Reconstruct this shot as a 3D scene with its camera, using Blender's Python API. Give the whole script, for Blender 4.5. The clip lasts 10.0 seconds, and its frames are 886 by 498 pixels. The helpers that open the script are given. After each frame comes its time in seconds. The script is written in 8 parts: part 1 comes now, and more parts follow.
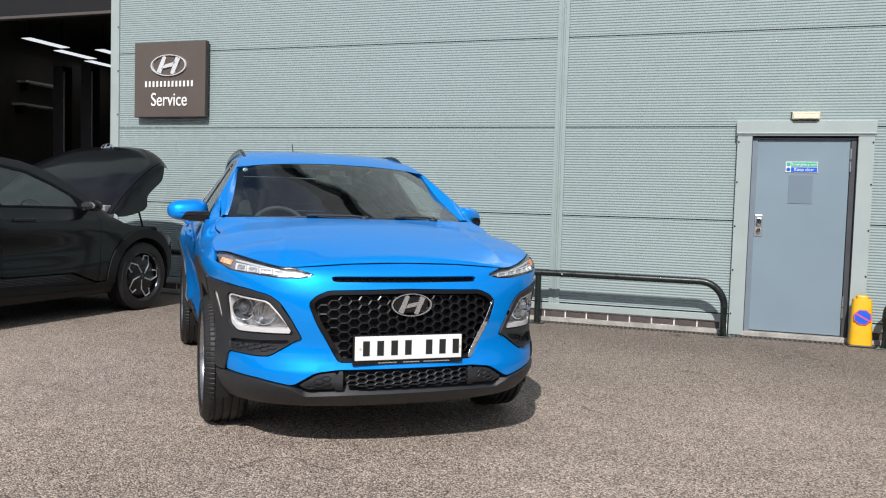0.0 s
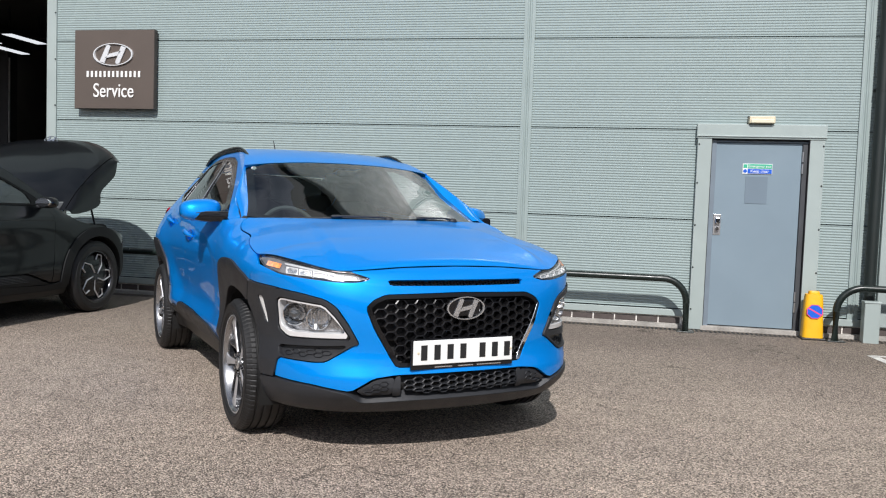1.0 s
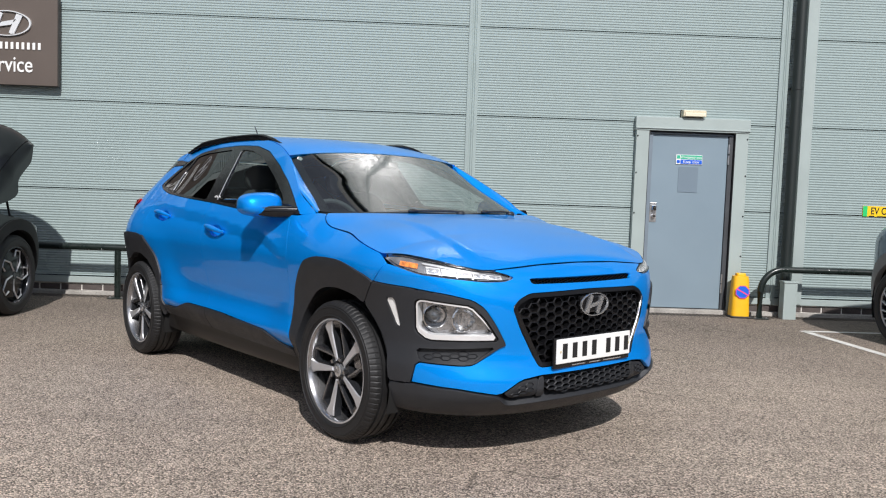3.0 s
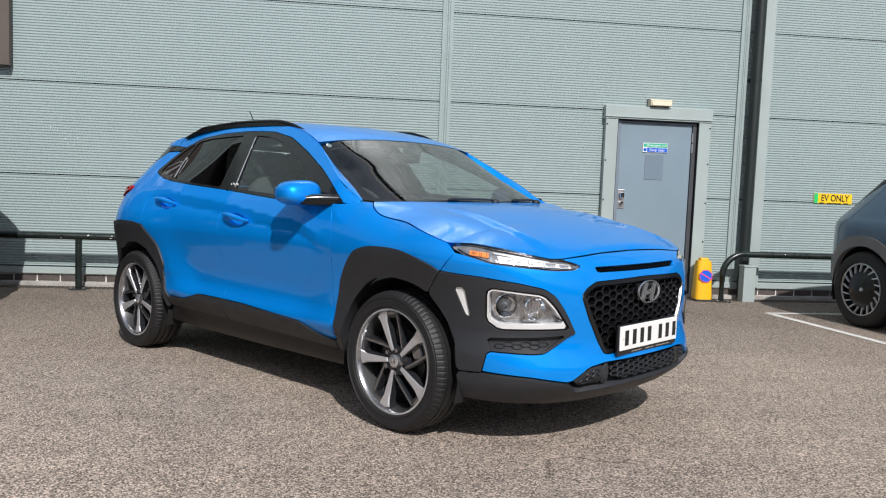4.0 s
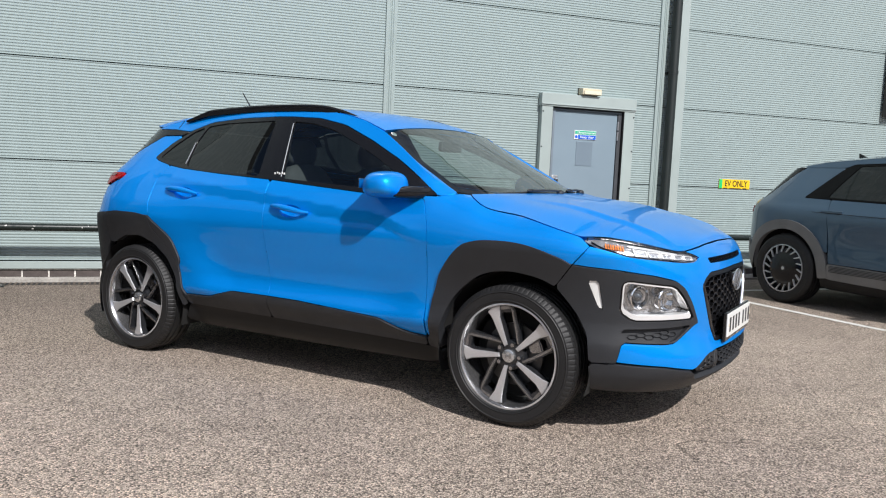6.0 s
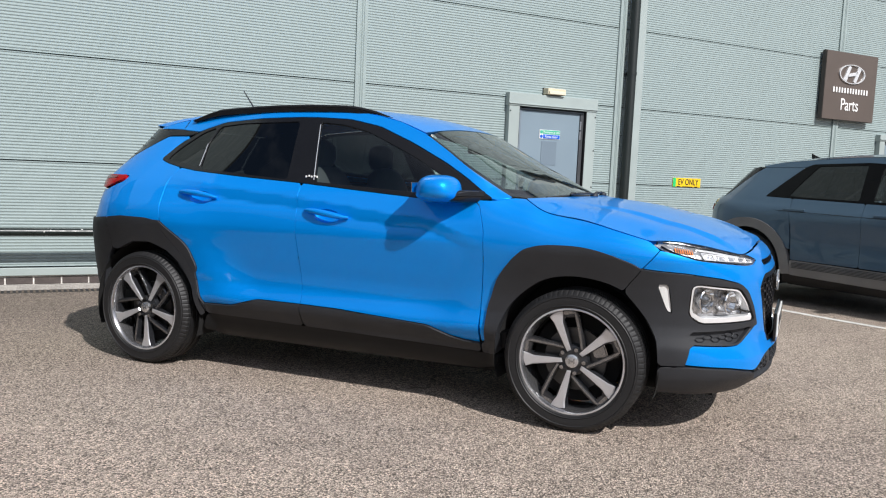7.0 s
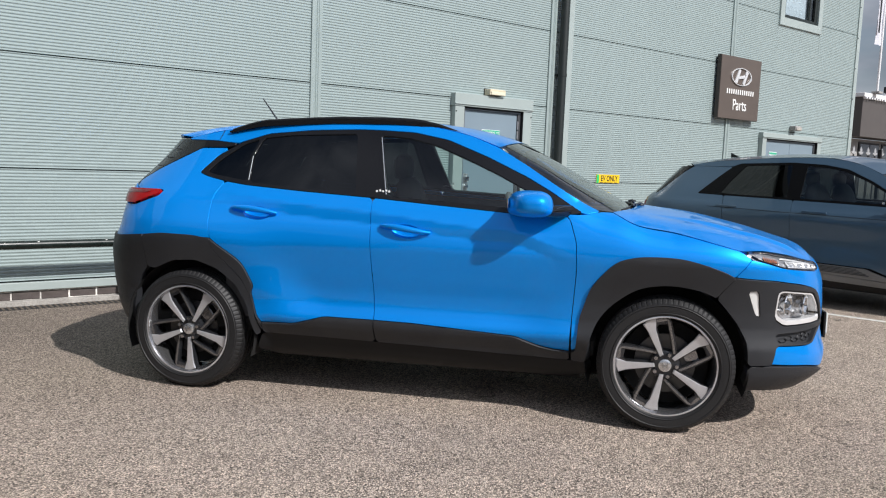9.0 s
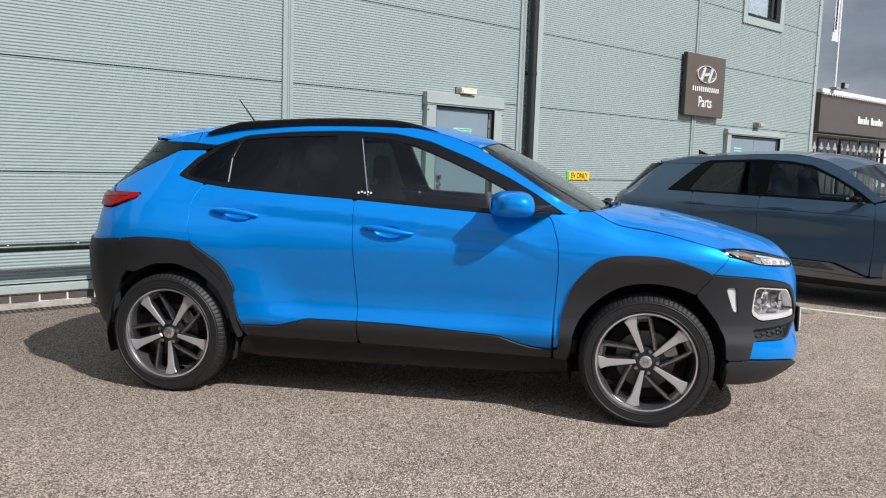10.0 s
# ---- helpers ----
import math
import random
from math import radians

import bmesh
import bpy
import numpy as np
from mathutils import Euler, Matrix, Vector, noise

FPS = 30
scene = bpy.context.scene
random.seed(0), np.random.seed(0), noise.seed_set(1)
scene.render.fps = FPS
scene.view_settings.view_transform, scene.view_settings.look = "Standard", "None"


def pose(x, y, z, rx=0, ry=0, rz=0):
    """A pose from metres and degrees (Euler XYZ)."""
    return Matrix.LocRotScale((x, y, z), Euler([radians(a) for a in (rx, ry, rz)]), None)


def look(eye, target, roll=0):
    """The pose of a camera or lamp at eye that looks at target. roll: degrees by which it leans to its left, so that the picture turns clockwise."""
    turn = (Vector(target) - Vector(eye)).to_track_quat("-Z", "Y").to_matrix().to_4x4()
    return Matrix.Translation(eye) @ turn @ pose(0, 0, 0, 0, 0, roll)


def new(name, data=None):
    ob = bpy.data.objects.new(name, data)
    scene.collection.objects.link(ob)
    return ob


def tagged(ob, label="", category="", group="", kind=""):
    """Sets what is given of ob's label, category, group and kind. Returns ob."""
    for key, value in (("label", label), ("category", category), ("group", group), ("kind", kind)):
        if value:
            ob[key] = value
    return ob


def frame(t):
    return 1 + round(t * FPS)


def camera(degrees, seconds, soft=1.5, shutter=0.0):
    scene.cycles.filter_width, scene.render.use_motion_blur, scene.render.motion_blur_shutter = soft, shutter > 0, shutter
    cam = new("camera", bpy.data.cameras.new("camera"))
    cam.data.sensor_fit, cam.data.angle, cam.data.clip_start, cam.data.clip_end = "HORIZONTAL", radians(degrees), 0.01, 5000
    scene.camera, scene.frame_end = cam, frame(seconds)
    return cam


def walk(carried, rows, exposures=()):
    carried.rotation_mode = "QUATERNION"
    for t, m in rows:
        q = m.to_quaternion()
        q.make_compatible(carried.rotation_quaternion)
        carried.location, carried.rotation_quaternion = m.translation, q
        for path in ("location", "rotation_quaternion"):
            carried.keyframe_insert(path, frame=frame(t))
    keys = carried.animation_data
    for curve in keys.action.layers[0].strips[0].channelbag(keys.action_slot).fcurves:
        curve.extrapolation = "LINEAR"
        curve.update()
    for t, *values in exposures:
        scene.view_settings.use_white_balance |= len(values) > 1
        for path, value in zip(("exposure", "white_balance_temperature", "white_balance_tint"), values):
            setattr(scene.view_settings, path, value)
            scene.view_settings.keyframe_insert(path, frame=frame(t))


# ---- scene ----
cam = camera(57.0, 10.0, soft=1.15)
PATH = [
    (0, (0.241, -0.066, 1.194), (-0.398, 1.826, 1.084), 1.7),
    (0.5, (-0.084, -0.162, 1.176), (-0.607, 1.765, 1.063), 1.9),
    (1, (-0.454, -0.238, 1.208), (-0.858, 1.717, 1.093), 2.0),
    (1.5, (-0.856, -0.294, 1.216), (-1.144, 1.682, 1.098), 2.1),
    (2, (-1.222, -0.288, 1.21), (-1.395, 1.701, 1.088), 2.1),
    (2.2, (-1.356, -0.267, 1.206), (-1.487, 1.725, 1.085), 2.1),
    (3.3, (-2.122, -0.252, 1.216), (-2.002, 1.739, 1.069), 2.1),
    (3.5, (-2.258, -0.229, 1.199), (-2.093, 1.759, 1.049), 2.2),
    (4, (-2.602, -0.187, 1.206), (-2.332, 1.788, 1.038), 2.2),
    (4.5, (-2.95, -0.163, 1.215), (-2.575, 1.793, 1.032), 2.3),
    (5, (-3.284, -0.083, 1.222), (-2.803, 1.848, 1.028), 2.3),
    (5.5, (-3.604, 0.054, 1.208), (-3.013, 1.954, 1.009), 2.5),
    (7, (-4.561, 0.574, 1.214), (-3.647, 2.342, 1.016), 2.6),
    (7.5, (-4.865, 0.783, 1.218), (-3.851, 2.495, 1.017), 2.7),
    (8, (-5.155, 0.951, 1.232), (-4.051, 2.607, 1.029), 2.6),
    (8.5, (-5.482, 1.124, 1.27), (-4.302, 2.725, 1.061), 2.5),
    (9, (-5.629, 1.203, 1.3), (-4.391, 2.76, 1.089), 2.3),
    (9.5, (-5.675, 1.199, 1.308), (-4.399, 2.724, 1.095), 2.0),
    (10, (-5.71, 1.239, 1.32), (-4.409, 2.742, 1.104), 1.9),
]
walk(cam, [(t, look(eye, target, roll)) for t, eye, target, roll in PATH], [(0, 0.0), (2, 0.0), (4, -0.02), (5.5, 0.10), (7, 0.16), (8.5, 0.12), (10, 0.08)])

# ---- sky, sun, exposure ----
SUN_ELEV, SUN_AZ = radians(42.0), radians(8.0)  # the sun stands over the car park, almost square on to the wall
sun_way = Vector((math.sin(SUN_AZ) * math.cos(SUN_ELEV), -math.cos(SUN_AZ) * math.cos(SUN_ELEV), math.sin(SUN_ELEV)))
sun = new("sun", bpy.data.lights.new("sun", "SUN"))
sun.data.energy, sun.data.angle, sun.data.color = 4.62, radians(0.6), (0.985, 0.955, 0.94)
sun.matrix_world = look(sun_way * 60, (0, 0, 0))
world = bpy.data.worlds.new("sky")
scene.world = world
world.use_nodes = True
wn, wl = world.node_tree.nodes, world.node_tree.links
wn.clear()
w_out, w_bg, w_sky = wn.new("ShaderNodeOutputWorld"), wn.new("ShaderNodeBackground"), wn.new("ShaderNodeTexSky")
w_sky.sky_type, w_sky.sun_disc, w_sky.sun_elevation, w_sky.sun_rotation = "NISHITA", False, SUN_ELEV, math.pi - SUN_AZ
w_co, w_map, w_noise, w_ramp = wn.new("ShaderNodeTexCoord"), wn.new("ShaderNodeMapping"), wn.new("ShaderNodeTexNoise"), wn.new("ShaderNodeValToRGB")
w_fine, w_tone, w_mix = wn.new("ShaderNodeTexNoise"), wn.new("ShaderNodeValToRGB"), wn.new("ShaderNodeMixRGB")
w_map.inputs["Scale"].default_value = (1.6, 1.6, 4.2)
w_noise.inputs["Scale"].default_value, w_noise.inputs["Detail"].default_value, w_noise.inputs["Roughness"].default_value = 1.5, 7, 0.55
w_fine.inputs["Scale"].default_value, w_fine.inputs["Detail"].default_value = 2.6, 6
w_ramp.color_ramp.elements[0].position, w_ramp.color_ramp.elements[1].position = 0.36, 0.52
w_tone.color_ramp.elements[0].position, w_tone.color_ramp.elements[1].position = 0.36, 0.66
w_tone.color_ramp.elements[0].color, w_tone.color_ramp.elements[1].color = (3.0, 3.35, 4.15, 1), (7.2, 7.7, 8.8, 1)
wl.new(w_co.outputs["Generated"], w_map.inputs["Vector"])
wl.new(w_map.outputs["Vector"], w_noise.inputs["Vector"])
wl.new(w_map.outputs["Vector"], w_fine.inputs["Vector"])
wl.new(w_noise.outputs["Fac"], w_ramp.inputs["Fac"])
wl.new(w_fine.outputs["Fac"], w_tone.inputs["Fac"])
# the broken cloud lies low; overhead the sky is mostly clear
w_sep, w_high, w_cover = wn.new("ShaderNodeSeparateXYZ"), wn.new("ShaderNodeMapRange"), wn.new("ShaderNodeMath")
w_high.inputs["From Min"].default_value, w_high.inputs["From Max"].default_value = 0.62, 0.93
w_high.inputs["To Min"].default_value, w_high.inputs["To Max"].default_value = 1.0, 0.50
w_cover.operation = "MULTIPLY"
wl.new(w_co.outputs["Generated"], w_sep.inputs["Vector"])
wl.new(w_sep.outputs["Z"], w_high.inputs["Value"])
wl.new(w_ramp.outputs["Color"], w_cover.inputs[0])
wl.new(w_high.outputs["Result"], w_cover.inputs[1])
wl.new(w_cover.outputs[0], w_mix.inputs["Fac"])
wl.new(w_sky.outputs["Color"], w_mix.inputs["Color1"])
# clouds brighten towards the sun
w_dot, w_pow, w_gain, w_bright = wn.new("ShaderNodeVectorMath"), wn.new("ShaderNodeMath"), wn.new("ShaderNodeMath"), wn.new("ShaderNodeVectorMath")
w_dot.operation, w_pow.operation, w_gain.operation, w_bright.operation = "DOT_PRODUCT", "POWER", "MULTIPLY_ADD", "SCALE"
w_pow.use_clamp = True
w_dot.inputs[1].default_value = sun_way
w_pow.inputs[1].default_value = 3.0
w_gain.inputs[1].default_value, w_gain.inputs[2].default_value = 2.2, 1.0
wl.new(w_co.outputs["Generated"], w_dot.inputs[0])
wl.new(w_dot.outputs["Value"], w_pow.inputs[0])
wl.new(w_pow.outputs[0], w_gain.inputs[0])
wl.new(w_tone.outputs["Color"], w_bright.inputs[0])
wl.new(w_gain.outputs[0], w_bright.inputs["Scale"])
wl.new(w_bright.outputs["Vector"], w_mix.inputs["Color2"])
wl.new(w_mix.outputs["Color"], w_bg.inputs["Color"])
wl.new(w_bg.outputs["Background"], w_out.inputs["Surface"])
w_bg.inputs["Strength"].default_value = 0.062


# ---- materials ----
def mat(name, color, rough=0.5, metal=0.0, vary=0.0, scale=8.0, fine=0.0, fine_scale=200.0, bump=0.0, bump_scale=120.0, coat=0.0,
        coat_rough=0.03, spec=0.5, rough_vary=0.0, alpha=1.0, emit=None, strength=0.0, stretch=None):
    """A surface: base colour varied broadly and finely, with relief and an optional clear coat."""
    m = bpy.data.materials.new(name)
    m.use_nodes = True
    n, l = m.node_tree.nodes, m.node_tree.links
    b = n["Principled BSDF"]
    b.inputs["Base Color"].default_value = (*color, 1)
    b.inputs["Roughness"].default_value, b.inputs["Metallic"].default_value = rough, metal
    b.inputs["Coat Weight"].default_value, b.inputs["Coat Roughness"].default_value = coat, coat_rough
    b.inputs["Specular IOR Level"].default_value = spec
    if emit:
        b.inputs["Emission Color"].default_value, b.inputs["Emission Strength"].default_value = (*emit, 1), strength
    co = n.new("ShaderNodeTexCoord")
    vec = co.outputs["Object"]
    if stretch:
        mp = n.new("ShaderNodeMapping")
        mp.inputs["Scale"].default_value = stretch
        l.new(vec, mp.inputs["Vector"])
        vec = mp.outputs["Vector"]

    def tex(s, detail=5):
        t = n.new("ShaderNodeTexNoise")
        t.inputs["Scale"].default_value, t.inputs["Detail"].default_value = s, detail
        l.new(vec, t.inputs["Vector"])
        return t

    def scaled(col_socket, fac_socket, amount):
        r = n.new("ShaderNodeMapRange")
        r.inputs["From Min"].default_value, r.inputs["From Max"].default_value = 0.3, 0.7
        r.inputs["To Min"].default_value, r.inputs["To Max"].default_value = 1 - amount, 1 + amount
        l.new(fac_socket, r.inputs["Value"])
        v = n.new("ShaderNodeVectorMath")
        v.operation = "SCALE"
        if col_socket is None:
            v.inputs[0].default_value = color
        else:
            l.new(col_socket, v.inputs[0])
        l.new(r.outputs["Result"], v.inputs["Scale"])
        return v.outputs["Vector"]

    col = None
    if vary:
        col = scaled(None, tex(scale).outputs["Fac"], vary)
    if fine:
        col = scaled(col, tex(fine_scale, 3).outputs["Fac"], fine)
    if col is not None:
        l.new(col, b.inputs["Base Color"])
    if rough_vary:
        r = n.new("ShaderNodeMapRange")
        r.inputs["From Min"].default_value, r.inputs["From Max"].default_value = 0.3, 0.7
        r.inputs["To Min"].default_value, r.inputs["To Max"].default_value = max(rough - rough_vary, 0.02), min(rough + rough_vary, 1)
        l.new(tex(scale * 2.3).outputs["Fac"], r.inputs["Value"])
        l.new(r.outputs["Result"], b.inputs["Roughness"])
    if bump:
        bp = n.new("ShaderNodeBump")
        bp.inputs["Strength"].default_value, bp.inputs["Distance"].default_value = 1.0, bump
        l.new(tex(bump_scale, 3).outputs["Fac"], bp.inputs["Height"])
        l.new(bp.outputs["Normal"], b.inputs["Normal"])
    return m


def glass(name, tint, clear, rough=0.0, face=0.06, power=4.6):
    """A thin pane: mirrors by its gloss, lets the rest through tinted."""
    m = bpy.data.materials.new(name)
    m.use_nodes = True
    n, l = m.node_tree.nodes, m.node_tree.links
    n.clear()
    out, mix, tr, gl, lw, pw, fr = (n.new(k) for k in ("ShaderNodeOutputMaterial", "ShaderNodeMixShader", "ShaderNodeBsdfTransparent", "ShaderNodeBsdfGlossy", "ShaderNodeLayerWeight", "ShaderNodeMath", "ShaderNodeMath"))
    tr.inputs["Color"].default_value = (*(c * clear for c in tint), 1)
    gl.inputs["Roughness"].default_value = rough
    lw.inputs["Blend"].default_value = 0.5
    pw.operation, fr.operation = "POWER", "MULTIPLY_ADD"
    pw.inputs[1].default_value = power
    fr.inputs[1].default_value, fr.inputs[2].default_value = 0.93, face
    l.new(lw.outputs["Facing"], pw.inputs[0])
    l.new(pw.outputs[0], fr.inputs[0])
    l.new(fr.outputs[0], mix.inputs["Fac"])
    l.new(tr.outputs["BSDF"], mix.inputs[1])
    l.new(gl.outputs["BSDF"], mix.inputs[2])
    l.new(mix.outputs["Shader"], out.inputs["Surface"])
    return m


def asphalt():
    """Worn car-park surface: pale exposed stones in a grey-brown binder, pit shade painted in, with broad stains."""
    m = bpy.data.materials.new("worn_asphalt")
    m.use_nodes = True
    n, l = m.node_tree.nodes, m.node_tree.links
    b = n["Principled BSDF"]
    co = n.new("ShaderNodeTexCoord")
    vor, fine, broad, mid = n.new("ShaderNodeTexVoronoi"), n.new("ShaderNodeTexNoise"), n.new("ShaderNodeTexNoise"), n.new("ShaderNodeTexNoise")
    vor.inputs["Scale"].default_value = 135
    fine.inputs["Scale"].default_value, fine.inputs["Detail"].default_value = 420, 3
    broad.inputs["Scale"].default_value, broad.inputs["Detail"].default_value = 0.55, 6
    mid.inputs["Scale"].default_value, mid.inputs["Detail"].default_value = 5.5, 7
    for t in (vor, fine, broad, mid):
        l.new(co.outputs["Object"], t.inputs["Vector"])
    stones = n.new("ShaderNodeValToRGB")
    e = stones.color_ramp.elements
    e[0].position, e[0].color = 0.0, (0.185, 0.155, 0.130, 1)
    e[1].position, e[1].color = 1.0, (0.79, 0.675, 0.57, 1)
    x = stones.color_ramp.elements.new(0.5)
    x.color = (0.43, 0.364, 0.305, 1)
    sep = n.new("ShaderNodeSeparateColor")
    l.new(vor.outputs["Color"], sep.inputs["Color"])
    l.new(sep.outputs["Red"], stones.inputs["Fac"])
    # shade of the pits between the stones, painted into the colour
    pit_shade = n.new("ShaderNodeMapRange")
    pit_shade.inputs["From Min"].default_value, pit_shade.inputs["From Max"].default_value = 0.46, 0.78
    pit_shade.inputs["To Min"].default_value, pit_shade.inputs["To Max"].default_value = 1.06, 0.22
    l.new(vor.outputs["Distance"], pit_shade.inputs["Value"])
    shaded_stones = n.new("ShaderNodeVectorMath")
    shaded_stones.operation = "SCALE"
    l.new(stones.outputs["Color"], shaded_stones.inputs[0])
    l.new(pit_shade.outputs["Result"], shaded_stones.inputs["Scale"])

    def times(a, fac, lo, hi):
        r = n.new("ShaderNodeMapRange")
        r.inputs["From Min"].default_value, r.inputs["From Max"].default_value = 0.3, 0.7
        r.inputs["To Min"].default_value, r.inputs["To Max"].default_value = lo, hi
        l.new(fac, r.inputs["Value"])
        v = n.new("ShaderNodeVectorMath")
        v.operation = "SCALE"
        l.new(a, v.inputs[0])
        l.new(r.outputs["Result"], v.inputs["Scale"])
        return v.outputs["Vector"]

    c = times(shaded_stones.outputs["Vector"], fine.outputs["Fac"], 0.72, 1.28)
    c = times(c, broad.outputs["Fac"], 0.89, 1.14)
    c = times(c, mid.outputs["Fac"], 0.9, 1.09)
    hue, tone = n.new("ShaderNodeTexNoise"), n.new("ShaderNodeValToRGB")
    hue.inputs["Scale"].default_value, hue.inputs["Detail"].default_value = 0.9, 4
    l.new(co.outputs["Object"], hue.inputs["Vector"])
    l.new(hue.outputs["Fac"], tone.inputs["Fac"])
    tone.color_ramp.elements[0].position, tone.color_ramp.elements[0].color = 0.38, (1.01, 0.980, 0.944, 1)
    tone.color_ramp.elements[1].position, tone.color_ramp.elements[1].color = 0.62, (1.01, 0.971, 0.948, 1)
    # grime along the foot of the wall, with a ragged edge, and a few dark spots
    sepp, edge, spots = n.new("ShaderNodeSeparateXYZ"), n.new("ShaderNodeMath"), n.new("ShaderNodeTexNoise")
    l.new(co.outputs["Object"], sepp.inputs["Vector"])
    edge.operation = "MULTIPLY_ADD"
    edge.inputs[1].default_value = 2.2
    l.new(mid.outputs["Fac"], edge.inputs[0])
    l.new(sepp.outputs["Y"], edge.inputs[2])
    grime = n.new("ShaderNodeMapRange")
    grime.inputs["From Min"].default_value, grime.inputs["From Max"].default_value = 5.9, 8.9
    grime.inputs["To Min"].default_value, grime.inputs["To Max"].default_value = 1.04, 0.60
    l.new(edge.outputs[0], grime.inputs["Value"])
    spots.inputs["Scale"].default_value, spots.inputs["Detail"].default_value = 2.1, 2
    l.new(co.outputs["Object"], spots.inputs["Vector"])
    spot = n.new("ShaderNodeMapRange")
    spot.inputs["From Min"].default_value, spot.inputs["From Max"].default_value = 0.745, 0.775
    spot.inputs["To Min"].default_value, spot.inputs["To Max"].default_value = 1.0, 0.45
    l.new(spots.outputs["Fac"], spot.inputs["Value"])
    # thin wandering cracks, broken up
    wander, gate, off_line, crack, where, both = n.new("ShaderNodeTexNoise"), n.new("ShaderNodeTexNoise"), n.new("ShaderNodeMath"), n.new("ShaderNodeMapRange"), n.new("ShaderNodeMapRange"), n.new("ShaderNodeMath")
    wander.inputs["Scale"].default_value, wander.inputs["Detail"].default_value = 0.42, 9
    gate.inputs["Scale"].default_value, gate.inputs["Detail"].default_value = 0.75, 3
    for t in (wander, gate):
        l.new(co.outputs["Object"], t.inputs["Vector"])
    off_line.operation = "COMPARE"
    off_line.inputs[1].default_value, off_line.inputs[2].default_value = 0.5, 0.0022
    l.new(wander.outputs["Fac"], off_line.inputs[0])
    where.inputs["From Min"].default_value, where.inputs["From Max"].default_value = 0.54, 0.60
    where.inputs["To Min"].default_value, where.inputs["To Max"].default_value = 0.0, 0.55
    l.new(gate.outputs["Fac"], where.inputs["Value"])
    both.operation = "MULTIPLY"
    l.new(off_line.outputs[0], both.inputs[0])
    l.new(where.outputs["Result"], both.inputs[1])
    crack.inputs["To Min"].default_value, crack.inputs["To Max"].default_value = 1.0, 0.0
    l.new(both.outputs[0], crack.inputs["Value"])
    for g in (grime, spot, crack):
        dirt = n.new("ShaderNodeVectorMath")
        dirt.operation = "SCALE"
        l.new(c, dirt.inputs[0])
        l.new(g.outputs["Result"], dirt.inputs["Scale"])
        c = dirt.outputs["Vector"]
    tint = n.new("ShaderNodeVectorMath")
    tint.operation = "MULTIPLY"
    l.new(c, tint.inputs[0])
    l.new(tone.outputs["Color"], tint.inputs[1])
    l.new(tint.outputs["Vector"], b.inputs["Base Color"])
    b.inputs["Roughness"].default_value = 0.88
    b.inputs["Specular IOR Level"].default_value = 0.35
    bp, bp2 = n.new("ShaderNodeBump"), n.new("ShaderNodeBump")
    bp.invert = True
    bp.inputs["Distance"].default_value, bp.inputs["Strength"].default_value = 0.008, 1.0
    bp2.inputs["Distance"].default_value, bp2.inputs["Strength"].default_value = 0.012, 0.5
    l.new(vor.outputs["Distance"], bp.inputs["Height"])
    l.new(mid.outputs["Fac"], bp2.inputs["Height"])
    l.new(bp2.outputs["Normal"], bp.inputs["Normal"])
    l.new(bp.outputs["Normal"], b.inputs["Normal"])
    return m


def clad_paint():
    """Weathered pale green coated steel, with faint upright streaks."""
    m = mat("sage_coated_steel", (0.31, 0.395, 0.365), 0.27, 0.0, rough_vary=0.05, scale=2.0, spec=0.6)
    n, l = m.node_tree.nodes, m.node_tree.links
    b = n["Principled BSDF"]
    co, mp, streak, broad = n.new("ShaderNodeTexCoord"), n.new("ShaderNodeMapping"), n.new("ShaderNodeTexNoise"), n.new("ShaderNodeTexNoise")
    geo = n.new("ShaderNodeNewGeometry")
    mp.inputs["Scale"].default_value = (4.0, 1.0, 0.25)
    streak.inputs["Scale"].default_value, streak.inputs["Detail"].default_value = 1.3, 7
    broad.inputs["Scale"].default_value, broad.inputs["Detail"].default_value = 0.6, 5
    l.new(geo.outputs["Position"], mp.inputs["Vector"])
    l.new(mp.outputs["Vector"], streak.inputs["Vector"])
    l.new(geo.outputs["Position"], broad.inputs["Vector"])
    add = n.new("ShaderNodeMath")
    l.new(streak.outputs["Fac"], add.inputs[0])
    l.new(broad.outputs["Fac"], add.inputs[1])
    ramp = n.new("ShaderNodeValToRGB")
    ramp.color_ramp.elements[0].position, ramp.color_ramp.elements[0].color = 0.30, (0.289, 0.353, 0.347, 1)
    ramp.color_ramp.elements[1].position, ramp.color_ramp.elements[1].color = 0.72, (0.304, 0.370, 0.364, 1)
    half = n.new("ShaderNodeMath")
    half.operation = "MULTIPLY"
    half.inputs[1].default_value = 0.5
    l.new(add.outputs[0], half.inputs[0])
    l.new(half.outputs[0], ramp.inputs["Fac"])
    l.new(ramp.outputs["Color"], b.inputs["Base Color"])
    return m


def car_paint(name, deep, face, flake=0.5, rough=0.32, coat=0.8, spec=0.25, haze=0.015):
    """Metallic paint under a clear coat: fine flakes in the base."""
    m = mat(name, deep, rough, flake, coat=coat, coat_rough=haze, spec=spec)
    n, l = m.node_tree.nodes, m.node_tree.links
    b = n["Principled BSDF"]
    co, ns, mx = n.new("ShaderNodeTexCoord"), n.new("ShaderNodeTexNoise"), n.new("ShaderNodeMixRGB")
    ns.inputs["Scale"].default_value, ns.inputs["Detail"].default_value = 900, 2
    mx.inputs["Color1"].default_value, mx.inputs["Color2"].default_value = (*deep, 1), (*face, 1)
    l.new(co.outputs["Object"], ns.inputs["Vector"])
    l.new(ns.outputs["Fac"], mx.inputs["Fac"])
    l.new(mx.outputs["Color"], b.inputs["Base Color"])
    return m


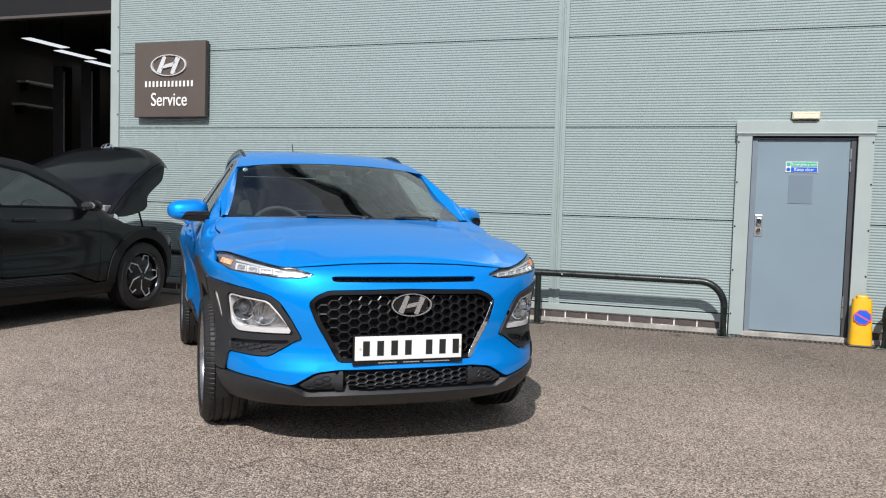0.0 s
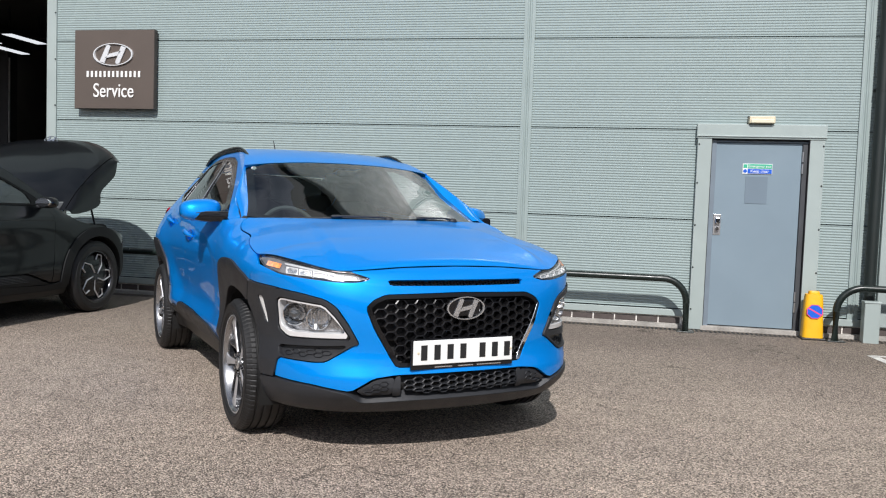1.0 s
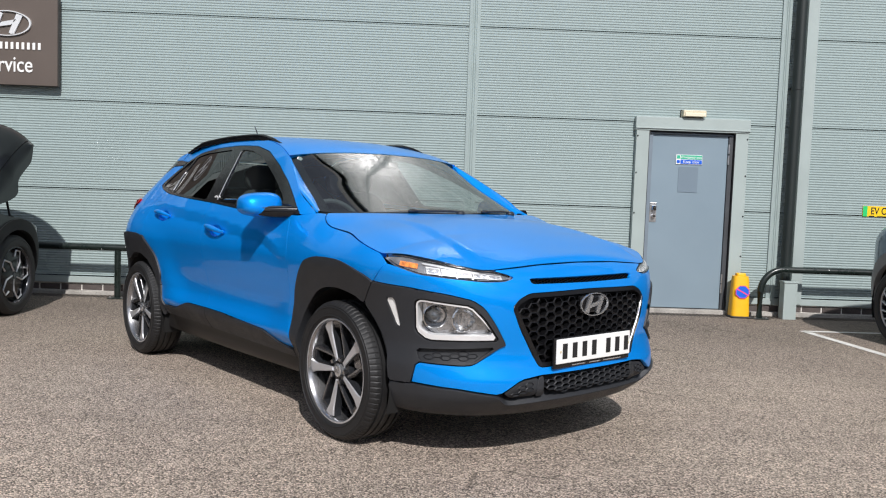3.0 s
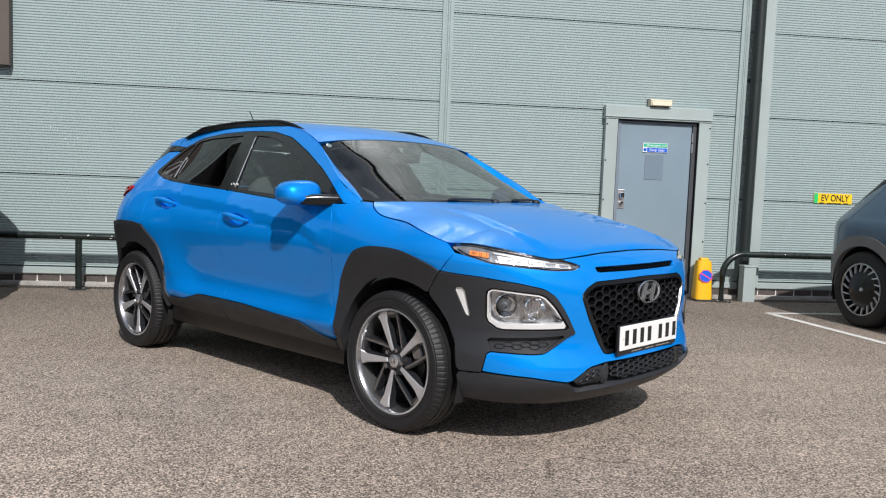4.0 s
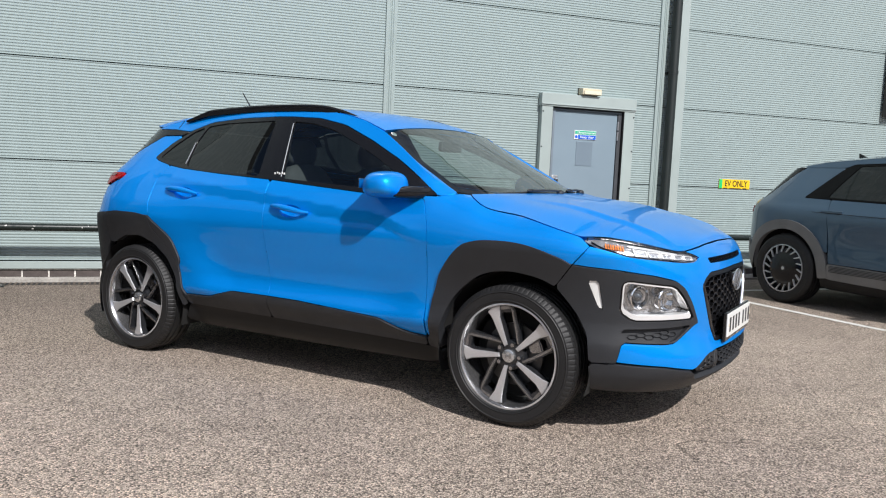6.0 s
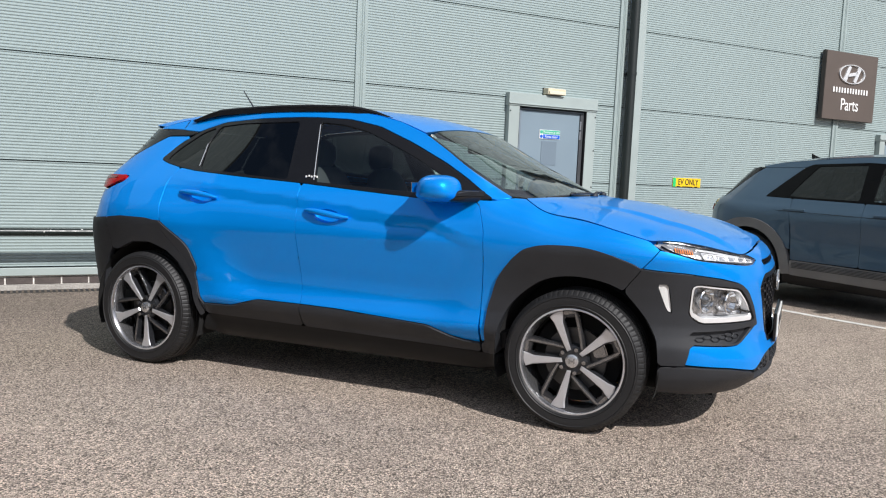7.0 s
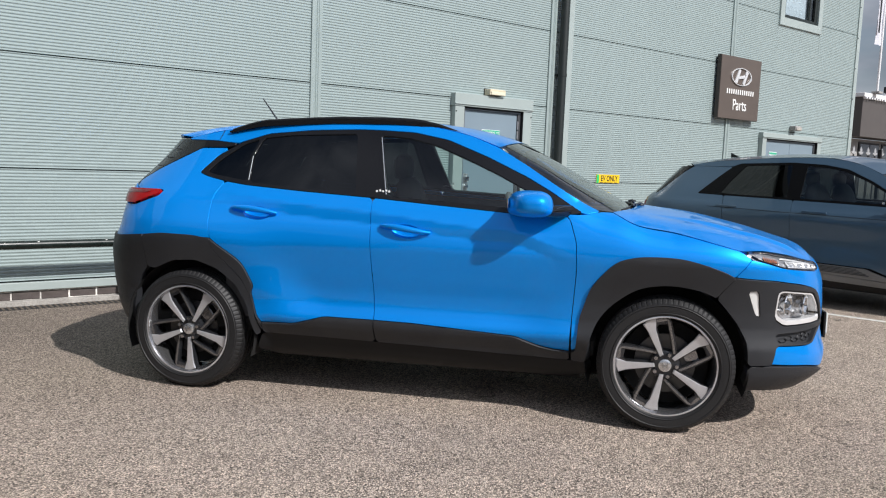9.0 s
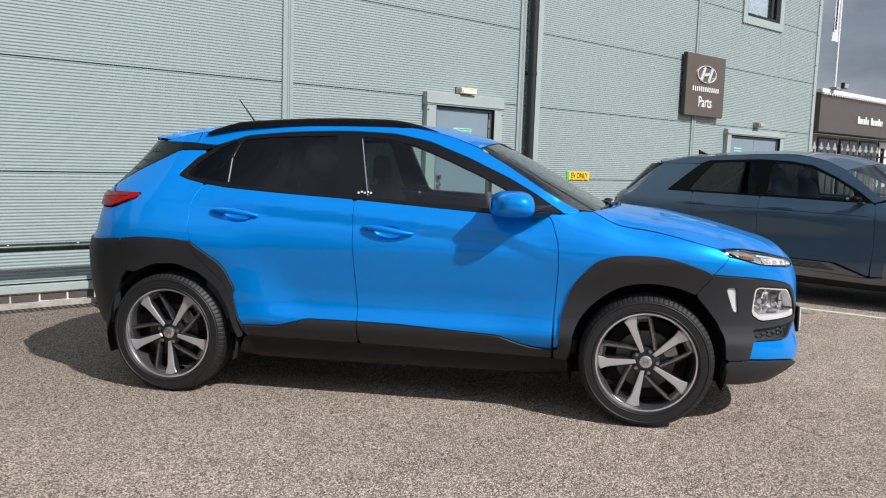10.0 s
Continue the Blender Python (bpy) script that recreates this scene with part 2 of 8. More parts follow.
M_ASPHALT, M_CLAD = asphalt(), clad_paint()
M_TRIM = mat("sage_flashing", (0.345, 0.40, 0.387), 0.4, vary=0.05, scale=3, rough_vary=0.06)
M_COVER = mat("sage_cover_strip", (0.300, 0.362, 0.352), 0.36, vary=0.05, scale=3, rough_vary=0.06)
M_SEAM = mat("dark_joint", (0.02, 0.025, 0.025), 0.8)
M_RAIL = mat("dark_green_enamel", (0.010, 0.016, 0.014), 0.32, vary=0.25, scale=9, rough_vary=0.1)
M_CHIP = mat("chipped_paint", (0.6, 0.6, 0.57), 0.7)
M_PIPE = mat("dark_green_pipe", (0.011, 0.017, 0.016), 0.5, vary=0.15, scale=4)
M_DOOR = mat("blue_grey_door_paint", (0.205, 0.268, 0.315), 0.36, vary=0.045, scale=1.6, rough_vary=0.07)
M_DOORFRAME = mat("grey_door_frame", (0.17, 0.21, 0.25), 0.45, vary=0.08, scale=4)
M_HINGESIDE = mat("dark_grey_hinge_jamb", (0.050, 0.054, 0.060), 0.5, vary=0.15, scale=5)
M_DARK = mat("black_recess", (0.012, 0.012, 0.013), 0.7)
M_STEEL = mat("brushed_steel", (0.55, 0.55, 0.55), 0.35, 0.9, vary=0.1, scale=30)
M_BRICK = mat("dark_brick", (0.085, 0.07, 0.065), 0.9, vary=0.25, scale=14, fine=0.2, fine_scale=160, bump=0.002, bump_scale=90)
M_MORTAR = mat("pale_mortar", (0.68, 0.65, 0.60), 0.95, vary=0.3, scale=9, fine=0.25, fine_scale=70)
M_CONC = mat("stained_concrete", (0.36, 0.34, 0.31), 0.9, vary=0.25, scale=5, fine=0.2, fine_scale=80, bump=0.003, bump_scale=60)
M_GRATE = mat("cast_grating", (0.15, 0.125, 0.10), 0.75, 0.3, vary=0.25, scale=20)
M_WHITELINE = mat("worn_white_line_paint", (0.66, 0.64, 0.60), 0.8, vary=0.14, scale=11, fine=0.28, fine_scale=130, bump=0.002, bump_scale=150)
M_SIGN = mat("bronze_brown_panel", (0.115, 0.092, 0.078), 0.42, 0.15, vary=0.05, scale=3)
M_SIGNEDGE = mat("dark_brown_edge", (0.05, 0.04, 0.036), 0.45, 0.1, vary=0.08, scale=5)
M_WHITE = mat("white_lettering", (0.82, 0.82, 0.80), 0.4, vary=0.03, scale=9)
M_CHROME = mat("chrome", (0.78, 0.79, 0.80), 0.09, 1.0, vary=0.03, scale=12)
M_MARK = mat("bright_satin_chrome", (0.80, 0.80, 0.80), 0.26, 0.4, vary=0.04, scale=9)
M_YELLOW = mat("yellow_plastic", (0.80, 0.43, 0.012), 0.42, vary=0.07, scale=7, bump=0.0006, bump_scale=60)
M_YPLATE = mat("yellow_plate", (0.86, 0.56, 0.02), 0.3, vary=0.03, scale=9)
M_GREENBAND = mat("green_band", (0.03, 0.55, 0.16), 0.35)
M_SIGNBLUE = mat("sign_blue", (0.012, 0.11, 0.60), 0.35, vary=0.05, scale=20)
M_SIGNGREEN = mat("sign_green", (0.05, 0.42, 0.26), 0.35, vary=0.05, scale=20)
M_SIGNRED = mat("sign_pink_red", (0.72, 0.07, 0.22), 0.35, vary=0.05, scale=20)
M_CREAM = mat("cream_plastic", (0.62, 0.55, 0.40), 0.45, vary=0.06, scale=12)
M_INK = mat("black_print", (0.015, 0.015, 0.016), 0.45)
M_CORRUGATED = mat("far_brown_fascia", (0.085, 0.075, 0.07), 0.5, vary=0.06, scale=2)
M_FARWHITE = mat("far_white_trim", (0.75, 0.75, 0.76), 0.5, vary=0.05, scale=3)
M_FARGREY = mat("far_grey_render", (0.32, 0.31, 0.30), 0.8, vary=0.1, scale=2)
M_UNSEENWALL = mat("unseen_wall_brown", (0.100, 0.096, 0.090), 0.85, vary=0.3, scale=0.6, fine=0.2, fine_scale=4)
M_IRON = mat("black_iron", (0.018, 0.018, 0.02), 0.5, 0.3, vary=0.15, scale=9)
M_SILVER = mat("silver_paint", (0.6, 0.6, 0.6), 0.35, 0.6, vary=0.06, scale=9)
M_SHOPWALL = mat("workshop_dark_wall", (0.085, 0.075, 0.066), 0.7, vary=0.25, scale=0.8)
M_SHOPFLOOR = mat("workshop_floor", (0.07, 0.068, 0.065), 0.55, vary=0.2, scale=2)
M_TUBE = mat("lit_lamp_panel", (0.9, 0.92, 0.95), 0.5, emit=(0.9, 0.95, 1.0), strength=0.9)
M_PANE = glass("window_glass", (0.88, 0.95, 0.98), 0.88, face=0.12)
M_BLIND = mat("white_blind", (0.75, 0.77, 0.78), 0.7, vary=0.04, scale=3)


# ---- mesh helpers ----
def mesh_of(name, verts, faces, material, smooth=False):
    me = bpy.data.meshes.new(name)
    me.from_pydata(verts, [], faces)
    me.materials.append(material)
    if smooth:
        me.polygons.foreach_set("use_smooth", [True] * len(me.polygons))
    me.update()
    return me


def link(name, me, parent=None, label="", category="", group="", kind=""):
    ob = new(name, me)
    if parent is not None:
        ob.parent = parent
    return tagged(ob, label, category, group, kind)


def part(name, bm, material, parent=None, label="", smooth=False):
    """Links a bmesh as one mesh object under a thing or a part."""
    me = bpy.data.meshes.new(name)
    bm.normal_update()
    bm.to_mesh(me)
    bm.free()
    me.materials.append(material)
    if smooth:
        me.polygons.foreach_set("use_smooth", [True] * len(me.polygons))
        me.set_sharp_from_angle(angle=radians(38))
    ob = new(name, me)
    if parent is not None:
        ob.parent = parent
    return tagged(ob, label)


def thing(name, label, category, m=None, group="", kind=""):
    ob = new(name)
    if m is not None:
        ob.matrix_world = m
    return tagged(ob, label, category, group, kind)


def box(bm, x0, y0, z0, x1, y1, z1, bevel=0.0, seg=2):
    """A bevelled box between two corners, into bm."""
    g = bmesh.ops.create_cube(bm, size=1.0)
    vs = g["verts"]
    for v in vs:
        v.co = Vector(((x0 + x1) / 2 + v.co.x * (x1 - x0), (y0 + y1) / 2 + v.co.y * (y1 - y0), (z0 + z1) / 2 + v.co.z * (z1 - z0)))
    if bevel:
        es = list({e for v in vs for e in v.link_edges})
        bmesh.ops.bevel(bm, geom=es, offset=bevel, segments=seg, affect="EDGES", profile=0.5)
    return bm


def boxes(*args, bevel=0.0):
    bm = bmesh.new()
    for a in args:
        box(bm, *a, bevel=bevel)
    return bm


def tube(bm, pts, r, seg=14, caps=True, closed=False):
    """A round bar along a line of points."""
    pts = [Vector(p) for p in pts]
    rings, n = [], len(pts)
    up = Vector((0, 0, 1))
    for i, p in enumerate(pts):
        a = pts[(i - 1) % n] if (i or closed) else p
        b = pts[(i + 1) % n] if (i < n - 1 or closed) else p
        d = (b - a).normalized()
        s = d.cross(up)
        if s.length < 1e-3:
            s = d.cross(Vector((0, 1, 0)))
        s.normalize()
        u = s.cross(d)
        rr = r[i] if isinstance(r, (list, tuple)) else r
        rings.append([bm.verts.new(p + (s * math.cos(k * math.tau / seg) + u * math.sin(k * math.tau / seg)) * rr) for k in range(seg)])
    for i in range(n if closed else n - 1):
        ra, rb = rings[i], rings[(i + 1) % n]
        for k in range(seg):
            bm.faces.new((ra[k], ra[(k + 1) % seg], rb[(k + 1) % seg], rb[k]))
    if caps and not closed:
        bm.faces.new(rings[0][::-1])
        bm.faces.new(rings[-1])
    bmesh.ops.recalc_face_normals(bm, faces=bm.faces[:])
    return bm


def curve_pts(ctrl, n=8):
    """A smooth line through control points."""
    P = [Vector(p) for p in ctrl]
    P = [P[0] * 2 - P[1]] + P + [P[-1] * 2 - P[-2]]
    out = []
    for i in range(1, len(P) - 2):
        for k in range(n):
            t = k / n
            out.append(0.5 * (2 * P[i] + (P[i + 1] - P[i - 1]) * t + (2 * P[i - 1] - 5 * P[i] + 4 * P[i + 1] - P[i + 2]) * t * t + (3 * P[i] - P[i - 1] - 3 * P[i + 1] + P[i + 2]) * t ** 3))
    out.append(P[-2])
    return out


def lathe(bm, prof, seg=48, axis="y", share=1.0):
    """Turns (along, radius) pairs round the y axis."""
    rings = []
    for a, r in prof:
        rings.append([bm.verts.new((r * math.cos(k * math.tau * share / seg), a, r * math.sin(k * math.tau * share / seg))) for k in range(seg if share == 1.0 else seg + 1)])
    m = len(rings[0])
    for i in range(len(rings) - 1):
        for k in range(m if share == 1.0 else m - 1):
            bm.faces.new((rings[i][k], rings[i][(k + 1) % m], rings[i + 1][(k + 1) % m], rings[i + 1][k]))
    bmesh.ops.recalc_face_normals(bm, faces=bm.faces[:])
    return bm


def prism(bm, poly, y0, y1, bevel=0.0):
    """An (x, z) outline drawn out from y0 to y1."""
    a = [bm.verts.new((x, y0, z)) for x, z in poly]
    b = [bm.verts.new((x, y1, z)) for x, z in poly]
    n = len(poly)
    f = [bm.faces.new(a[::-1] if y0 < y1 else a), bm.faces.new(b if y0 < y1 else b[::-1])]
    for i in range(n):
        f.append(bm.faces.new((a[i], a[(i + 1) % n], b[(i + 1) % n], b[i])))
    bmesh.ops.recalc_face_normals(bm, faces=f)
    if bevel:
        bmesh.ops.bevel(bm, geom=list({e for v in a + b for e in v.link_edges}), offset=bevel, segments=2, affect="EDGES")
    return bm


def text_mesh(name, body, size, m, material, parent, depth=0.004, squash=1.0, label="", bold=0.0):
    """Raised letters in the built-in font, turned into a mesh, centred."""
    c = bpy.data.curves.new(name, "FONT")
    c.body, c.size, c.extrude, c.align_x, c.align_y, c.offset = body, size, depth, "CENTER", "CENTER", bold
    o = bpy.data.objects.new(name, c)
    scene.collection.objects.link(o)
    me = bpy.data.meshes.new_from_object(o.evaluated_get(bpy.context.evaluated_depsgraph_get()))
    bpy.data.objects.remove(o)
    me.materials.clear()
    me.materials.append(material)
    ob = new(name, me)
    ob.parent = parent
    ob.matrix_local = m @ Matrix.Diagonal((squash, 1, 1, 1))
    return tagged(ob, label)


def ground_z(y):
    """The car park falls gently towards the wall."""
    return 0.012 - 0.017 * (y - 3.58) if y < 5.5 else -0.0206 - 0.005 * (y - 5.5)

# ---- the setting: ground, wall, openings ----
WALL_Y, WALL_L, WALL_R, WALL_TOP = 8.70, -7.345, 10.10, 7.6
ys = [-900, -60, -12, -3, 1.0, 3.58, 5.5, 7.0, 8.0, 8.62]
gz = [ground_z(max(y, -3)) for y in ys]
xs = [-900, -60, -7.35, 10.1, 60, 900]
gv = [(x, y, z) for y, z in zip(ys, gz) for x in xs] + [(x, y, gz[-1]) for y in (60, 900) for x in xs]
nx = len(xs)
gf = []
for j in range(len(ys) + 1):
    for i in range(nx - 1):
        gf.append((j * nx + i, j * nx + i + 1, (j + 1) * nx + i + 1, (j + 1) * nx + i))
ground = link("ground", mesh_of("ground", gv, gf, M_ASPHALT), None, "worn grey-brown asphalt of the car park with pale stones", "ground", kind="structure")

# painted bay lines
def line(name, a, b, w, label):
    a, b = Vector(a), Vector(b)
    d = (b - a).normalized()
    s = Vector((-d.y, d.x)) * w / 2
    n, v, f = 60, [], []
    for i in range(n + 1):
        p = a.lerp(b, i / n)
        for k in (-1, 1):
            q = p + s * k * (1 + 0.10 * noise.noise(Vector((p.x * 9, p.y * 9, k * 3.1))))
            v.append((q.x, q.y, ground_z(q.y) + 0.004))
        if i:
            f.append((2 * i - 2, 2 * i, 2 * i + 1, 2 * i - 1))
    return link(name, mesh_of(name, v, f, M_WHITELINE), None, label, "road marking", "bay lines")


line("bay_line", (1.86, 7.62), (2.38, 3.0), 0.085, "worn white painted bay line on asphalt beside the grey car")
line("bay_line", (1.86, 7.60), (5.1, 7.66), 0.075, "faded white painted line on asphalt along the wall")
line("bay_line", (4.75, 7.62), (5.27, 3.0), 0.085, "worn white painted bay line on asphalt")

# unseen plain walls added behind and beside the car park to darken low reflections
back = thing("unseen_reflection_wall", "unseen plain dark wall added for the cars' reflections", "wall", kind="structure")
part("back_wall", boxes((-46, -24.4, -0.1, 46, -24.0, 5.2)), M_UNSEENWALL, back)
part("side_wall", boxes((-46.4, -24.0, -0.1, -46.0, 22.0, 5.2)), M_UNSEENWALL, back)

# cladding: rows of ribbed sheets between upright cover trims
wall = thing("wall_north", "tall wall of pale sage green ribbed metal cladding sheets", "wall", kind="structure")
ROWS_Z = [0.160, 1.108, 2.052, 3.004, 3.955, 4.906, 5.857, 6.808, 7.6]
PITCH = 0.0277


def sheet(x0, x1, z0, z1):
    """One ribbed sheet: shallow rounded ribs, with a folded dark joint below it."""
    prof = []
    n = max(1, round((z1 - z0 - 0.012) / PITCH))
    p = (z1 - z0 - 0.012) / n
    for i in range(n):
        z = z0 + 0.012 + i * p
        prof += [(0.0, z), (0.0045, z + 0.22 * p), (0.0045, z + 0.50 * p), (0.0, z + 0.72 * p)]
    prof.append((0.0, z1))
    prof = [(0.022, z0 + 0.008)] + prof + [(0.022, z1)]
    v = [(x, WALL_Y - 0.002 + d, z) for d, z in prof for x in (x0, x1)]
    f = [(2 * i, 2 * i + 1, 2 * i + 3, 2 * i + 2) for i in range(len(prof) - 1)]
    return link("cladding_sheet", mesh_of("cladding_sheet", v, f, M_CLAD), wall)


def sheets(x0, x1, zs, holes=()):
    for a, b in zip(zs[:-1], zs[1:]):
        cuts = [h for h in holes if h[2] < b - 0.02 and h[3] > a + 0.02]
        if not cuts:
            sheet(x0, x1, a, b)
            continue
        x = x0
        for h in sorted(cuts):
            if h[0] > x + 0.02:
                sheet(x, h[0], a, b)
            if h[3] < b - 0.03:
                sheet(h[0], h[1], h[3], b)
            if h[2] > a + 0.03:
                sheet(h[0], h[1], a, h[2])
            x = h[1]
        if x < x1 - 0.02:
            sheet(x, x1, a, b)


DOOR = (0.375, 1.60, 0.0, 2.054)
DOOR2 = (6.93, 8.86, 0.0, 2.0)
WIN = (7.25, 8.62, 3.80, 5.15)
sheets(-7.22, -1.482, ROWS_Z)
sheets(-1.372, 1.925, ROWS_Z, [DOOR])
sheets(2.015, 2.195, ROWS_Z)
sheets(2.31, 5.92, ROWS_Z)
sheets(6.02, 9.99, ROWS_Z, [DOOR2, WIN])

# the wall's core behind the sheets, with real openings
core = boxes((WALL_L + 0.01, WALL_Y + 0.021, -0.1, DOOR[0] + 0.06, WALL_Y + 0.26, WALL_TOP), (DOOR[0] + 0.06, WALL_Y + 0.021, 1.97, DOOR[1] - 0.06, WALL_Y + 0.26, WALL_TOP),
             (DOOR[1] - 0.06, WALL_Y + 0.021, -0.1, DOOR2[0] + 0.1, WALL_Y + 0.26, WALL_TOP), (DOOR2[0] + 0.1, WALL_Y + 0.021, 1.95, DOOR2[1] - 0.1, WALL_Y + 0.26, WIN[2] + 0.06),
             (DOOR2[0] + 0.1, WALL_Y + 0.021, WIN[2] + 0.06, WIN[0] + 0.07, WALL_Y + 0.26, WALL_TOP), (WIN[0] + 0.07, WALL_Y + 0.021, WIN[3] - 0.06, WIN[1] - 0.07, WALL_Y + 0.26, WALL_TOP),
             (WIN[1] - 0.07, WALL_Y + 0.021, WIN[2] + 0.06, DOOR2[1] - 0.1, WALL_Y + 0.26, WALL_TOP), (DOOR2[1] - 0.1, WALL_Y + 0.021, -0.1, WALL_R - 0.02, WALL_Y + 0.26, WALL_TOP))
part("wall_core", core, M_SEAM, wall)

# upright cover trims: a top-hat with a groove down the middle
def cover_trim(x0, x1):
    bm = bmesh.new()
    w, pr = x1 - x0, [(0, 0.0), (0.004, -0.016), (0.30, -0.018), (0.36, -0.010), (0.44, -0.010), (0.50, -0.018), (0.56, -0.010), (0.64, -0.010), (0.70, -0.018), (0.996, -0.016), (1.0, 0.0)]
    for z in (0.10, WALL_TOP):
        for u, d in pr:
            bm.verts.new((x0 + u * w, WALL_Y - 0.003 + d, z))
    bm.verts.ensure_lookup_table()
    n = len(pr)
    for i in range(n - 1):
        bm.faces.new((bm.verts[i], bm.verts[i + 1], bm.verts[n + i + 1], bm.verts[n + i]))
    return part("cover_trim", bm, M_COVER, wall)


for a, b in ((-1.487, -1.367), (1.92, 2.02), (5.915, 6.025)):
    cover_trim(a, b)
part("edge_trim", boxes((2.188, WALL_Y - 0.045, 0.10, 2.312, WALL_Y + 0.02, WALL_TOP), bevel=0.004), M_TRIM, wall)
part("corner_trim", boxes((WALL_L, WALL_Y - 0.02, -0.02, -7.215, WALL_Y + 0.30, WALL_TOP), bevel=0.004), M_TRIM, wall)
part("corner_trim", boxes((9.985, WALL_Y - 0.02, -0.02, WALL_R, WALL_Y + 0.30, WALL_TOP), bevel=0.004), M_TRIM, wall)
# side of the building beyond its corner
part("end_wall", boxes((9.95, WALL_Y + 0.30, -0.1, 10.08, 22.0, WALL_TOP)), M_CLAD, wall)
part("eaves_gutter", boxes((-7.4, WALL_Y - 0.22, WALL_TOP - 0.12, 10.15, WALL_Y + 0.02, WALL_TOP + 0.30), bevel=0.02), M_PIPE, wall, "dark green eaves gutter")
part("roof_slab", boxes((-14.6, WALL_Y + 0.02, WALL_TOP, 10.08, 22.0, WALL_TOP + 0.2)), M_SEAM, wall)

# base flashing, brick plinth and drain
for x0, x1 in ((-7.215, 0.36), (1.615, 6.92), (8.87, 9.985)):
    bm = boxes((x0, WALL_Y - 0.030, 0.090, x1, WALL_Y + 0.03, 0.157), bevel=0.003)
    part("base_flashing", bm, M_TRIM, wall, "pale folded base flashing")
    part("plinth_core", boxes((x0, WALL_Y + 0.001, -0.12, x1, WALL_Y + 0.2, 0.088)), M_MORTAR, wall)
# bolts down the trims
bolt = bmesh.new()
bmesh.ops.create_cone(bolt, cap_ends=True, segments=8, radius1=0.010, radius2=0.007, depth=0.010, matrix=pose(0, 0, 0, 90, 0, 0))
bolt_me = bpy.data.meshes.new("screw_head")
bolt.to_mesh(bolt_me)
bolt.free()
bolt_me.materials.append(M_SEAM)
for x in (-7.225, 9.995):
    for k in range(13):
        o = link("screw_head", bolt_me, wall)
        o.location = (x, WALL_Y - 0.026, 0.55 + k * 0.56)


# ---- workshop seen through the big opening ----
shop = thing("workshop_room", "dark open workshop bay with lifts and strip lights", "room", kind="structure")
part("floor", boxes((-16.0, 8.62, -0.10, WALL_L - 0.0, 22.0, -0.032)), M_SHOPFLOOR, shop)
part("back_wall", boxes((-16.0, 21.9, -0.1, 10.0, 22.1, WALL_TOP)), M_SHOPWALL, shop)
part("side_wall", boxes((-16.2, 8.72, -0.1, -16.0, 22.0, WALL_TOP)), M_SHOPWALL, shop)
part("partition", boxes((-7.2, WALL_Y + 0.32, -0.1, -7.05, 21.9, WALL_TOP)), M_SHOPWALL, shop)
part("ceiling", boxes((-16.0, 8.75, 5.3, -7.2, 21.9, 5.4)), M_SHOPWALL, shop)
part("front_wall", boxes((-16.2, WALL_Y - 0.02, -0.1, -13.2, WALL_Y + 0.25, WALL_TOP)), M_CLAD, shop)
part("lintel", boxes((-13.2, WALL_Y, 4.6, WALL_L, WALL_Y + 0.25, WALL_TOP)), M_CLAD, shop)
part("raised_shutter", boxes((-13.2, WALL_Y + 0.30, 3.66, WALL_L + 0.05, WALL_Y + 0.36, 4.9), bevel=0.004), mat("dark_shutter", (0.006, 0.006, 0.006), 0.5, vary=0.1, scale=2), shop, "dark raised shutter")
part("shutter_edge", boxes((-13.2, WALL_Y + 0.28, 3.615, WALL_L + 0.05, WALL_Y + 0.38, 3.655), bevel=0.004), M_CORRUGATED, shop, "grey bottom edge of the shutter")
for x, y in ((-14.75, 15.1), (-15.2, 16.5), (-15.55, 17.9), (-14.05, 16.6)):
    lamp = thing("strip_light", "lit white strip light fixed to the dark workshop ceiling", "ceiling light", group="workshop lights")
    part("housing", boxes((x - 0.17, y - 0.62, 4.66, x + 0.17, y + 0.62, 4.70), bevel=0.01), M_IRON, lamp)
    part("diffuser", boxes((x - 0.13, y - 0.58, 4.645, x + 0.13, y + 0.58, 4.658)), M_TUBE, lamp)
    for dy in (-0.5, 0.48):
        part("hanger", boxes((x - 0.01, y + dy, 4.70, x + 0.01, y + dy + 0.02, 5.3)), M_IRON, lamp)
for x, y in ((-11.30, 12.0), (-10.72, 12.05), (-13.4, 15.0)):
    post = thing("lift_post", "black steel vehicle lift column standing in the workshop", "vehicle lift", group="lift posts")
    part("column", boxes((x - 0.11, y - 0.12, -0.03, x + 0.11, y + 0.12, 3.5), bevel=0.012), M_IRON, post)
    part("base_plate", boxes((x - 0.25, y - 0.25, -0.032, x + 0.25, y + 0.25, -0.012), bevel=0.004), M_IRON, post)
    part("edge_strip", boxes((x + 0.112, y - 0.10, 0.1, x + 0.12, y - 0.07, 3.4)), M_SILVER, post)
    part("arm", boxes((x - 0.06, y - 1.0, 0.10, x + 0.06, y - 0.12, 0.20), bevel=0.01), M_IRON, post)
for y, z in ((16.0, 3.83), (15.85, 3.27)):
    sh = thing("wall_shelf", "narrow pale shelf fixed to the side wall of the workshop", "shelf", group="shelves")
    part("board", boxes((-15.998, y - 0.55, z, -15.7, y + 0.55, z + 0.05), bevel=0.005), M_FARWHITE, sh)
    part("bracket", boxes((-15.998, y - 0.45, z - 0.2, -15.75, y - 0.41, z - 0.002)), M_IRON, sh)


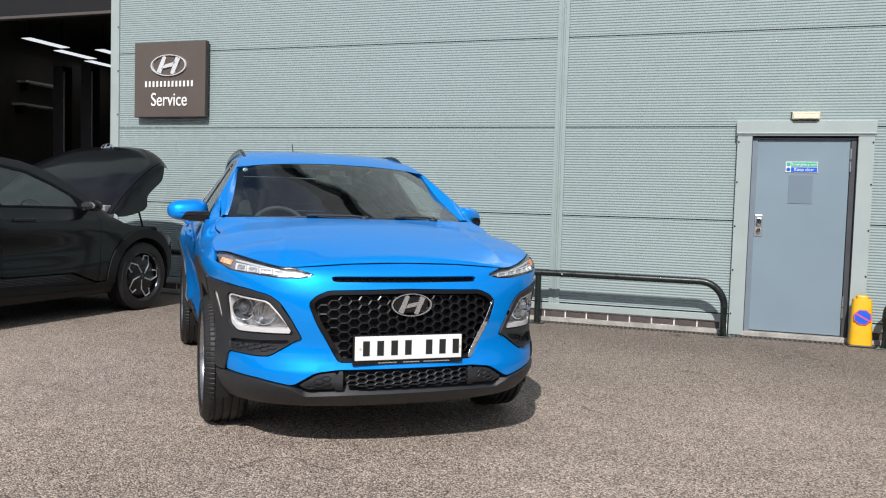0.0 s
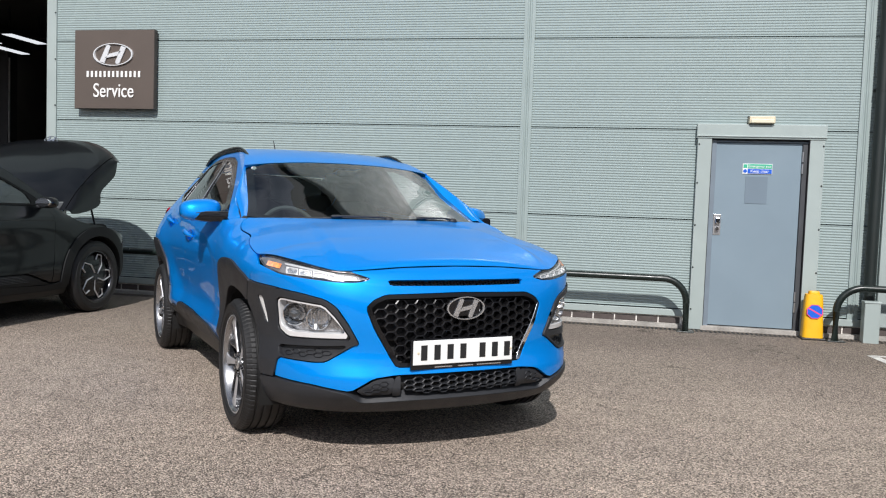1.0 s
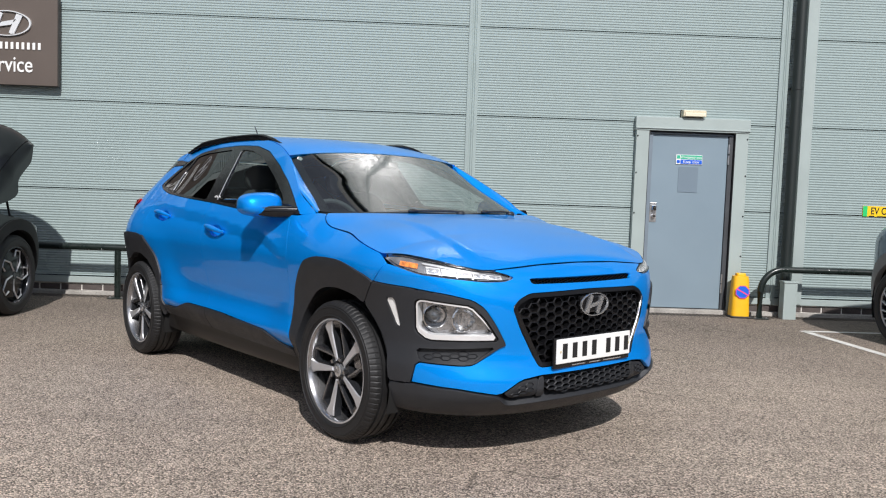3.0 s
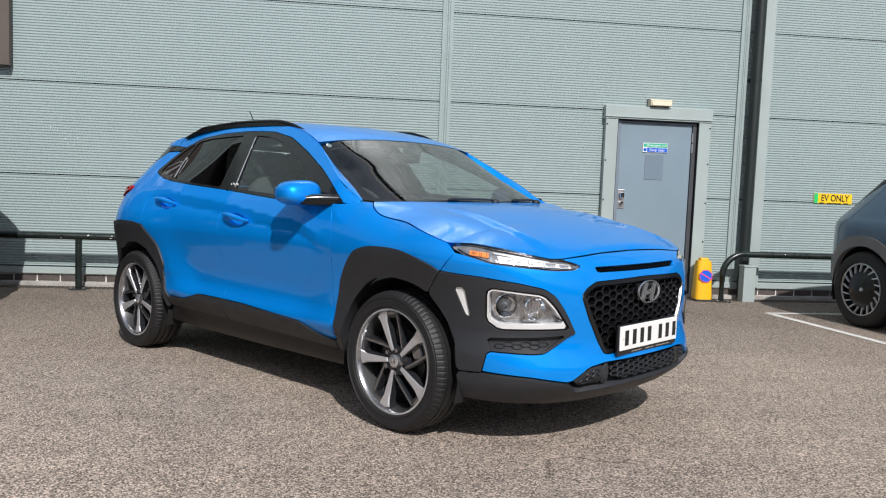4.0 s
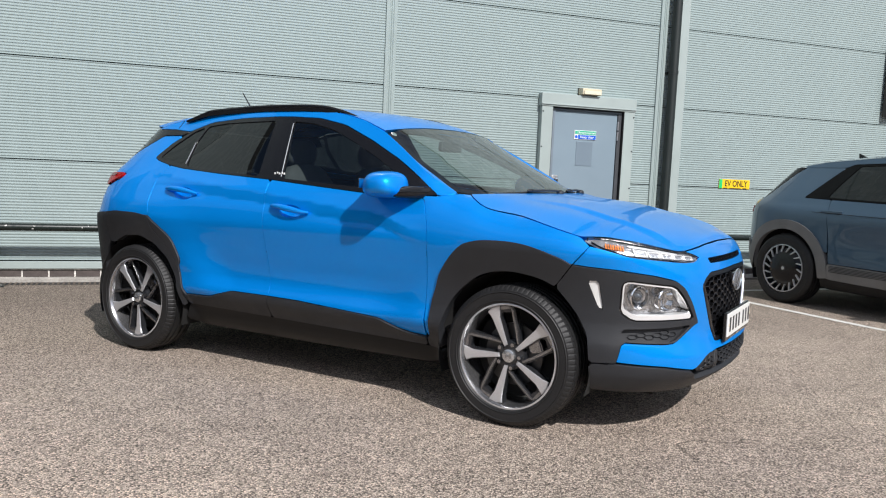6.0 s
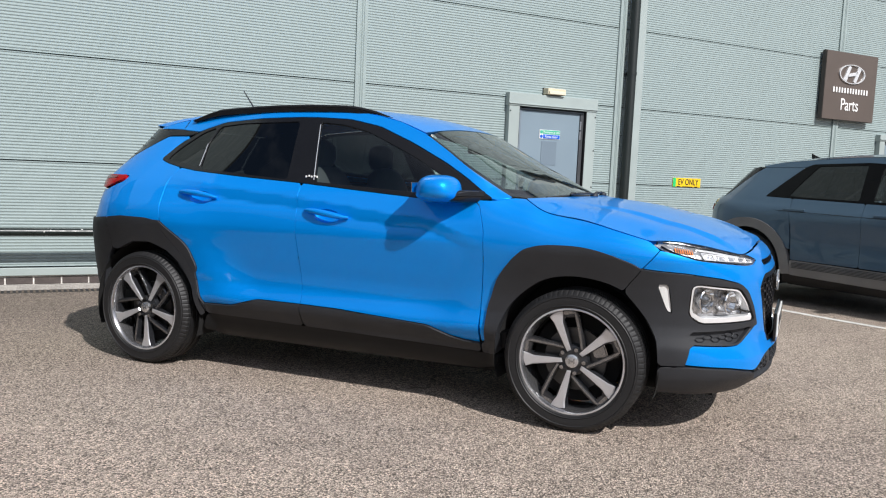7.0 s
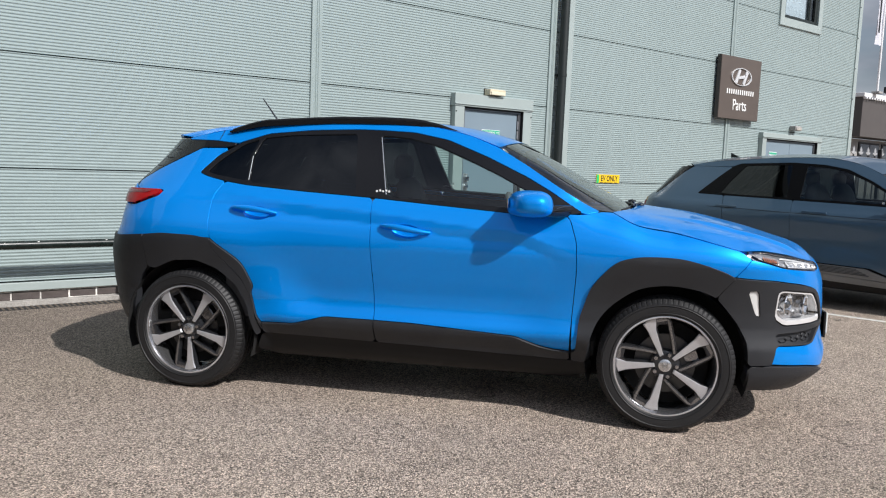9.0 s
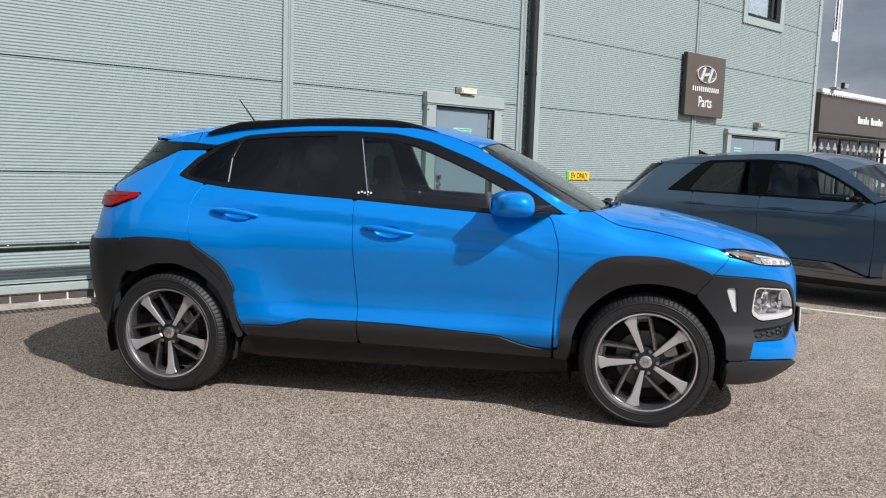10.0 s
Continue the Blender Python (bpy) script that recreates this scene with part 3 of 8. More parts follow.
# ---- emergency door ----
def door_set(name, x0, x1, ztop, leaves, label, hx0, hx1, htop):
    d = thing(name, label, "door", kind="structure")
    ty = WALL_Y - 0.075
    part("jamb_trim", boxes((hx0, ty, -0.03, x0, WALL_Y + 0.02, ztop + 0.01), bevel=0.003), M_TRIM, d)
    part("jamb_trim", boxes((x1, ty, -0.03, hx1, WALL_Y + 0.02, ztop + 0.01), bevel=0.003), M_TRIM, d)
    part("header_trim", boxes((hx0 - 0.012, ty - 0.008, ztop + 0.012, hx1 + 0.012, WALL_Y + 0.03, htop), bevel=0.003), M_TRIM, d)
    part("drip_flashing", boxes((hx0 - 0.012, ty - 0.02, ztop + 0.03, hx1 + 0.012, ty - 0.0085, ztop + 0.042), bevel=0.002), M_TRIM, d)
    part("reveal", boxes((x0 + 0.0005, ty + 0.004, -0.03, x0 + 0.006, WALL_Y + 0.2, ztop + 0.01), (x1 - 0.006, ty + 0.004, -0.03, x1 - 0.0005, WALL_Y + 0.2, ztop + 0.01), (x0, ty + 0.004, ztop + 0.004, x1, WALL_Y + 0.2, ztop + 0.0115)), M_DARK, d)
    fy = WALL_Y - 0.03
    part("door_frame", boxes((x0 + 0.006, fy, -0.03, x0 + 0.056, fy + 0.10, ztop), (x0 + 0.0565, fy, ztop - 0.022, x1 - 0.006, fy + 0.10, ztop - 0.004), bevel=0.002), M_DOORFRAME, d)
    part("door_frame", boxes((x1 - 0.056, fy, -0.03, x1 - 0.006, fy + 0.10, ztop - 0.023), bevel=0.003), M_HINGESIDE, d, "dark hinge side of the frame")
    part("threshold", boxes((x0 - 0.02, WALL_Y - 0.078, -0.05, x1 + 0.02, WALL_Y + 0.10, 0.012), bevel=0.006), M_CONC, d, "stained stone threshold")
    w = (x1 - x0 - 0.108) / leaves
    for k in range(leaves):
        a = x0 + 0.050 + k * w
        leaf = part("door_leaf", boxes((a + 0.003, fy + 0.012, 0.022, a + w - 0.003, fy + 0.058, ztop - 0.026), bevel=0.004), M_DOOR, d)
    return d


door_1 = door_set("door_1", 0.511, 1.462, 1.950, 1, "closed blue-grey steel emergency door in a sage green surround", 0.372, 1.603, 2.108)
lf = WALL_Y - 0.018
lock = part("lock_plate", boxes((0.570, lf - 0.006, 0.965, 0.645, lf, 1.180), bevel=0.003), M_STEEL, door_1, "worn steel lock plate")
part("lock_case", boxes((0.588, lf - 0.045, 1.085, 0.636, lf - 0.006, 1.150), bevel=0.008), M_CHROME, lock)
bm = bmesh.new()
bmesh.ops.create_cone(bm, cap_ends=True, segments=16, radius1=0.020, radius2=0.018, depth=0.04, matrix=pose(0.610, lf - 0.022, 1.030, 90, 0, 0))
part("lock_cylinder", bm, M_CHROME, lock, smooth=True)
for z in (0.25, 0.36, 1.67, 1.79):
    bm = bmesh.new()
    tube(bm, [(1.409, lf - 0.014, z - 0.05), (1.409, lf - 0.014, z + 0.05)], 0.010, 10)
    part("hinge", bm, M_STEEL, door_1, smooth=True)
part("patch", boxes((0.868, lf - 0.0045, 1.303, 1.084, lf - 0.0002, 1.580)), mat("greyer_door_patch", (0.165, 0.215, 0.26), 0.4, vary=0.04, scale=3), door_1, "plain greyer rectangle left on the paint")
for x in (0.386, 1.590):
    for z in (0.18, 0.62, 1.06, 1.50, 1.90):
        o = link("screw_head", bolt_me, door_1)
        o.location = (x, WALL_Y - 0.078, z)
notice = thing("exit_notice", "small white notice with green and blue bands on the door", "sign")
part("backing", boxes((0.833, lf - 0.008, 1.608, 1.122, lf - 0.0015, 1.712), bevel=0.001), M_WHITE, notice)
part("green_band", boxes((0.882, lf - 0.0105, 1.664, 1.118, lf - 0.0082, 1.708)), M_SIGNGREEN, notice)
part("blue_band", boxes((0.882, lf - 0.0105, 1.613, 1.118, lf - 0.0082, 1.658)), M_SIGNBLUE, notice)
part("pictogram", boxes((0.840, lf - 0.0105, 1.668, 0.876, lf - 0.0082, 1.705)), M_SIGNGREEN, notice)
bm = bmesh.new()
bmesh.ops.create_cone(bm, cap_ends=True, segments=20, radius1=0.019, radius2=0.019, depth=0.0022, matrix=pose(0.858, lf - 0.0094, 1.636, 90, 0, 0))
part("pictogram", bm, M_SIGNBLUE, notice)
text_mesh("lettering", "Emergency exit", 0.036, pose(1.0, lf - 0.0112, 1.686, 90, 0, 0), M_WHITE, notice, 0.0004)
text_mesh("lettering", "Keep clear", 0.042, pose(1.0, lf - 0.0112, 1.6355, 90, 0, 0), M_WHITE, notice, 0.0004)
bulk = thing("bulkhead_light", "cream plastic bulkhead light fixed above the door", "wall light")
part("body", boxes((0.862, WALL_Y - 0.115, 2.118, 1.112, WALL_Y - 0.005, 2.190), bevel=0.008), M_CREAM, bulk)
part("diffuser", boxes((0.876, WALL_Y - 0.128, 2.122, 1.098, WALL_Y - 0.1155, 2.160), bevel=0.004), mat("frosted_cream", (0.74, 0.68, 0.52), 0.3, vary=0.03, scale=9), bulk)
part("back_plate", boxes((0.858, WALL_Y - 0.012, 2.112, 1.116, WALL_Y - 0.0025, 2.20), bevel=0.003), M_DARK, bulk)

door_2 = door_set("door_2", 7.05, 8.74, 1.90, 2, "closed pair of blue-grey steel doors in a sage green surround", 6.93, 8.86, 2.006)
n2 = thing("exit_notice", "small pale blue notice on the double door", "sign")
part("backing", boxes((7.24, lf - 0.006, 1.60, 7.48, lf - 0.0015, 1.70)), M_WHITE, n2)
part("blue_band", boxes((7.245, lf - 0.0085, 1.605, 7.475, lf - 0.0062, 1.64)), M_SIGNBLUE, n2)
part("green_band", boxes((7.245, lf - 0.0085, 1.655, 7.475, lf - 0.0062, 1.69)), M_SIGNGREEN, n2)
b2 = thing("bulkhead_light", "grey bulkhead light fixed above the double door", "wall light")
part("body", boxes((7.86, WALL_Y - 0.12, 2.085, 8.06, WALL_Y - 0.005, 2.165), bevel=0.012), M_FARGREY, b2)
part("diffuser", boxes((7.88, WALL_Y - 0.135, 2.09, 8.04, WALL_Y - 0.1205, 2.14), bevel=0.006), M_CONC, b2)

# upper window
win = thing("window_1", "dark-framed upper window with a white blind behind", "window", kind="structure")
part("surround", boxes((7.25, WALL_Y - 0.03, 3.80, 7.38, WALL_Y + 0.05, 5.15), (8.49, WALL_Y - 0.03, 3.80, 8.62, WALL_Y + 0.05, 5.15), (7.38, WALL_Y - 0.03, 3.80, 8.49, WALL_Y + 0.05, 3.93), (7.38, WALL_Y - 0.03, 5.02, 8.49, WALL_Y + 0.05, 5.15), bevel=0.003), M_TRIM, win)
part("window_frame", boxes((7.382, WALL_Y + 0.0, 3.932, 7.44, WALL_Y + 0.07, 5.018), (8.40, WALL_Y + 0.0, 3.932, 8.488, WALL_Y + 0.07, 5.018), (7.44, WALL_Y + 0.0, 3.932, 8.40, WALL_Y + 0.07, 3.99), (7.44, WALL_Y + 0.0, 4.96, 8.40, WALL_Y + 0.07, 5.018), (8.22, WALL_Y + 0.0, 3.99, 8.26, WALL_Y + 0.07, 4.96), bevel=0.004), M_PIPE, win)
pane = part("pane", boxes((7.441, WALL_Y + 0.03, 3.991, 8.399, WALL_Y + 0.036, 4.959)), M_PANE, win)
pane.visible_shadow = False
part("blind", boxes((7.44, WALL_Y + 0.075, 3.95, 8.24, WALL_Y + 0.085, 5.0)), M_BLIND, win)
part("room_backing", boxes((7.3, WALL_Y + 0.6, 3.6, 8.6, WALL_Y + 0.65, 5.3)), M_SHOPWALL, win)

# downpipe
pipe = thing("downpipe", "dark green round rainwater downpipe running up the wall", "downpipe")
bm = bmesh.new()
tube(bm, [(2.096, WALL_Y - 0.085, -0.02), (2.096, WALL_Y - 0.085, WALL_TOP)], 0.055, 24, False)
part("pipe", bm, M_PIPE, pipe, smooth=True)
for z in (2.45, 5.6):
    bm = bmesh.new()
    tube(bm, [(2.096, WALL_Y - 0.085, z), (2.096, WALL_Y - 0.085, z + 0.035)], 0.060, 24, True)
    box(bm, 2.035, WALL_Y - 0.04, z + 0.006, 2.10, WALL_Y - 0.0, z + 0.030)
    part("bracket", bm, M_PIPE, pipe, smooth=True)
guard = thing("pipe_guard", "short grey-green steel guard post by the downpipe", "post")
part("body", boxes((2.010, 8.42, -0.04, 2.155, 8.54, 0.36), bevel=0.006), M_TRIM, guard)
part("cap", boxes((2.003, 8.413, 0.36, 2.162, 8.547, 0.378), bevel=0.004), M_TRIM, guard)


# ---- guard rails ----
RY = 8.42
def rail(name, x0, x1, end, posts, label):
    """A bent tube rail on posts with foot plates; end: +1 bends down at x1, -1 at x0."""
    r = thing(name, label, "guard rail", group="guard rails")
    zt, rad, gz0 = 0.503, 0.035, ground_z(RY)
    c = 0.24
    arc = [(c * math.sin(a), c * math.cos(a)) for a in (k * math.pi / 2 / 10 for k in range(11))]
    if end > 0:
        pts = [(x0, RY, zt)] + [(x1 - c + s, RY, zt - c + k) for s, k in arc] + [(x1, RY, gz0)]
    else:
        pts = [(x0, RY, gz0)] + [(x0 + c - s, RY, zt - c + k) for s, k in arc[::-1]] + [(x1, RY, zt)]
    part("tube", tube(bmesh.new(), pts, rad, 18), M_RAIL, r, smooth=True)
    for x in posts:
        part("post", tube(bmesh.new(), [(x, RY, gz0), (x, RY, zt - rad * 0.7)], rad * 0.94, 16), M_RAIL, r, smooth=True)
    for x in list(posts) + [x1 if end > 0 else x0]:
        part("foot_plate", boxes((x - 0.085, RY - 0.075, gz0 - 0.002, x + 0.085, RY + 0.075, gz0 + 0.012), bevel=0.003), M_RAIL, r)
        for dx in (-0.06, 0.06):
            bm = bmesh.new()
            bmesh.ops.create_cone(bm, cap_ends=True, segments=6, radius1=0.011, radius2=0.011, depth=0.014, matrix=pose(x + dx, RY - 0.05, gz0 + 0.018))
            part("bolt", bm, M_STEEL, r)
    # chips in the enamel
    rnd = random.Random(int(abs(x0) * 100))
    for k in range(16):
        u, a = rnd.uniform(x0 + 0.4, x1 - 0.4), rnd.uniform(-0.5, 0.9)
        bm = bmesh.new()
        w, h = rnd.uniform(0.004, 0.014), rnd.uniform(0.003, 0.007)
        ring = [bm.verts.new((u + w * math.cos(t) * rnd.uniform(0.6, 1), RY - math.cos(a + h / rad * math.sin(t)) * (rad + 0.0006), zt + math.sin(a + h / rad * math.sin(t)) * (rad + 0.0006))) for t in (i * math.tau / 7 for i in range(7))]
        bm.faces.new(ring)
        part("paint_chip", bm, M_CHIP, r, "bare chip in the paint")
    return r


rail("guard_rail", -6.9, 0.320, 1, (-5.13, -3.34, -1.55), "dark green tubular guard rail with chipped paint along the wall")
rail("guard_rail", 1.750, 6.7, -1, (4.3, 6.1), "dark green tubular guard rail with a bent end beside the door")

# drain channel
drain = thing("drain_channel", "narrow cast drain channel with a slotted grating at the wall's foot", "drain", kind="structure")
dz = ground_z(8.6)
part("kerb_edge", boxes((-7.2, 8.622, -0.09, 0.36, 8.70, 0.006), (1.6, 8.622, -0.09, 9.9, 8.70, 0.006), bevel=0.004), M_CONC, drain)
bm = bmesh.new()
for k in range(378):
    x = -7.1 + k * 0.045
    box(bm, x, 8.475, dz - 0.02, x + 0.019, 8.615, dz + 0.006)
tagged(part("grating", bm, M_GRATE, drain, "slotted rusty grating"), kind="stuff")
# flat black sheet stands in for the shade down inside the slots
part("channel_dark", boxes((-7.2, 8.468, dz + 0.0005, 9.9, 8.621, dz + 0.0022)), M_DARK, drain)

# yellow no-parking cone
cone = thing("parking_cone", "yellow plastic no-parking cone standing by the door jamb", "traffic cone")
cx, cy, cz = 1.550, 8.49, ground_z(8.49)
bm = bmesh.new()
lev = [(0.022, 0.100, 0.094), (0.41, 0.086, 0.064), (0.452, 0.079, 0.057), (0.454, 0.052, 0.042), (0.478, 0.052, 0.042), (0.484, 0.046, 0.038)]
rings = []
for z, a, b in lev:
    ring = []
    for k in range(32):
        t = k * math.tau / 32
        s, c = math.sin(t), math.cos(t)
        q = (abs(c) ** 4 + abs(s) ** 4) ** -0.25
        ring.append(bm.verts.new((cx + a * q * c, cy + b * q * s, cz + z)))
    rings.append(ring)
for i in range(len(rings) - 1):
    for k in range(32):
        bm.faces.new((rings[i][k], rings[i][(k + 1) % 32], rings[i + 1][(k + 1) % 32], rings[i + 1][k]))
bm.faces.new(rings[-1])
part("body", bm, M_YELLOW, cone, smooth=True)
part("base", boxes((cx - 0.112, cy - 0.105, cz - 0.002, cx + 0.112, cy + 0.105, cz + 0.021), bevel=0.006), M_INK, cone, "black rubber base")
tilt = pose(cx, cy - 0.082, cz + 0.285, 90 - 5.2, 0, 0)
for nm, r0, r1, mt, o in (("blue_disc", 0.0, 0.074, M_SIGNBLUE, 0.002), ("red_ring", 0.073, 0.081, M_SIGNRED, 0.0025)):
    bm = bmesh.new()
    n, va = 8, []
    for rr in (max(r0, 0.0005), r1):
        va.append([bm.verts.new(tilt @ Vector((rr * math.cos((k + 0.5) * math.tau / n), rr * 0.92 * math.sin((k + 0.5) * math.tau / n), o))) for k in range(n)])
    for k in range(n):
        bm.faces.new((va[0][k], va[0][(k + 1) % n], va[1][(k + 1) % n], va[1][k]))
    part(nm, bm, mt, cone)
bm = bmesh.new()
q = [tilt @ Vector(p) for p in ((-0.066, 0.028, 0.003), (-0.058, 0.040, 0.003), (0.066, -0.028, 0.003), (0.058, -0.040, 0.003))]
bm.faces.new([bm.verts.new(p) for p in q])
part("red_bar", bm, M_SIGNRED, cone)


# ---- wall signs ----
def oval_mark(parent, m, w, h, material, depth=0.02):
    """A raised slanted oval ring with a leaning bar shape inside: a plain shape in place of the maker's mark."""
    def squashed(k, n, sc):
        t = k * math.tau / n
        return Vector((w / 2 * sc * math.cos(t), h / 2 * sc * math.sin(t)))
    bm = bmesh.new()
    n, rings = 44, []
    for sc, d in ((1.0, 0.0), (0.99, depth), (0.925, depth), (0.90, 0.0)):
        rings.append([bm.verts.new(m @ Vector((*squashed(k, n, sc), d))) for k in range(n)])
    for i in range(3):
        for k in range(n):
            bm.faces.new((rings[i][k], rings[i][(k + 1) % n], rings[i + 1][(k + 1) % n], rings[i + 1][k]))
    bmesh.ops.recalc_face_normals(bm, faces=bm.faces[:])
    part("oval_ring", bm, material, parent, smooth=True)

    def bar(pts, name):
        bm = bmesh.new()
        a = [bm.verts.new(m @ Vector((x * w, y * h, 0.0))) for x, y in pts]
        b = [bm.verts.new(m @ Vector((x * w, y * h, depth * 0.9))) for x, y in pts]
        bm.faces.new(b)
        for i in range(len(pts)):
            j = (i + 1) % len(pts)
            bm.faces.new((a[i], a[j], b[j], b[i]))
        bmesh.ops.recalc_face_normals(bm, faces=bm.faces[:])
        part(name, bm, material, parent)
    bar([(-0.33, -0.30), (-0.21, -0.38), (-0.06, 0.36), (-0.10, 0.42), (-0.16, 0.40)], "slanted_bar")
    bar([(0.33, 0.30), (0.21, 0.38), (0.06, -0.36), (0.10, -0.42), (0.16, -0.40)], "slanted_bar")
    bar([(-0.20, -0.16), (0.10, -0.06), (0.21, 0.16), (-0.08, 0.04)], "slanted_bar")


def wall_sign(x0, x1, z0, z1, word, label):
    s = thing("wall_sign", label, "sign", group="wall signs")
    y0 = WALL_Y - 0.105
    part("box", boxes((x0, y0 + 0.012, z0, x1, WALL_Y - 0.03, z1), bevel=0.004), M_SIGNEDGE, s)
    part("face", boxes((x0 + 0.004, y0, z0 + 0.004, x1 - 0.004, y0 + 0.0115, z1 - 0.004), bevel=0.003), M_SIGN, s)
    part("fixing", boxes((x0 + 0.1, WALL_Y - 0.03, z0 + 0.1, x1 - 0.1, WALL_Y - 0.004, z1 - 0.1)), M_DARK, s)
    w, h, cx = x1 - x0, z1 - z0, (x0 + x1) / 2
    oval_mark(s, pose(cx - 0.005, y0 - 0.001, z0 + h * 0.685, 90, 0, 0), w * 0.50, h * 0.285, M_MARK)
    # row of plain bars where the maker's name stands
    n, bw = 13, w * 0.70 / 13
    for k in range(n):
        x = cx - w * 0.35 + k * bw
        part("name_bar", boxes((x + bw * 0.2, y0 - 0.010, z0 + h * 0.400, x + bw * 0.70, y0 - 0.0005, z0 + h * 0.478), bevel=0.003), M_WHITE, s)
    text_mesh("lettering", word, h * 0.25, pose(cx, y0 - 0.004, z0 + h * 0.225, 90, 0, 0), M_WHITE, s, 0.004, 0.80, "white raised letters", 0.0006)
    return s


wall_sign(-6.899, -5.840, 2.183, 3.120, "Service", "dark brown square wall sign with chrome oval mark and white word")
wall_sign(5.551, 6.668, 2.159, 3.124, "Parts", "brown square wall sign with chrome oval mark and short word")

evp = thing("bay_plate", "yellow plate with black letters and a green band on the wall", "sign")
part("plate", boxes((2.953, WALL_Y - 0.010, 1.105, 3.433, WALL_Y - 0.0025, 1.222), bevel=0.002), M_YPLATE, evp)
part("green_band", boxes((2.955, WALL_Y - 0.0125, 1.107, 3.003, WALL_Y - 0.0102, 1.22)), M_GREENBAND, evp)
text_mesh("lettering", "EV ONLY", 0.108, pose(3.217, WALL_Y - 0.0108, 1.166, 90, 0, 0), M_INK, evp, 0.0006, 0.80, "black letters", 0.0015)
part("small_print", boxes((3.025, WALL_Y - 0.0125, 1.108, 3.085, WALL_Y - 0.0102, 1.116), (3.115, WALL_Y - 0.0125, 1.108, 3.295, WALL_Y - 0.0102, 1.114), (3.325, WALL_Y - 0.0125, 1.108, 3.385, WALL_Y - 0.0102, 1.116)), M_INK, evp)

# ---- the blue car's shape: one wrapped skin S(u, z) and the top surfaces ----
def spline(pairs):
    """A smooth curve through (x, y) pairs, flat past its ends."""
    X = [p[0] for p in pairs]
    Y = [p[1] for p in pairs]
    n = len(X)
    D = [(Y[i + 1] - Y[i]) / (X[i + 1] - X[i]) for i in range(n - 1)]
    T = [D[0]] + [0.0 if D[i - 1] * D[i] <= 0 else 2 * D[i - 1] * D[i] / (D[i - 1] + D[i]) for i in range(1, n - 1)] + [D[-1]]

    def f(x):
        if x <= X[0]:
            return Y[0]
        if x >= X[-1]:
            return Y[-1]
        i = 0
        while x > X[i + 1]:
            i += 1
        h = X[i + 1] - X[i]
        t = (x - X[i]) / h
        return (2 * t ** 3 - 3 * t * t + 1) * Y[i] + (t ** 3 - 2 * t * t + t) * h * T[i] + (3 * t * t - 2 * t ** 3) * Y[i + 1] + (t ** 3 - t * t) * h * T[i + 1]
    return f


def smooth(a, b, x):
    t = min(max((x - a) / (b - a), 0.0), 1.0)
    return t * t * (3 - 2 * t)


XF, XR, KU = 1.30, -1.22, 0.90           # where the nose and tail begin to wrap round
U_NOSE, U_TAIL = XF + KU * math.pi / 2, XR - KU * math.pi / 2
side_low = spline([(0.12, 0.70), (0.20, 0.775), (0.26, 0.826), (0.33, 0.850), (0.43, 0.862), (0.465, 0.856), (0.50, 0.848), (0.54, 0.842), (0.60, 0.842), (0.70, 0.853), (0.80, 0.873), (0.86, 0.883), (0.93, 0.877), (1.0, 0.858), (1.06, 0.836)])
nose_x = spline([(0.14, 1.93), (0.20, 2.015), (0.26, 2.100), (0.33, 2.160), (0.38, 2.156), (0.44, 2.136), (0.50, 2.128), (0.62, 2.133), (0.72, 2.125), (0.80, 2.10), (0.85, 2.07), (0.88, 2.03), (0.92, 1.95), (1.0, 1.80)])
tail_x = spline([(0.18, -1.83), (0.28, -1.905), (0.40, -1.975), (0.60, -2.030), (0.72, -2.034), (0.83, -2.0), (0.90, -1.965), (1.0, -1.95), (1.10, -1.93), (1.20, -1.84), (1.30, -1.75), (1.42, -1.66)])
fend_top = spline([(0.80, 1.14), (0.95, 1.092), (1.05, 1.075), (1.20, 1.026), (1.40, 0.992), (1.60, 0.955), (1.75, 0.93)])


shoulder = spline([(-1.08, 1.075), (-0.57, 1.025), (-0.25, 1.004), (-0.03, 0.983), (0.36, 0.945), (0.50, 0.938), (0.77, 0.858)])


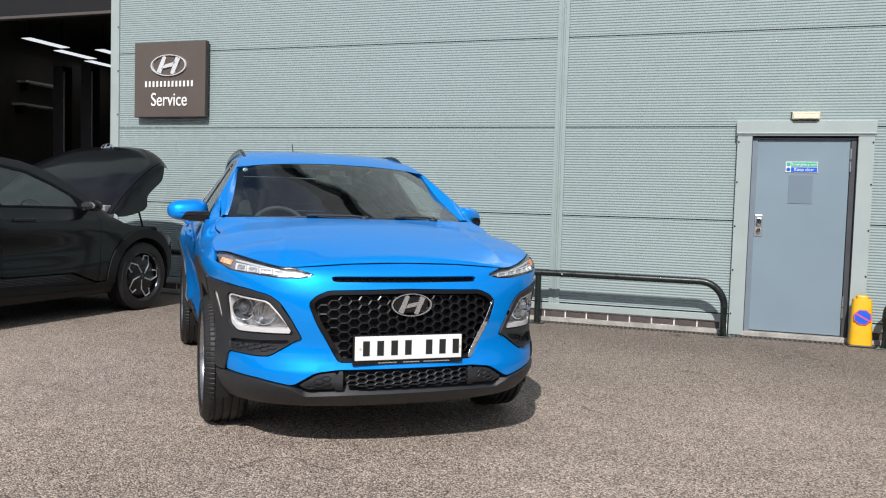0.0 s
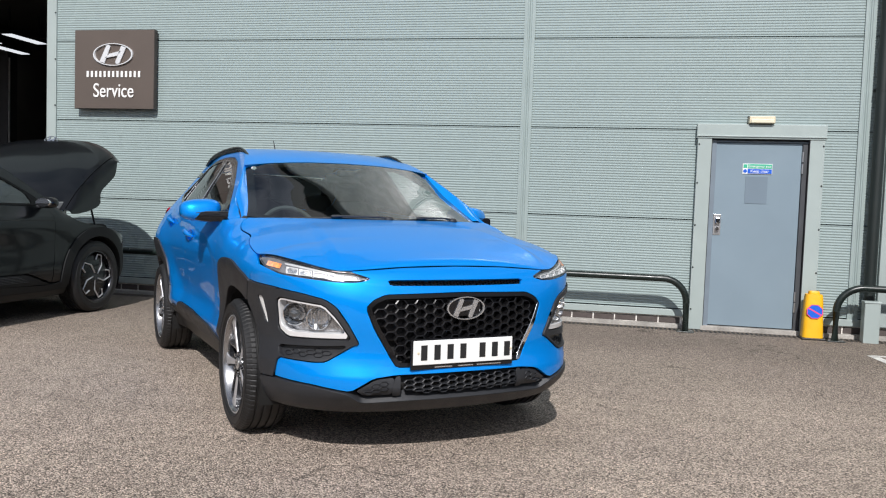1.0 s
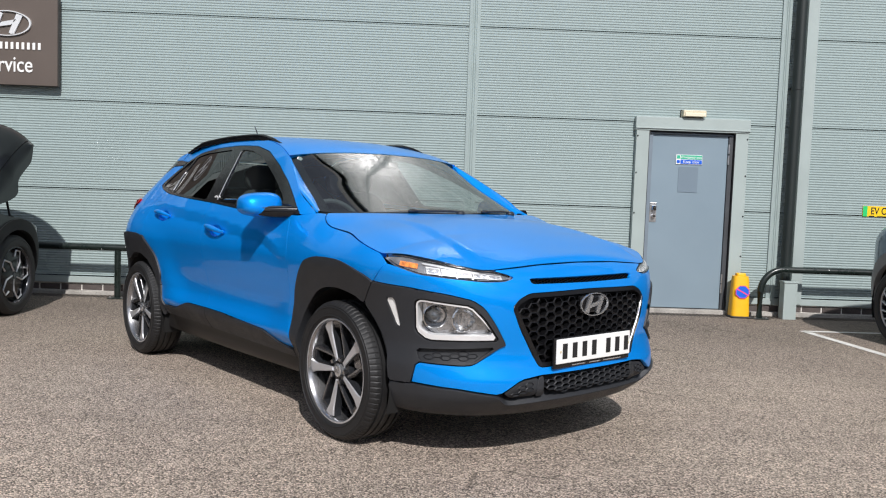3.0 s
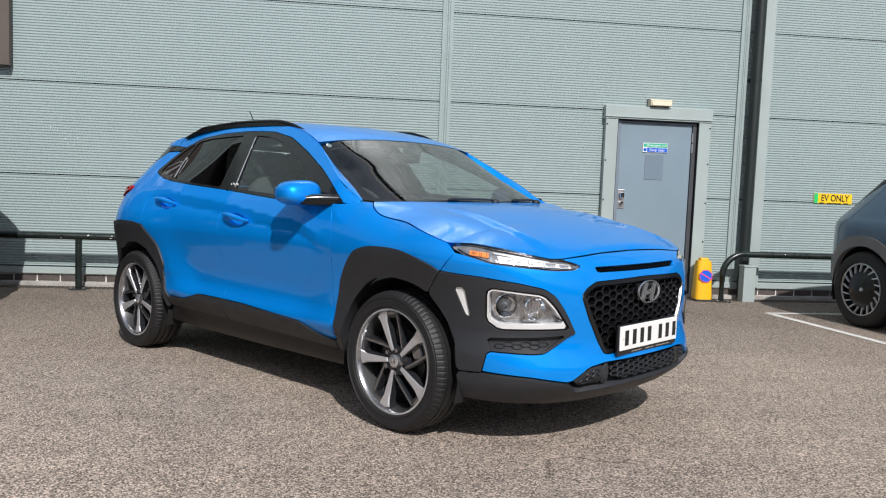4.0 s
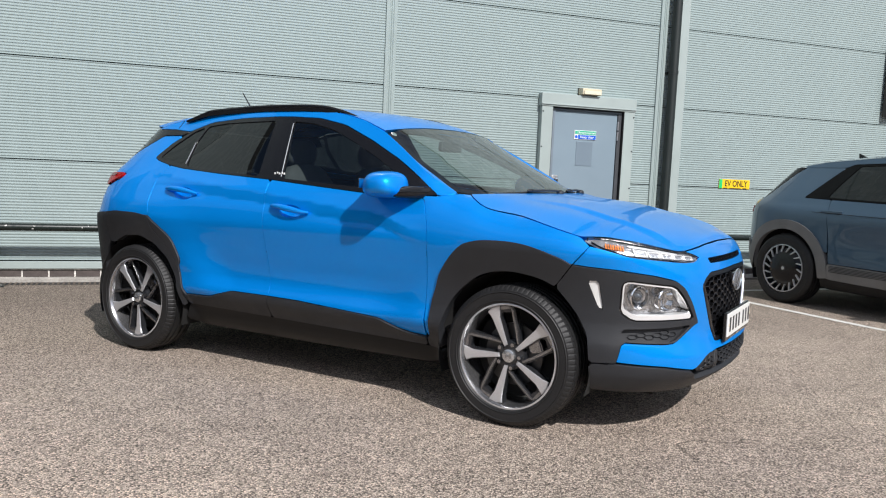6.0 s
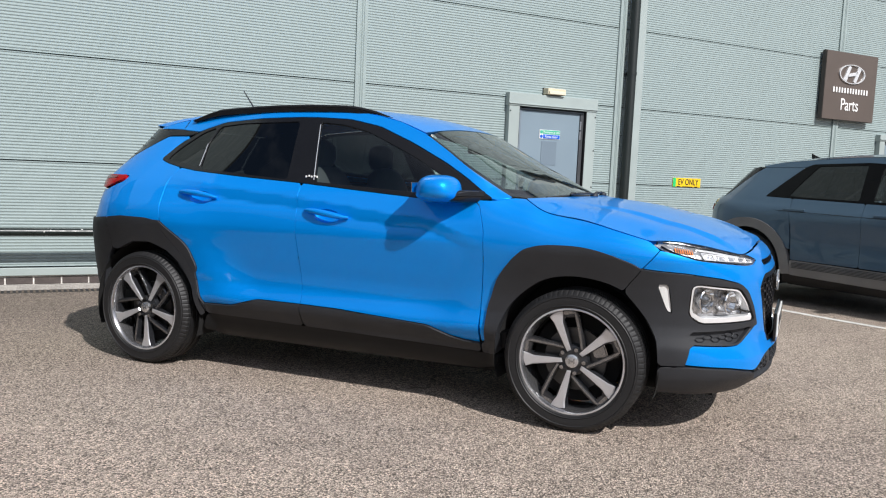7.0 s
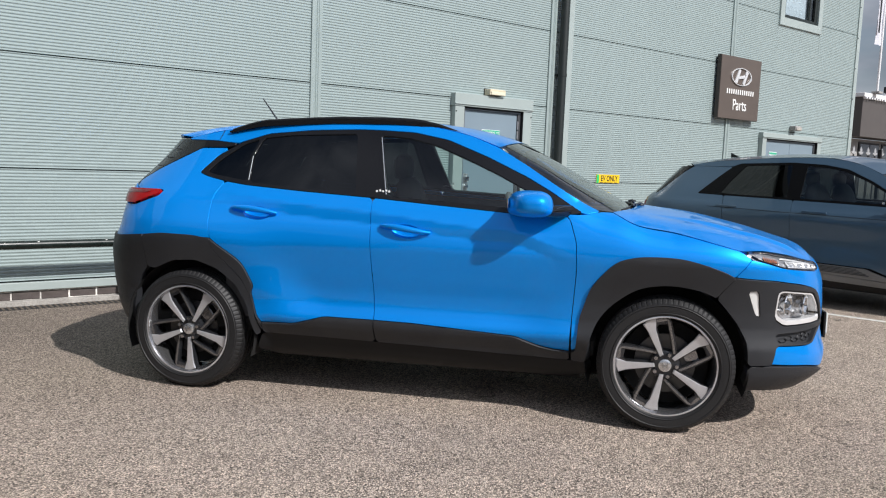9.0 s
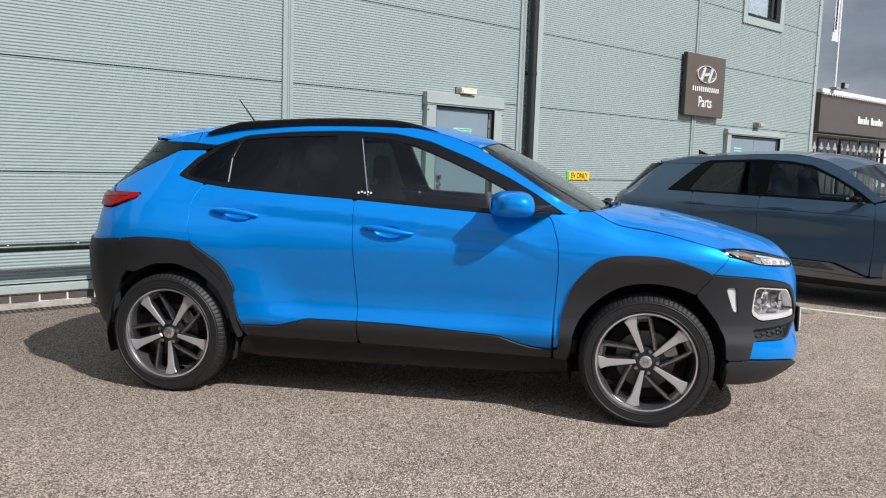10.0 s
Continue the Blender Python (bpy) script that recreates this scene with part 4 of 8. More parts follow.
def side_width(x, z):
    """Half the car's width along its flank, below the bonnet's roll-over."""
    if z <= 1.06:
        y = side_low(z)
    else:
        y = 0.836 - 0.60 * (z - 1.06) - 0.10 * (z - 1.06) ** 2
    zb = math.exp(-((z - 0.80) / 0.17) ** 2)
    y += 0.010 * zb * math.exp(-((x - 1.32) / 0.40) ** 2) + 0.016 * zb * math.exp(-((x + 1.32) / 0.42) ** 2)
    y -= 0.019 * math.exp(-((z - 0.545) / 0.105) ** 2) * smooth(-0.90, -0.54, x + 0.5 * (z - 0.65)) * smooth(0.95, 0.45, x)
    y += 0.015 * math.exp(-((z - 0.60) / 0.11) ** 2) * smooth(-0.54, -0.90, x + 0.5 * (z - 0.65))
    y -= 0.056 * smooth(0.465, 0.31, z) * smooth(-0.95, -0.80, x) * smooth(1.0, 0.85, x)
    # flares round the wheels
    for c in (1.30, -1.30):
        y += 0.010 * math.exp(-((math.hypot(x - c, z - 0.335) - 0.56) / 0.13) ** 2) * smooth(0.30, 0.55, z) * smooth(1.06, 0.92, z)
    # shoulder: a ridge with a hollow under it, falling towards the front
    e = smooth(-1.30, -0.9, x) * smooth(0.90, 0.55, x)
    if e > 0:
        d, h = z - shoulder(x), 0.032
        y += 0.0085 * e * (math.exp(-(d - h) / 0.05) if d > h else d / h if d > -h else -math.exp((d + h) / 0.05))
    return y - 0.085 * smooth(0.95, 1.45, z) * smooth(-0.5, -1.7, x)


def half_width(x, z):
    """Half the car's width at x and height z; ahead of the doors it rolls over into the bonnet."""
    y = side_width(x, z)
    w = smooth(0.72, 1.02, x)
    if w > 0 and z > 0.84:
        t = min((z - 0.84) / (fend_top(x) - 0.84), 0.999)
        y = y * (1 - w) + w * (0.70 + (side_width(x, 0.84) - 0.70) * math.sqrt(1 - t ** 2.2))
    return y


def make_skin(xf, xr, ku, width, nose, tail, power=3.0, taper=0.016):
    """A wrapped skin: u runs along the side as x, then round the nose or tail to the middle and past it."""
    def place(u, z):
        if xr <= u <= xf:
            return Vector((u, width(u, z), z))
        front = u > xf
        x0 = xf if front else xr
        f = math.pi / 2 - abs(u - x0) / ku
        a, b = abs((nose(z) if front else tail(z)) - x0), width(x0, z)
        c, s = max(math.cos(f), 1e-6), abs(math.sin(f))
        r = ((c / a) ** power + (s / b) ** power) ** (-1 / power)
        if front:
            r *= 1 - taper * math.sin(2 * f) ** 2 * smooth(0.9, 0.2, s)
        return Vector((x0 + r * c * (1 if front else -1), r * math.sin(f), z))
    return place


S = make_skin(XF, XR, KU, half_width, nose_x, tail_x)


def S_normal(skin, u, z, e=0.004):
    a, b = skin(u + e, z) - skin(u - e, z), skin(u, z + e) - skin(u, z - e)
    return b.cross(a).normalized()
from mathutils.geometry import delaunay_2d_cdt


SHARP = {(1.602, 0.792), (1.671, 0.878), (-1.139, 0.860), (1.804, 0.364), (1.804, 0.367), (0.826, 0.364), (-0.856, 0.405), (-0.210, 0.458), (0.783, 1.059)}


def soften(poly, times=1, q=0.18):
    """Cuts the corners of a closed outline."""
    for _ in range(times):
        out = []
        for i, (x, z) in enumerate(poly):
            x2, z2 = poly[(i + 1) % len(poly)]
            k = min(q, 0.014 / max(math.hypot(x2 - x, z2 - z), 1e-6))
            out.append((x, z) if (x, z) in SHARP else (x + (x2 - x) * k, z + (z2 - z) * k))
            if (x2, z2) not in SHARP:
                out.append((x + (x2 - x) * (1 - k), z + (z2 - z) * (1 - k)))
        poly = out
    return poly


def inset(poly, d):
    """Moves a closed outline inwards by d."""
    n = len(poly)
    area = sum(poly[i][0] * poly[(i + 1) % n][1] - poly[(i + 1) % n][0] * poly[i][1] for i in range(n))
    sg = 1 if area > 0 else -1
    out = []
    for i in range(n):
        a, b, c = Vector(poly[i - 1]), Vector(poly[i]), Vector(poly[(i + 1) % n])
        d1, d2 = (b - a).normalized(), (c - b).normalized()
        n1, n2 = Vector((-d1.y, d1.x)) * sg, Vector((-d2.y, d2.x)) * sg
        m = n1 + n2
        m = m.normalized() * min(1.0 / max(m.length / 2, 0.35), 2.2) if m.length > 1e-6 else n1
        out.append(tuple(b + m * d))
    return out


def inside(poly, x, z):
    r, n = False, len(poly)
    for i in range(n):
        (x1, z1), (x2, z2) = poly[i], poly[(i + 1) % n]
        if (z1 > z) != (z2 > z) and x < (x2 - x1) * (z - z1) / (z2 - z1) + x1:
            r = not r
    return r


def edge_dist(poly, x, z):
    best, n = 9.0, len(poly)
    for i in range(n):
        (x1, z1), (x2, z2) = poly[i], poly[(i + 1) % n]
        dx, dz = x2 - x1, z2 - z1
        l = dx * dx + dz * dz
        t = 0 if l == 0 else min(max(((x - x1) * dx + (z - z1) * dz) / l, 0), 1)
        best = min(best, math.hypot(x - x1 - t * dx, z - z1 - t * dz))
    return best


def finer(poly, step):
    out = []
    for i, (x, z) in enumerate(poly):
        x2, z2 = poly[(i + 1) % len(poly)]
        k = max(1, int(math.hypot(x2 - x, z2 - z) / step + 0.5))
        out += [(x + (x2 - x) * j / k, z + (z2 - z) * j / k) for j in range(k)]
    return out


def panel(name, poly, material, parent, skin=None, off=0.0, depth=0.018, holes=(), step=0.035, cut=1, side=-1, gap=0.0021, label="", roll=0.0055, bulge=0.0):
    """A body panel: an outline on the skin, filled, with its edges turned in. side -1 is the car's right."""
    skin = skin or S
    loops = [finer(inset(soften(poly, cut), gap) if gap else soften(poly, cut), step)]
    loops += [finer(inset(soften(h, cut), -gap), step) for h in holes]
    pts, edges = [], []
    for lp in loops:
        k = len(pts)
        pts += lp
        edges += [(k + i, k + (i + 1) % len(lp)) for i in range(len(lp))]
    x0, x1 = min(p[0] for p in loops[0]), max(p[0] for p in loops[0])
    z0, z1 = min(p[1] for p in loops[0]), max(p[1] for p in loops[0])
    x = x0 + step * 0.5
    while x < x1:
        z = z0 + step * 0.5
        while z < z1:
            if inside(loops[0], x, z) and all(edge_dist(lp, x, z) > step * 0.45 for lp in loops) and not any(inside(h, x, z) for h in loops[1:]):
                pts.append((x, z))
            z += step
        x += step
    res = delaunay_2d_cdt([Vector(p) for p in pts], edges, [], 0, 1e-6)
    vs, fs = res[0], []
    for f in res[2]:
        cx, cz = sum(vs[i].x for i in f) / 3, sum(vs[i].y for i in f) / 3
        if inside(loops[0], cx, cz) and not any(inside(h, cx, cz) for h in loops[1:]):
            fs.append(f)
    co, nr, faces = [], [], []
    for v in vs:
        n = S_normal(skin, v.x, v.y)
        o = off
        if bulge:
            o += bulge * min(edge_dist(loops[0], v.x, v.y) / 0.03, 1.0)
        p = skin(v.x, v.y) + n * o
        co.append(Vector((p.x, side * p.y, p.z)))
        nr.append(Vector((n.x, side * n.y, n.z)))
    for f in fs:
        a, b, c = (co[i] for i in f[:3])
        if (b - a).cross(c - a).dot(nr[f[0]]) < 0:
            f = f[::-1]
        faces.append(tuple(f))
    # turned-in edges: a small roll, then a return
    count = {}
    for f in faces:
        for i in range(len(f)):
            k = (f[i], f[(i + 1) % len(f)])
            count[k] = count.get(k, 0) + 1
    rim = [k for k in count if (k[1], k[0]) not in count]
    ring, base = {}, {}
    for a, b in rim:
        for i in (a, b):
            if i not in ring:
                ring[i] = (len(co), len(co) + 1)
                co.append(co[i] - nr[i] * roll)
                co.append(co[i] - nr[i] * depth)
                nr += [nr[i].copy(), nr[i].copy()]
    for a, b in rim:
        d = (co[b] - co[a])
        o = d.cross(nr[a]).normalized()
        for i in (a, b):
            for j in ring[i]:
                nr[j] = (nr[j] * 0.0 + o) if j == ring[i][1] else (nr[j] * 0.45 + o).normalized()
        faces.append((b, a, ring[a][0], ring[b][0]))
        faces.append((ring[b][0], ring[a][0], ring[a][1], ring[b][1]))
    me = mesh_of(name, [tuple(c) for c in co], faces, material, True)
    me.normals_split_custom_set_from_vertices([tuple(n) for n in nr])
    return link(name, me, parent, label)


def pair(name, poly, material, parent, **kw):
    return [panel(name, poly, material, parent, side=s, **kw) for s in (-1, 1)]


def coons(name, c0, c1, f, r, material, parent, nv=14, nt=26, bulge=None, off=0.0, label="", both=True):
    """A top panel between a middle line, an edge line and two ends, mirrored; all are functions of 0..1 giving places."""
    def at(t, v):
        w = v * v
        e0, e1, a, b = c0(t), c1(t), f(v), r(v)
        q = e0 * (1 - w) + e1 * w + (a - (f(0) * (1 - w) + f(1) * w)) * (1 - t) + (b - (r(0) * (1 - w) + r(1) * w)) * t
        q.y = v * e1.y + (a.y - v * f(1).y) * (1 - t) + (b.y - v * r(1).y) * t
        if bulge:
            q.z += bulge(q.x, q.y)
        return q
    v, n, fc = [], [], []
    vs = [i / nv for i in range(-nv, nv + 1)]
    e = 0.004
    for j in range(nt + 1):
        t = j / nt
        for k in vs:
            p = at(t, abs(k))
            s = 1 if k >= 0 else -1
            ta, tb = max(t - e, 0), min(t + e, 1)
            va, vb = max(abs(k) - e, 0), min(abs(k) + e, 1)
            if abs(k) < e:
                dv = Vector((0, 1, 0))
            else:
                dv = at(t, vb) - at(t, va)
            nn = (at(tb, abs(k)) - at(ta, abs(k))).cross(dv).normalized()
            if nn.z < 0:
                nn = -nn
            nn, p = Vector((nn.x, s * nn.y, nn.z)), Vector((p.x, s * p.y, p.z))
            v.append(p + nn * off)
            n.append(nn)
    m = len(vs)
    for j in range(nt):
        for i in range(m - 1):
            q = (j * m + i, j * m + i + 1, (j + 1) * m + i + 1, (j + 1) * m + i)
            if (v[q[1]] - v[q[0]]).cross(v[q[2]] - v[q[0]]).dot(n[q[0]]) < 0:
                q = q[::-1]
            fc.append(q)
    # returned edge
    rim = list(range(m)) + [j * m + m - 1 for j in range(1, nt + 1)] + [nt * m + i for i in range(m - 2, -1, -1)] + [j * m for j in range(nt - 1, 0, -1)]
    k0 = len(v)
    for i in rim:
        v.append(v[i] - n[i] * 0.02)
        n.append(n[i])
    L = len(rim)
    for i in range(L):
        fc.append((rim[i], rim[(i + 1) % L], k0 + (i + 1) % L, k0 + i))
    me = mesh_of(name, [tuple(c) for c in v], fc, material, True)
    me.normals_split_custom_set_from_vertices([tuple(c) for c in n])
    return link(name, me, parent, label)


def along(pts):
    """A smooth line through places, as a function of 0..1 by length."""
    q = curve_pts(pts, 10)
    d = [0.0]
    for a, b in zip(q[:-1], q[1:]):
        d.append(d[-1] + (b - a).length)

    def f(t):
        s = min(max(t, 0), 1) * d[-1]
        i = 0
        while i < len(q) - 2 and d[i + 1] < s:
            i += 1
        k = (s - d[i]) / max(d[i + 1] - d[i], 1e-9)
        return q[i].lerp(q[i + 1], k)
    return f


def blob(bm, c, h, power=3.0, seg=20, rings=12, shape=None):
    """A rounded solid with half sizes h."""
    rows = []
    for j in range(rings + 1):
        a = -math.pi / 2 + math.pi * j / rings
        row = []
        for k in range(seg):
            t = k * math.tau / seg
            d = Vector((math.cos(a) * math.cos(t), math.cos(a) * math.sin(t), math.sin(a)))
            q = (abs(d.x) ** power + abs(d.y) ** power + abs(d.z) ** power) ** (-1 / power)
            p = Vector((d.x * q * h[0], d.y * q * h[1], d.z * q * h[2]))
            if shape:
                p = shape(p)
            row.append(bm.verts.new(Vector(c) + p))
        rows.append(row)
    for j in range(rings):
        for k in range(seg):
            bm.faces.new((rows[j][k], rows[j][(k + 1) % seg], rows[j + 1][(k + 1) % seg], rows[j + 1][k]))
    bmesh.ops.remove_doubles(bm, verts=bm.verts[:], dist=1e-5)
    bmesh.ops.recalc_face_normals(bm, faces=bm.faces[:])
    return bm


M_TYRE = mat("tyre_rubber", (0.0135, 0.0135, 0.0142), 0.55, spec=0.42, vary=0.2, scale=6, fine=0.15, fine_scale=120, bump=0.0006, bump_scale=150)
M_RIMDARK = mat("dark_grey_alloy", (0.036, 0.038, 0.043), 0.22, 0.5, vary=0.1, scale=8, coat=0.4)
M_RIMGREY = mat("grey_rim_barrel", (0.38, 0.38, 0.39), 0.24, 0.9, vary=0.1, scale=8)
M_RIMCUT = mat("machined_alloy", (0.66, 0.665, 0.69), 0.30, 0.7, vary=0.06, scale=10, fine=0.06, fine_scale=300)
M_BRAKE = mat("brake_steel", (0.10, 0.10, 0.10), 0.42, 0.9, vary=0.2, scale=14)
M_BLACKMETAL = mat("black_hub_metal", (0.30, 0.30, 0.31), 0.16, 0.9)
M_BLADE = mat("smoke_grey_alloy", (0.27, 0.272, 0.28), 0.2, 0.9, vary=0.1, scale=8)


def tyre(parent, R, rim, wide, treads=True, name="tyre"):
    """A tyre on the y axis, outer face towards -y, with grooves round it and cuts in the shoulders."""
    h = wide / 2
    prof = [(h * 0.80, rim - 0.008), (h * 0.96, rim + 0.006), (h * 1.0, rim + (R - rim) * 0.38), (h * 0.97, rim + (R - rim) * 0.72), (h * 0.88, R - 0.016), (h * 0.76, R - 0.004)]
    groove = [h * 0.52, h * 0.18, -h * 0.18, -h * 0.52]
    mid = []
    for g in groove:
        mid += [(g + 0.0065, R - 0.001), (g + 0.005, R - 0.009), (g - 0.005, R - 0.009), (g - 0.0065, R - 0.001)]
    full = prof + mid + [(-a, r) for a, r in prof[::-1]]
    seg = 480 if treads else 72
    bm = bmesh.new()
    rows = []
    for i, (a, r) in enumerate(full):
        row = []
        for k in range(seg):
            t = k * math.tau / seg
            rr, aa = r, a
            sh = i in (4, 5, 6) or i in (len(full) - 5, len(full) - 6, len(full) - 7)
            if treads and sh and k % 6 == 0:
                rr -= 0.0030
            twist = 0.0 if not treads else 0.020 * abs(a) / h
            row.append(bm.verts.new((rr * math.cos(t + twist), aa, rr * math.sin(t + twist))))
        rows.append(row)
    for i in range(len(rows) - 1):
        for k in range(seg):
            bm.faces.new((rows[i][k], rows[i][(k + 1) % seg], rows[i + 1][(k + 1) % seg], rows[i + 1][k]))
    bmesh.ops.recalc_face_normals(bm, faces=bm.faces[:])
    t = part(name, bm, M_TYRE, parent)
    t.data.polygons.foreach_set("use_smooth", [True] * len(t.data.polygons))
    t.data.set_sharp_from_angle(angle=radians(32))
    # raised bead ring on the sidewall
    for rr in (rim + 0.014, rim + (R - rim) * 0.62):
        bm = bmesh.new()
        lathe(bm, [(-h * 0.985, rr - 0.003), (-h * 1.012, rr), (-h * 0.985, rr + 0.003)], 72)
        part("sidewall_ring", bm, M_TYRE, t, smooth=True)
    return t


def barrel(parent, rim, wide, out, material=None, lip=True):
    """The rim's lip and drum, out: how far its face stands towards -y."""
    bm = bmesh.new()
    lathe(bm, [(-out, rim + 0.004), (-out - 0.006, rim + 0.001), (-out - 0.007, rim - 0.006), (-out - 0.001, rim - 0.010), (-out + 0.012, rim - 0.016), (wide * 0.2, rim - 0.030), (wide * 0.45, rim - 0.022)], 72)
    part("rim_barrel", bm, material or M_RIMGREY, parent, smooth=True)
    if not lip:
        return
    bm = bmesh.new()
    lathe(bm, [(-out - 0.0065, rim + 0.0005), (-out - 0.008, rim - 0.003), (-out - 0.0072, rim - 0.0075)], 72)
    part("rim_lip", bm, M_RIMCUT, parent, "bright machined rim lip", smooth=True)


def spoke_plate(poly, ang, y_out, depth, dish=0.0):
    """A plate in the wheel's face: (along, across) outline turned by ang; dish draws its inner end back."""
    bm = bmesh.new()
    ca, sa = math.cos(ang), math.sin(ang)

    def put(a, b, y):
        x, z = a * ca + b * sa, a * sa - b * ca
        return bm.verts.new((x, y + dish * (1 - math.hypot(x, z) / 0.24), z))
    top = [put(a, b, y_out) for a, b in poly]
    cx, cz = sum(a for a, b in poly) / len(poly), sum(b for a, b in poly) / len(poly)
    low = [put(cx + (a - cx) * 1.03, cz + (b - cz) * 1.12, y_out + depth) for a, b in poly]
    n = len(poly)
    bm.faces.new(top)
    bm.faces.new(low[::-1])
    for i in range(n):
        bm.faces.new((top[i], top[(i + 1) % n], low[(i + 1) % n], low[i]))
    bmesh.ops.recalc_face_normals(bm, faces=bm.faces[:])
    bmesh.ops.bevel(bm, geom=[e for e in bm.edges if all(v in top for v in e.verts)], offset=0.0022, segments=2, affect="EDGES")
    return bm


def hub_bits(parent, y, cap_r, cap_mat, nuts=5, ring=0.052, nut_mat=None, turn=0.75):
    bm = bmesh.new()
    lathe(bm, [(y + 0.001, 0.0005), (y, cap_r * 0.7), (y + 0.004, cap_r), (y + 0.02, cap_r)], 32)
    part("centre_cap", bm, cap_mat, parent, smooth=True)
    for k in range(nuts):
        a = k * math.tau / nuts + turn
        bm = bmesh.new()
        bmesh.ops.create_cone(bm, cap_ends=True, segments=6, radius1=0.0135, radius2=0.010, depth=0.036, matrix=pose(ring * math.cos(a), y + 0.018, ring * math.sin(a), 90, 0, 0))
        part("wheel_nut", bm, nut_mat or M_BLACKMETAL, parent)


def brake(parent, y):
    bm = bmesh.new()
    lathe(bm, [(y, 0.07), (y, 0.148), (y + 0.022, 0.148), (y + 0.022, 0.07)], 48)
    part("brake_disc", bm, M_BRAKE, parent, smooth=True)
    bm = bmesh.new()
    prism(bm, [(0.10 * math.cos(a), 0.10 * math.sin(a)) for a in (0.2, 0.5, 0.8)] + [(0.165 * math.cos(a), 0.165 * math.sin(a)) for a in (0.8, 0.5, 0.2)], y - 0.03, y + 0.05, 0.006)
    part("brake_caliper", bm, M_BLACKMETAL, parent)

# ---- the blue crossover ----
M_BLUE = car_paint("bright_blue_metallic", (0.0003, 0.208, 0.67), (0.0006, 0.315, 0.95), 0.38, 0.40, 0.62, 0.06)
M_PLASTIC = mat("black_grained_plastic", (0.0205, 0.0220, 0.0255), 0.50, spec=0.45, vary=0.12, scale=5, fine=0.12, fine_scale=260, bump=0.0008, bump_scale=420, rough_vary=0.05)
M_GLOSS = mat("gloss_black_trim", (0.008, 0.008, 0.009), 0.16, coat=0.15, spec=0.35, vary=0.1, scale=4)
M_SEATBLK = mat("dark_seat_cloth", (0.060, 0.060, 0.062), 0.85, vary=0.15, scale=9, bump=0.001, bump_scale=200)
# steering wheel rim: the sun's glint on it is put in as paler grey
M_WHEELRIM = mat("glint_paled_wheel_rim", (0.20, 0.20, 0.20), 0.35, vary=0.1, scale=20)
M_SHELL = mat("black_inner_shell", (0.006, 0.006, 0.006), 0.9)
M_SCREEN = glass("windscreen_glass", (0.80, 0.92, 0.90), 0.66, face=0.11, power=2.9)
M_SIDEGLASS = glass("side_glass", (0.86, 0.96, 0.94), 0.88, face=0.09)
M_EVGLASS = glass("pale_green_glass", (0.86, 0.96, 0.94), 0.85, face=0.15)
M_PRIVACY = glass("dark_privacy_glass", (0.42, 0.44, 0.46), 0.07, face=0.085)
M_LENS = glass("clear_lamp_cover", (0.96, 0.97, 0.98), 0.92)
M_LAMPGREY = mat("lamp_grey_housing", (0.52, 0.52, 0.53), 0.20, 0.85, vary=0.35, scale=34, bump=0.004, bump_scale=38)
M_SATIN = mat("satin_silver_bezel", (0.62, 0.63, 0.64), 0.24, 0.85, vary=0.04, scale=9)
M_BEZEL = mat("bright_silver_lamp_frame", (0.80, 0.80, 0.80), 0.26, 0.35, vary=0.04, scale=9)
M_DRL = mat("silver_lamp_housing", (0.40, 0.40, 0.41), 0.22, 0.6, vary=0.3, scale=30, bump=0.003, bump_scale=50)
M_CRYSTAL = mat("cut_crystal_light_guide", (0.80, 0.80, 0.81), 0.12, 0.85, vary=0.25, scale=60, bump=0.006, bump_scale=70)
M_LUG = mat("dark_chrome_nuts", (0.34, 0.34, 0.35), 0.14, 0.95)
M_SILL = mat("smooth_black_sill", (0.0075, 0.0078, 0.0085), 0.42, spec=0.25, vary=0.15, scale=4)
M_GRILLE = mat("black_grille_plastic", (0.006, 0.006, 0.007), 0.30, spec=0.3, vary=0.1, scale=4)
M_AMBER = mat("amber_lens", (0.85, 0.26, 0.05), 0.3, 0.0, coat=0.3, vary=0.5, scale=60)
M_RED = mat("red_tail_lens", (0.30, 0.002, 0.004), 0.25, spec=0.05, coat=0.3, vary=0.12, scale=20)
M_PLATEWHITE = mat("white_plate", (0.80, 0.80, 0.78), 0.28, vary=0.02, scale=9)

kf, kl = Vector((0.62451, -0.78102, 0.0142)).normalized(), Vector((0.78102, 0.62451, 0))
ku = kf.cross(kl)
KONA = Matrix(((kf.x, kl.x, ku.x, -2.4414), (kf.y, kl.y, ku.y, 5.1412), (kf.z, kl.z, ku.z, -0.006), (0, 0, 0, 1)))
kona = thing("blue_crossover", "bright blue crossover car with black plastic cladding parked on asphalt", "car", KONA)

def fair(line, n=4):
    """A smoothed outline through (u, height) pairs."""
    return [(p.x, p.y) for p in curve_pts([(u, z, 0) for u, z in line], n)]


# outlines on the skin, as (u, height)
gapA = [(0.783, 1.059), (0.81, 1.032), (0.846, 0.922), (0.851, 0.779), (0.835, 0.544), (0.826, 0.364)]
clad_front = fair([(0.856, 0.378), (0.862, 0.431), (0.87, 0.532), (0.89, 0.605), (0.929, 0.71), (1.023, 0.822), (1.104, 0.862), (1.213, 0.875), (1.376, 0.868), (1.534, 0.824), (1.602, 0.792)])
bonnet_line = [(p.x, p.y) for p in curve_pts([(1.013, 1.076, 0), (1.06, 1.052, 0), (1.113, 1.026, 0), (1.183, 1.006, 0), (1.384, 0.976, 0), (1.631, 0.916, 0)], 4)]
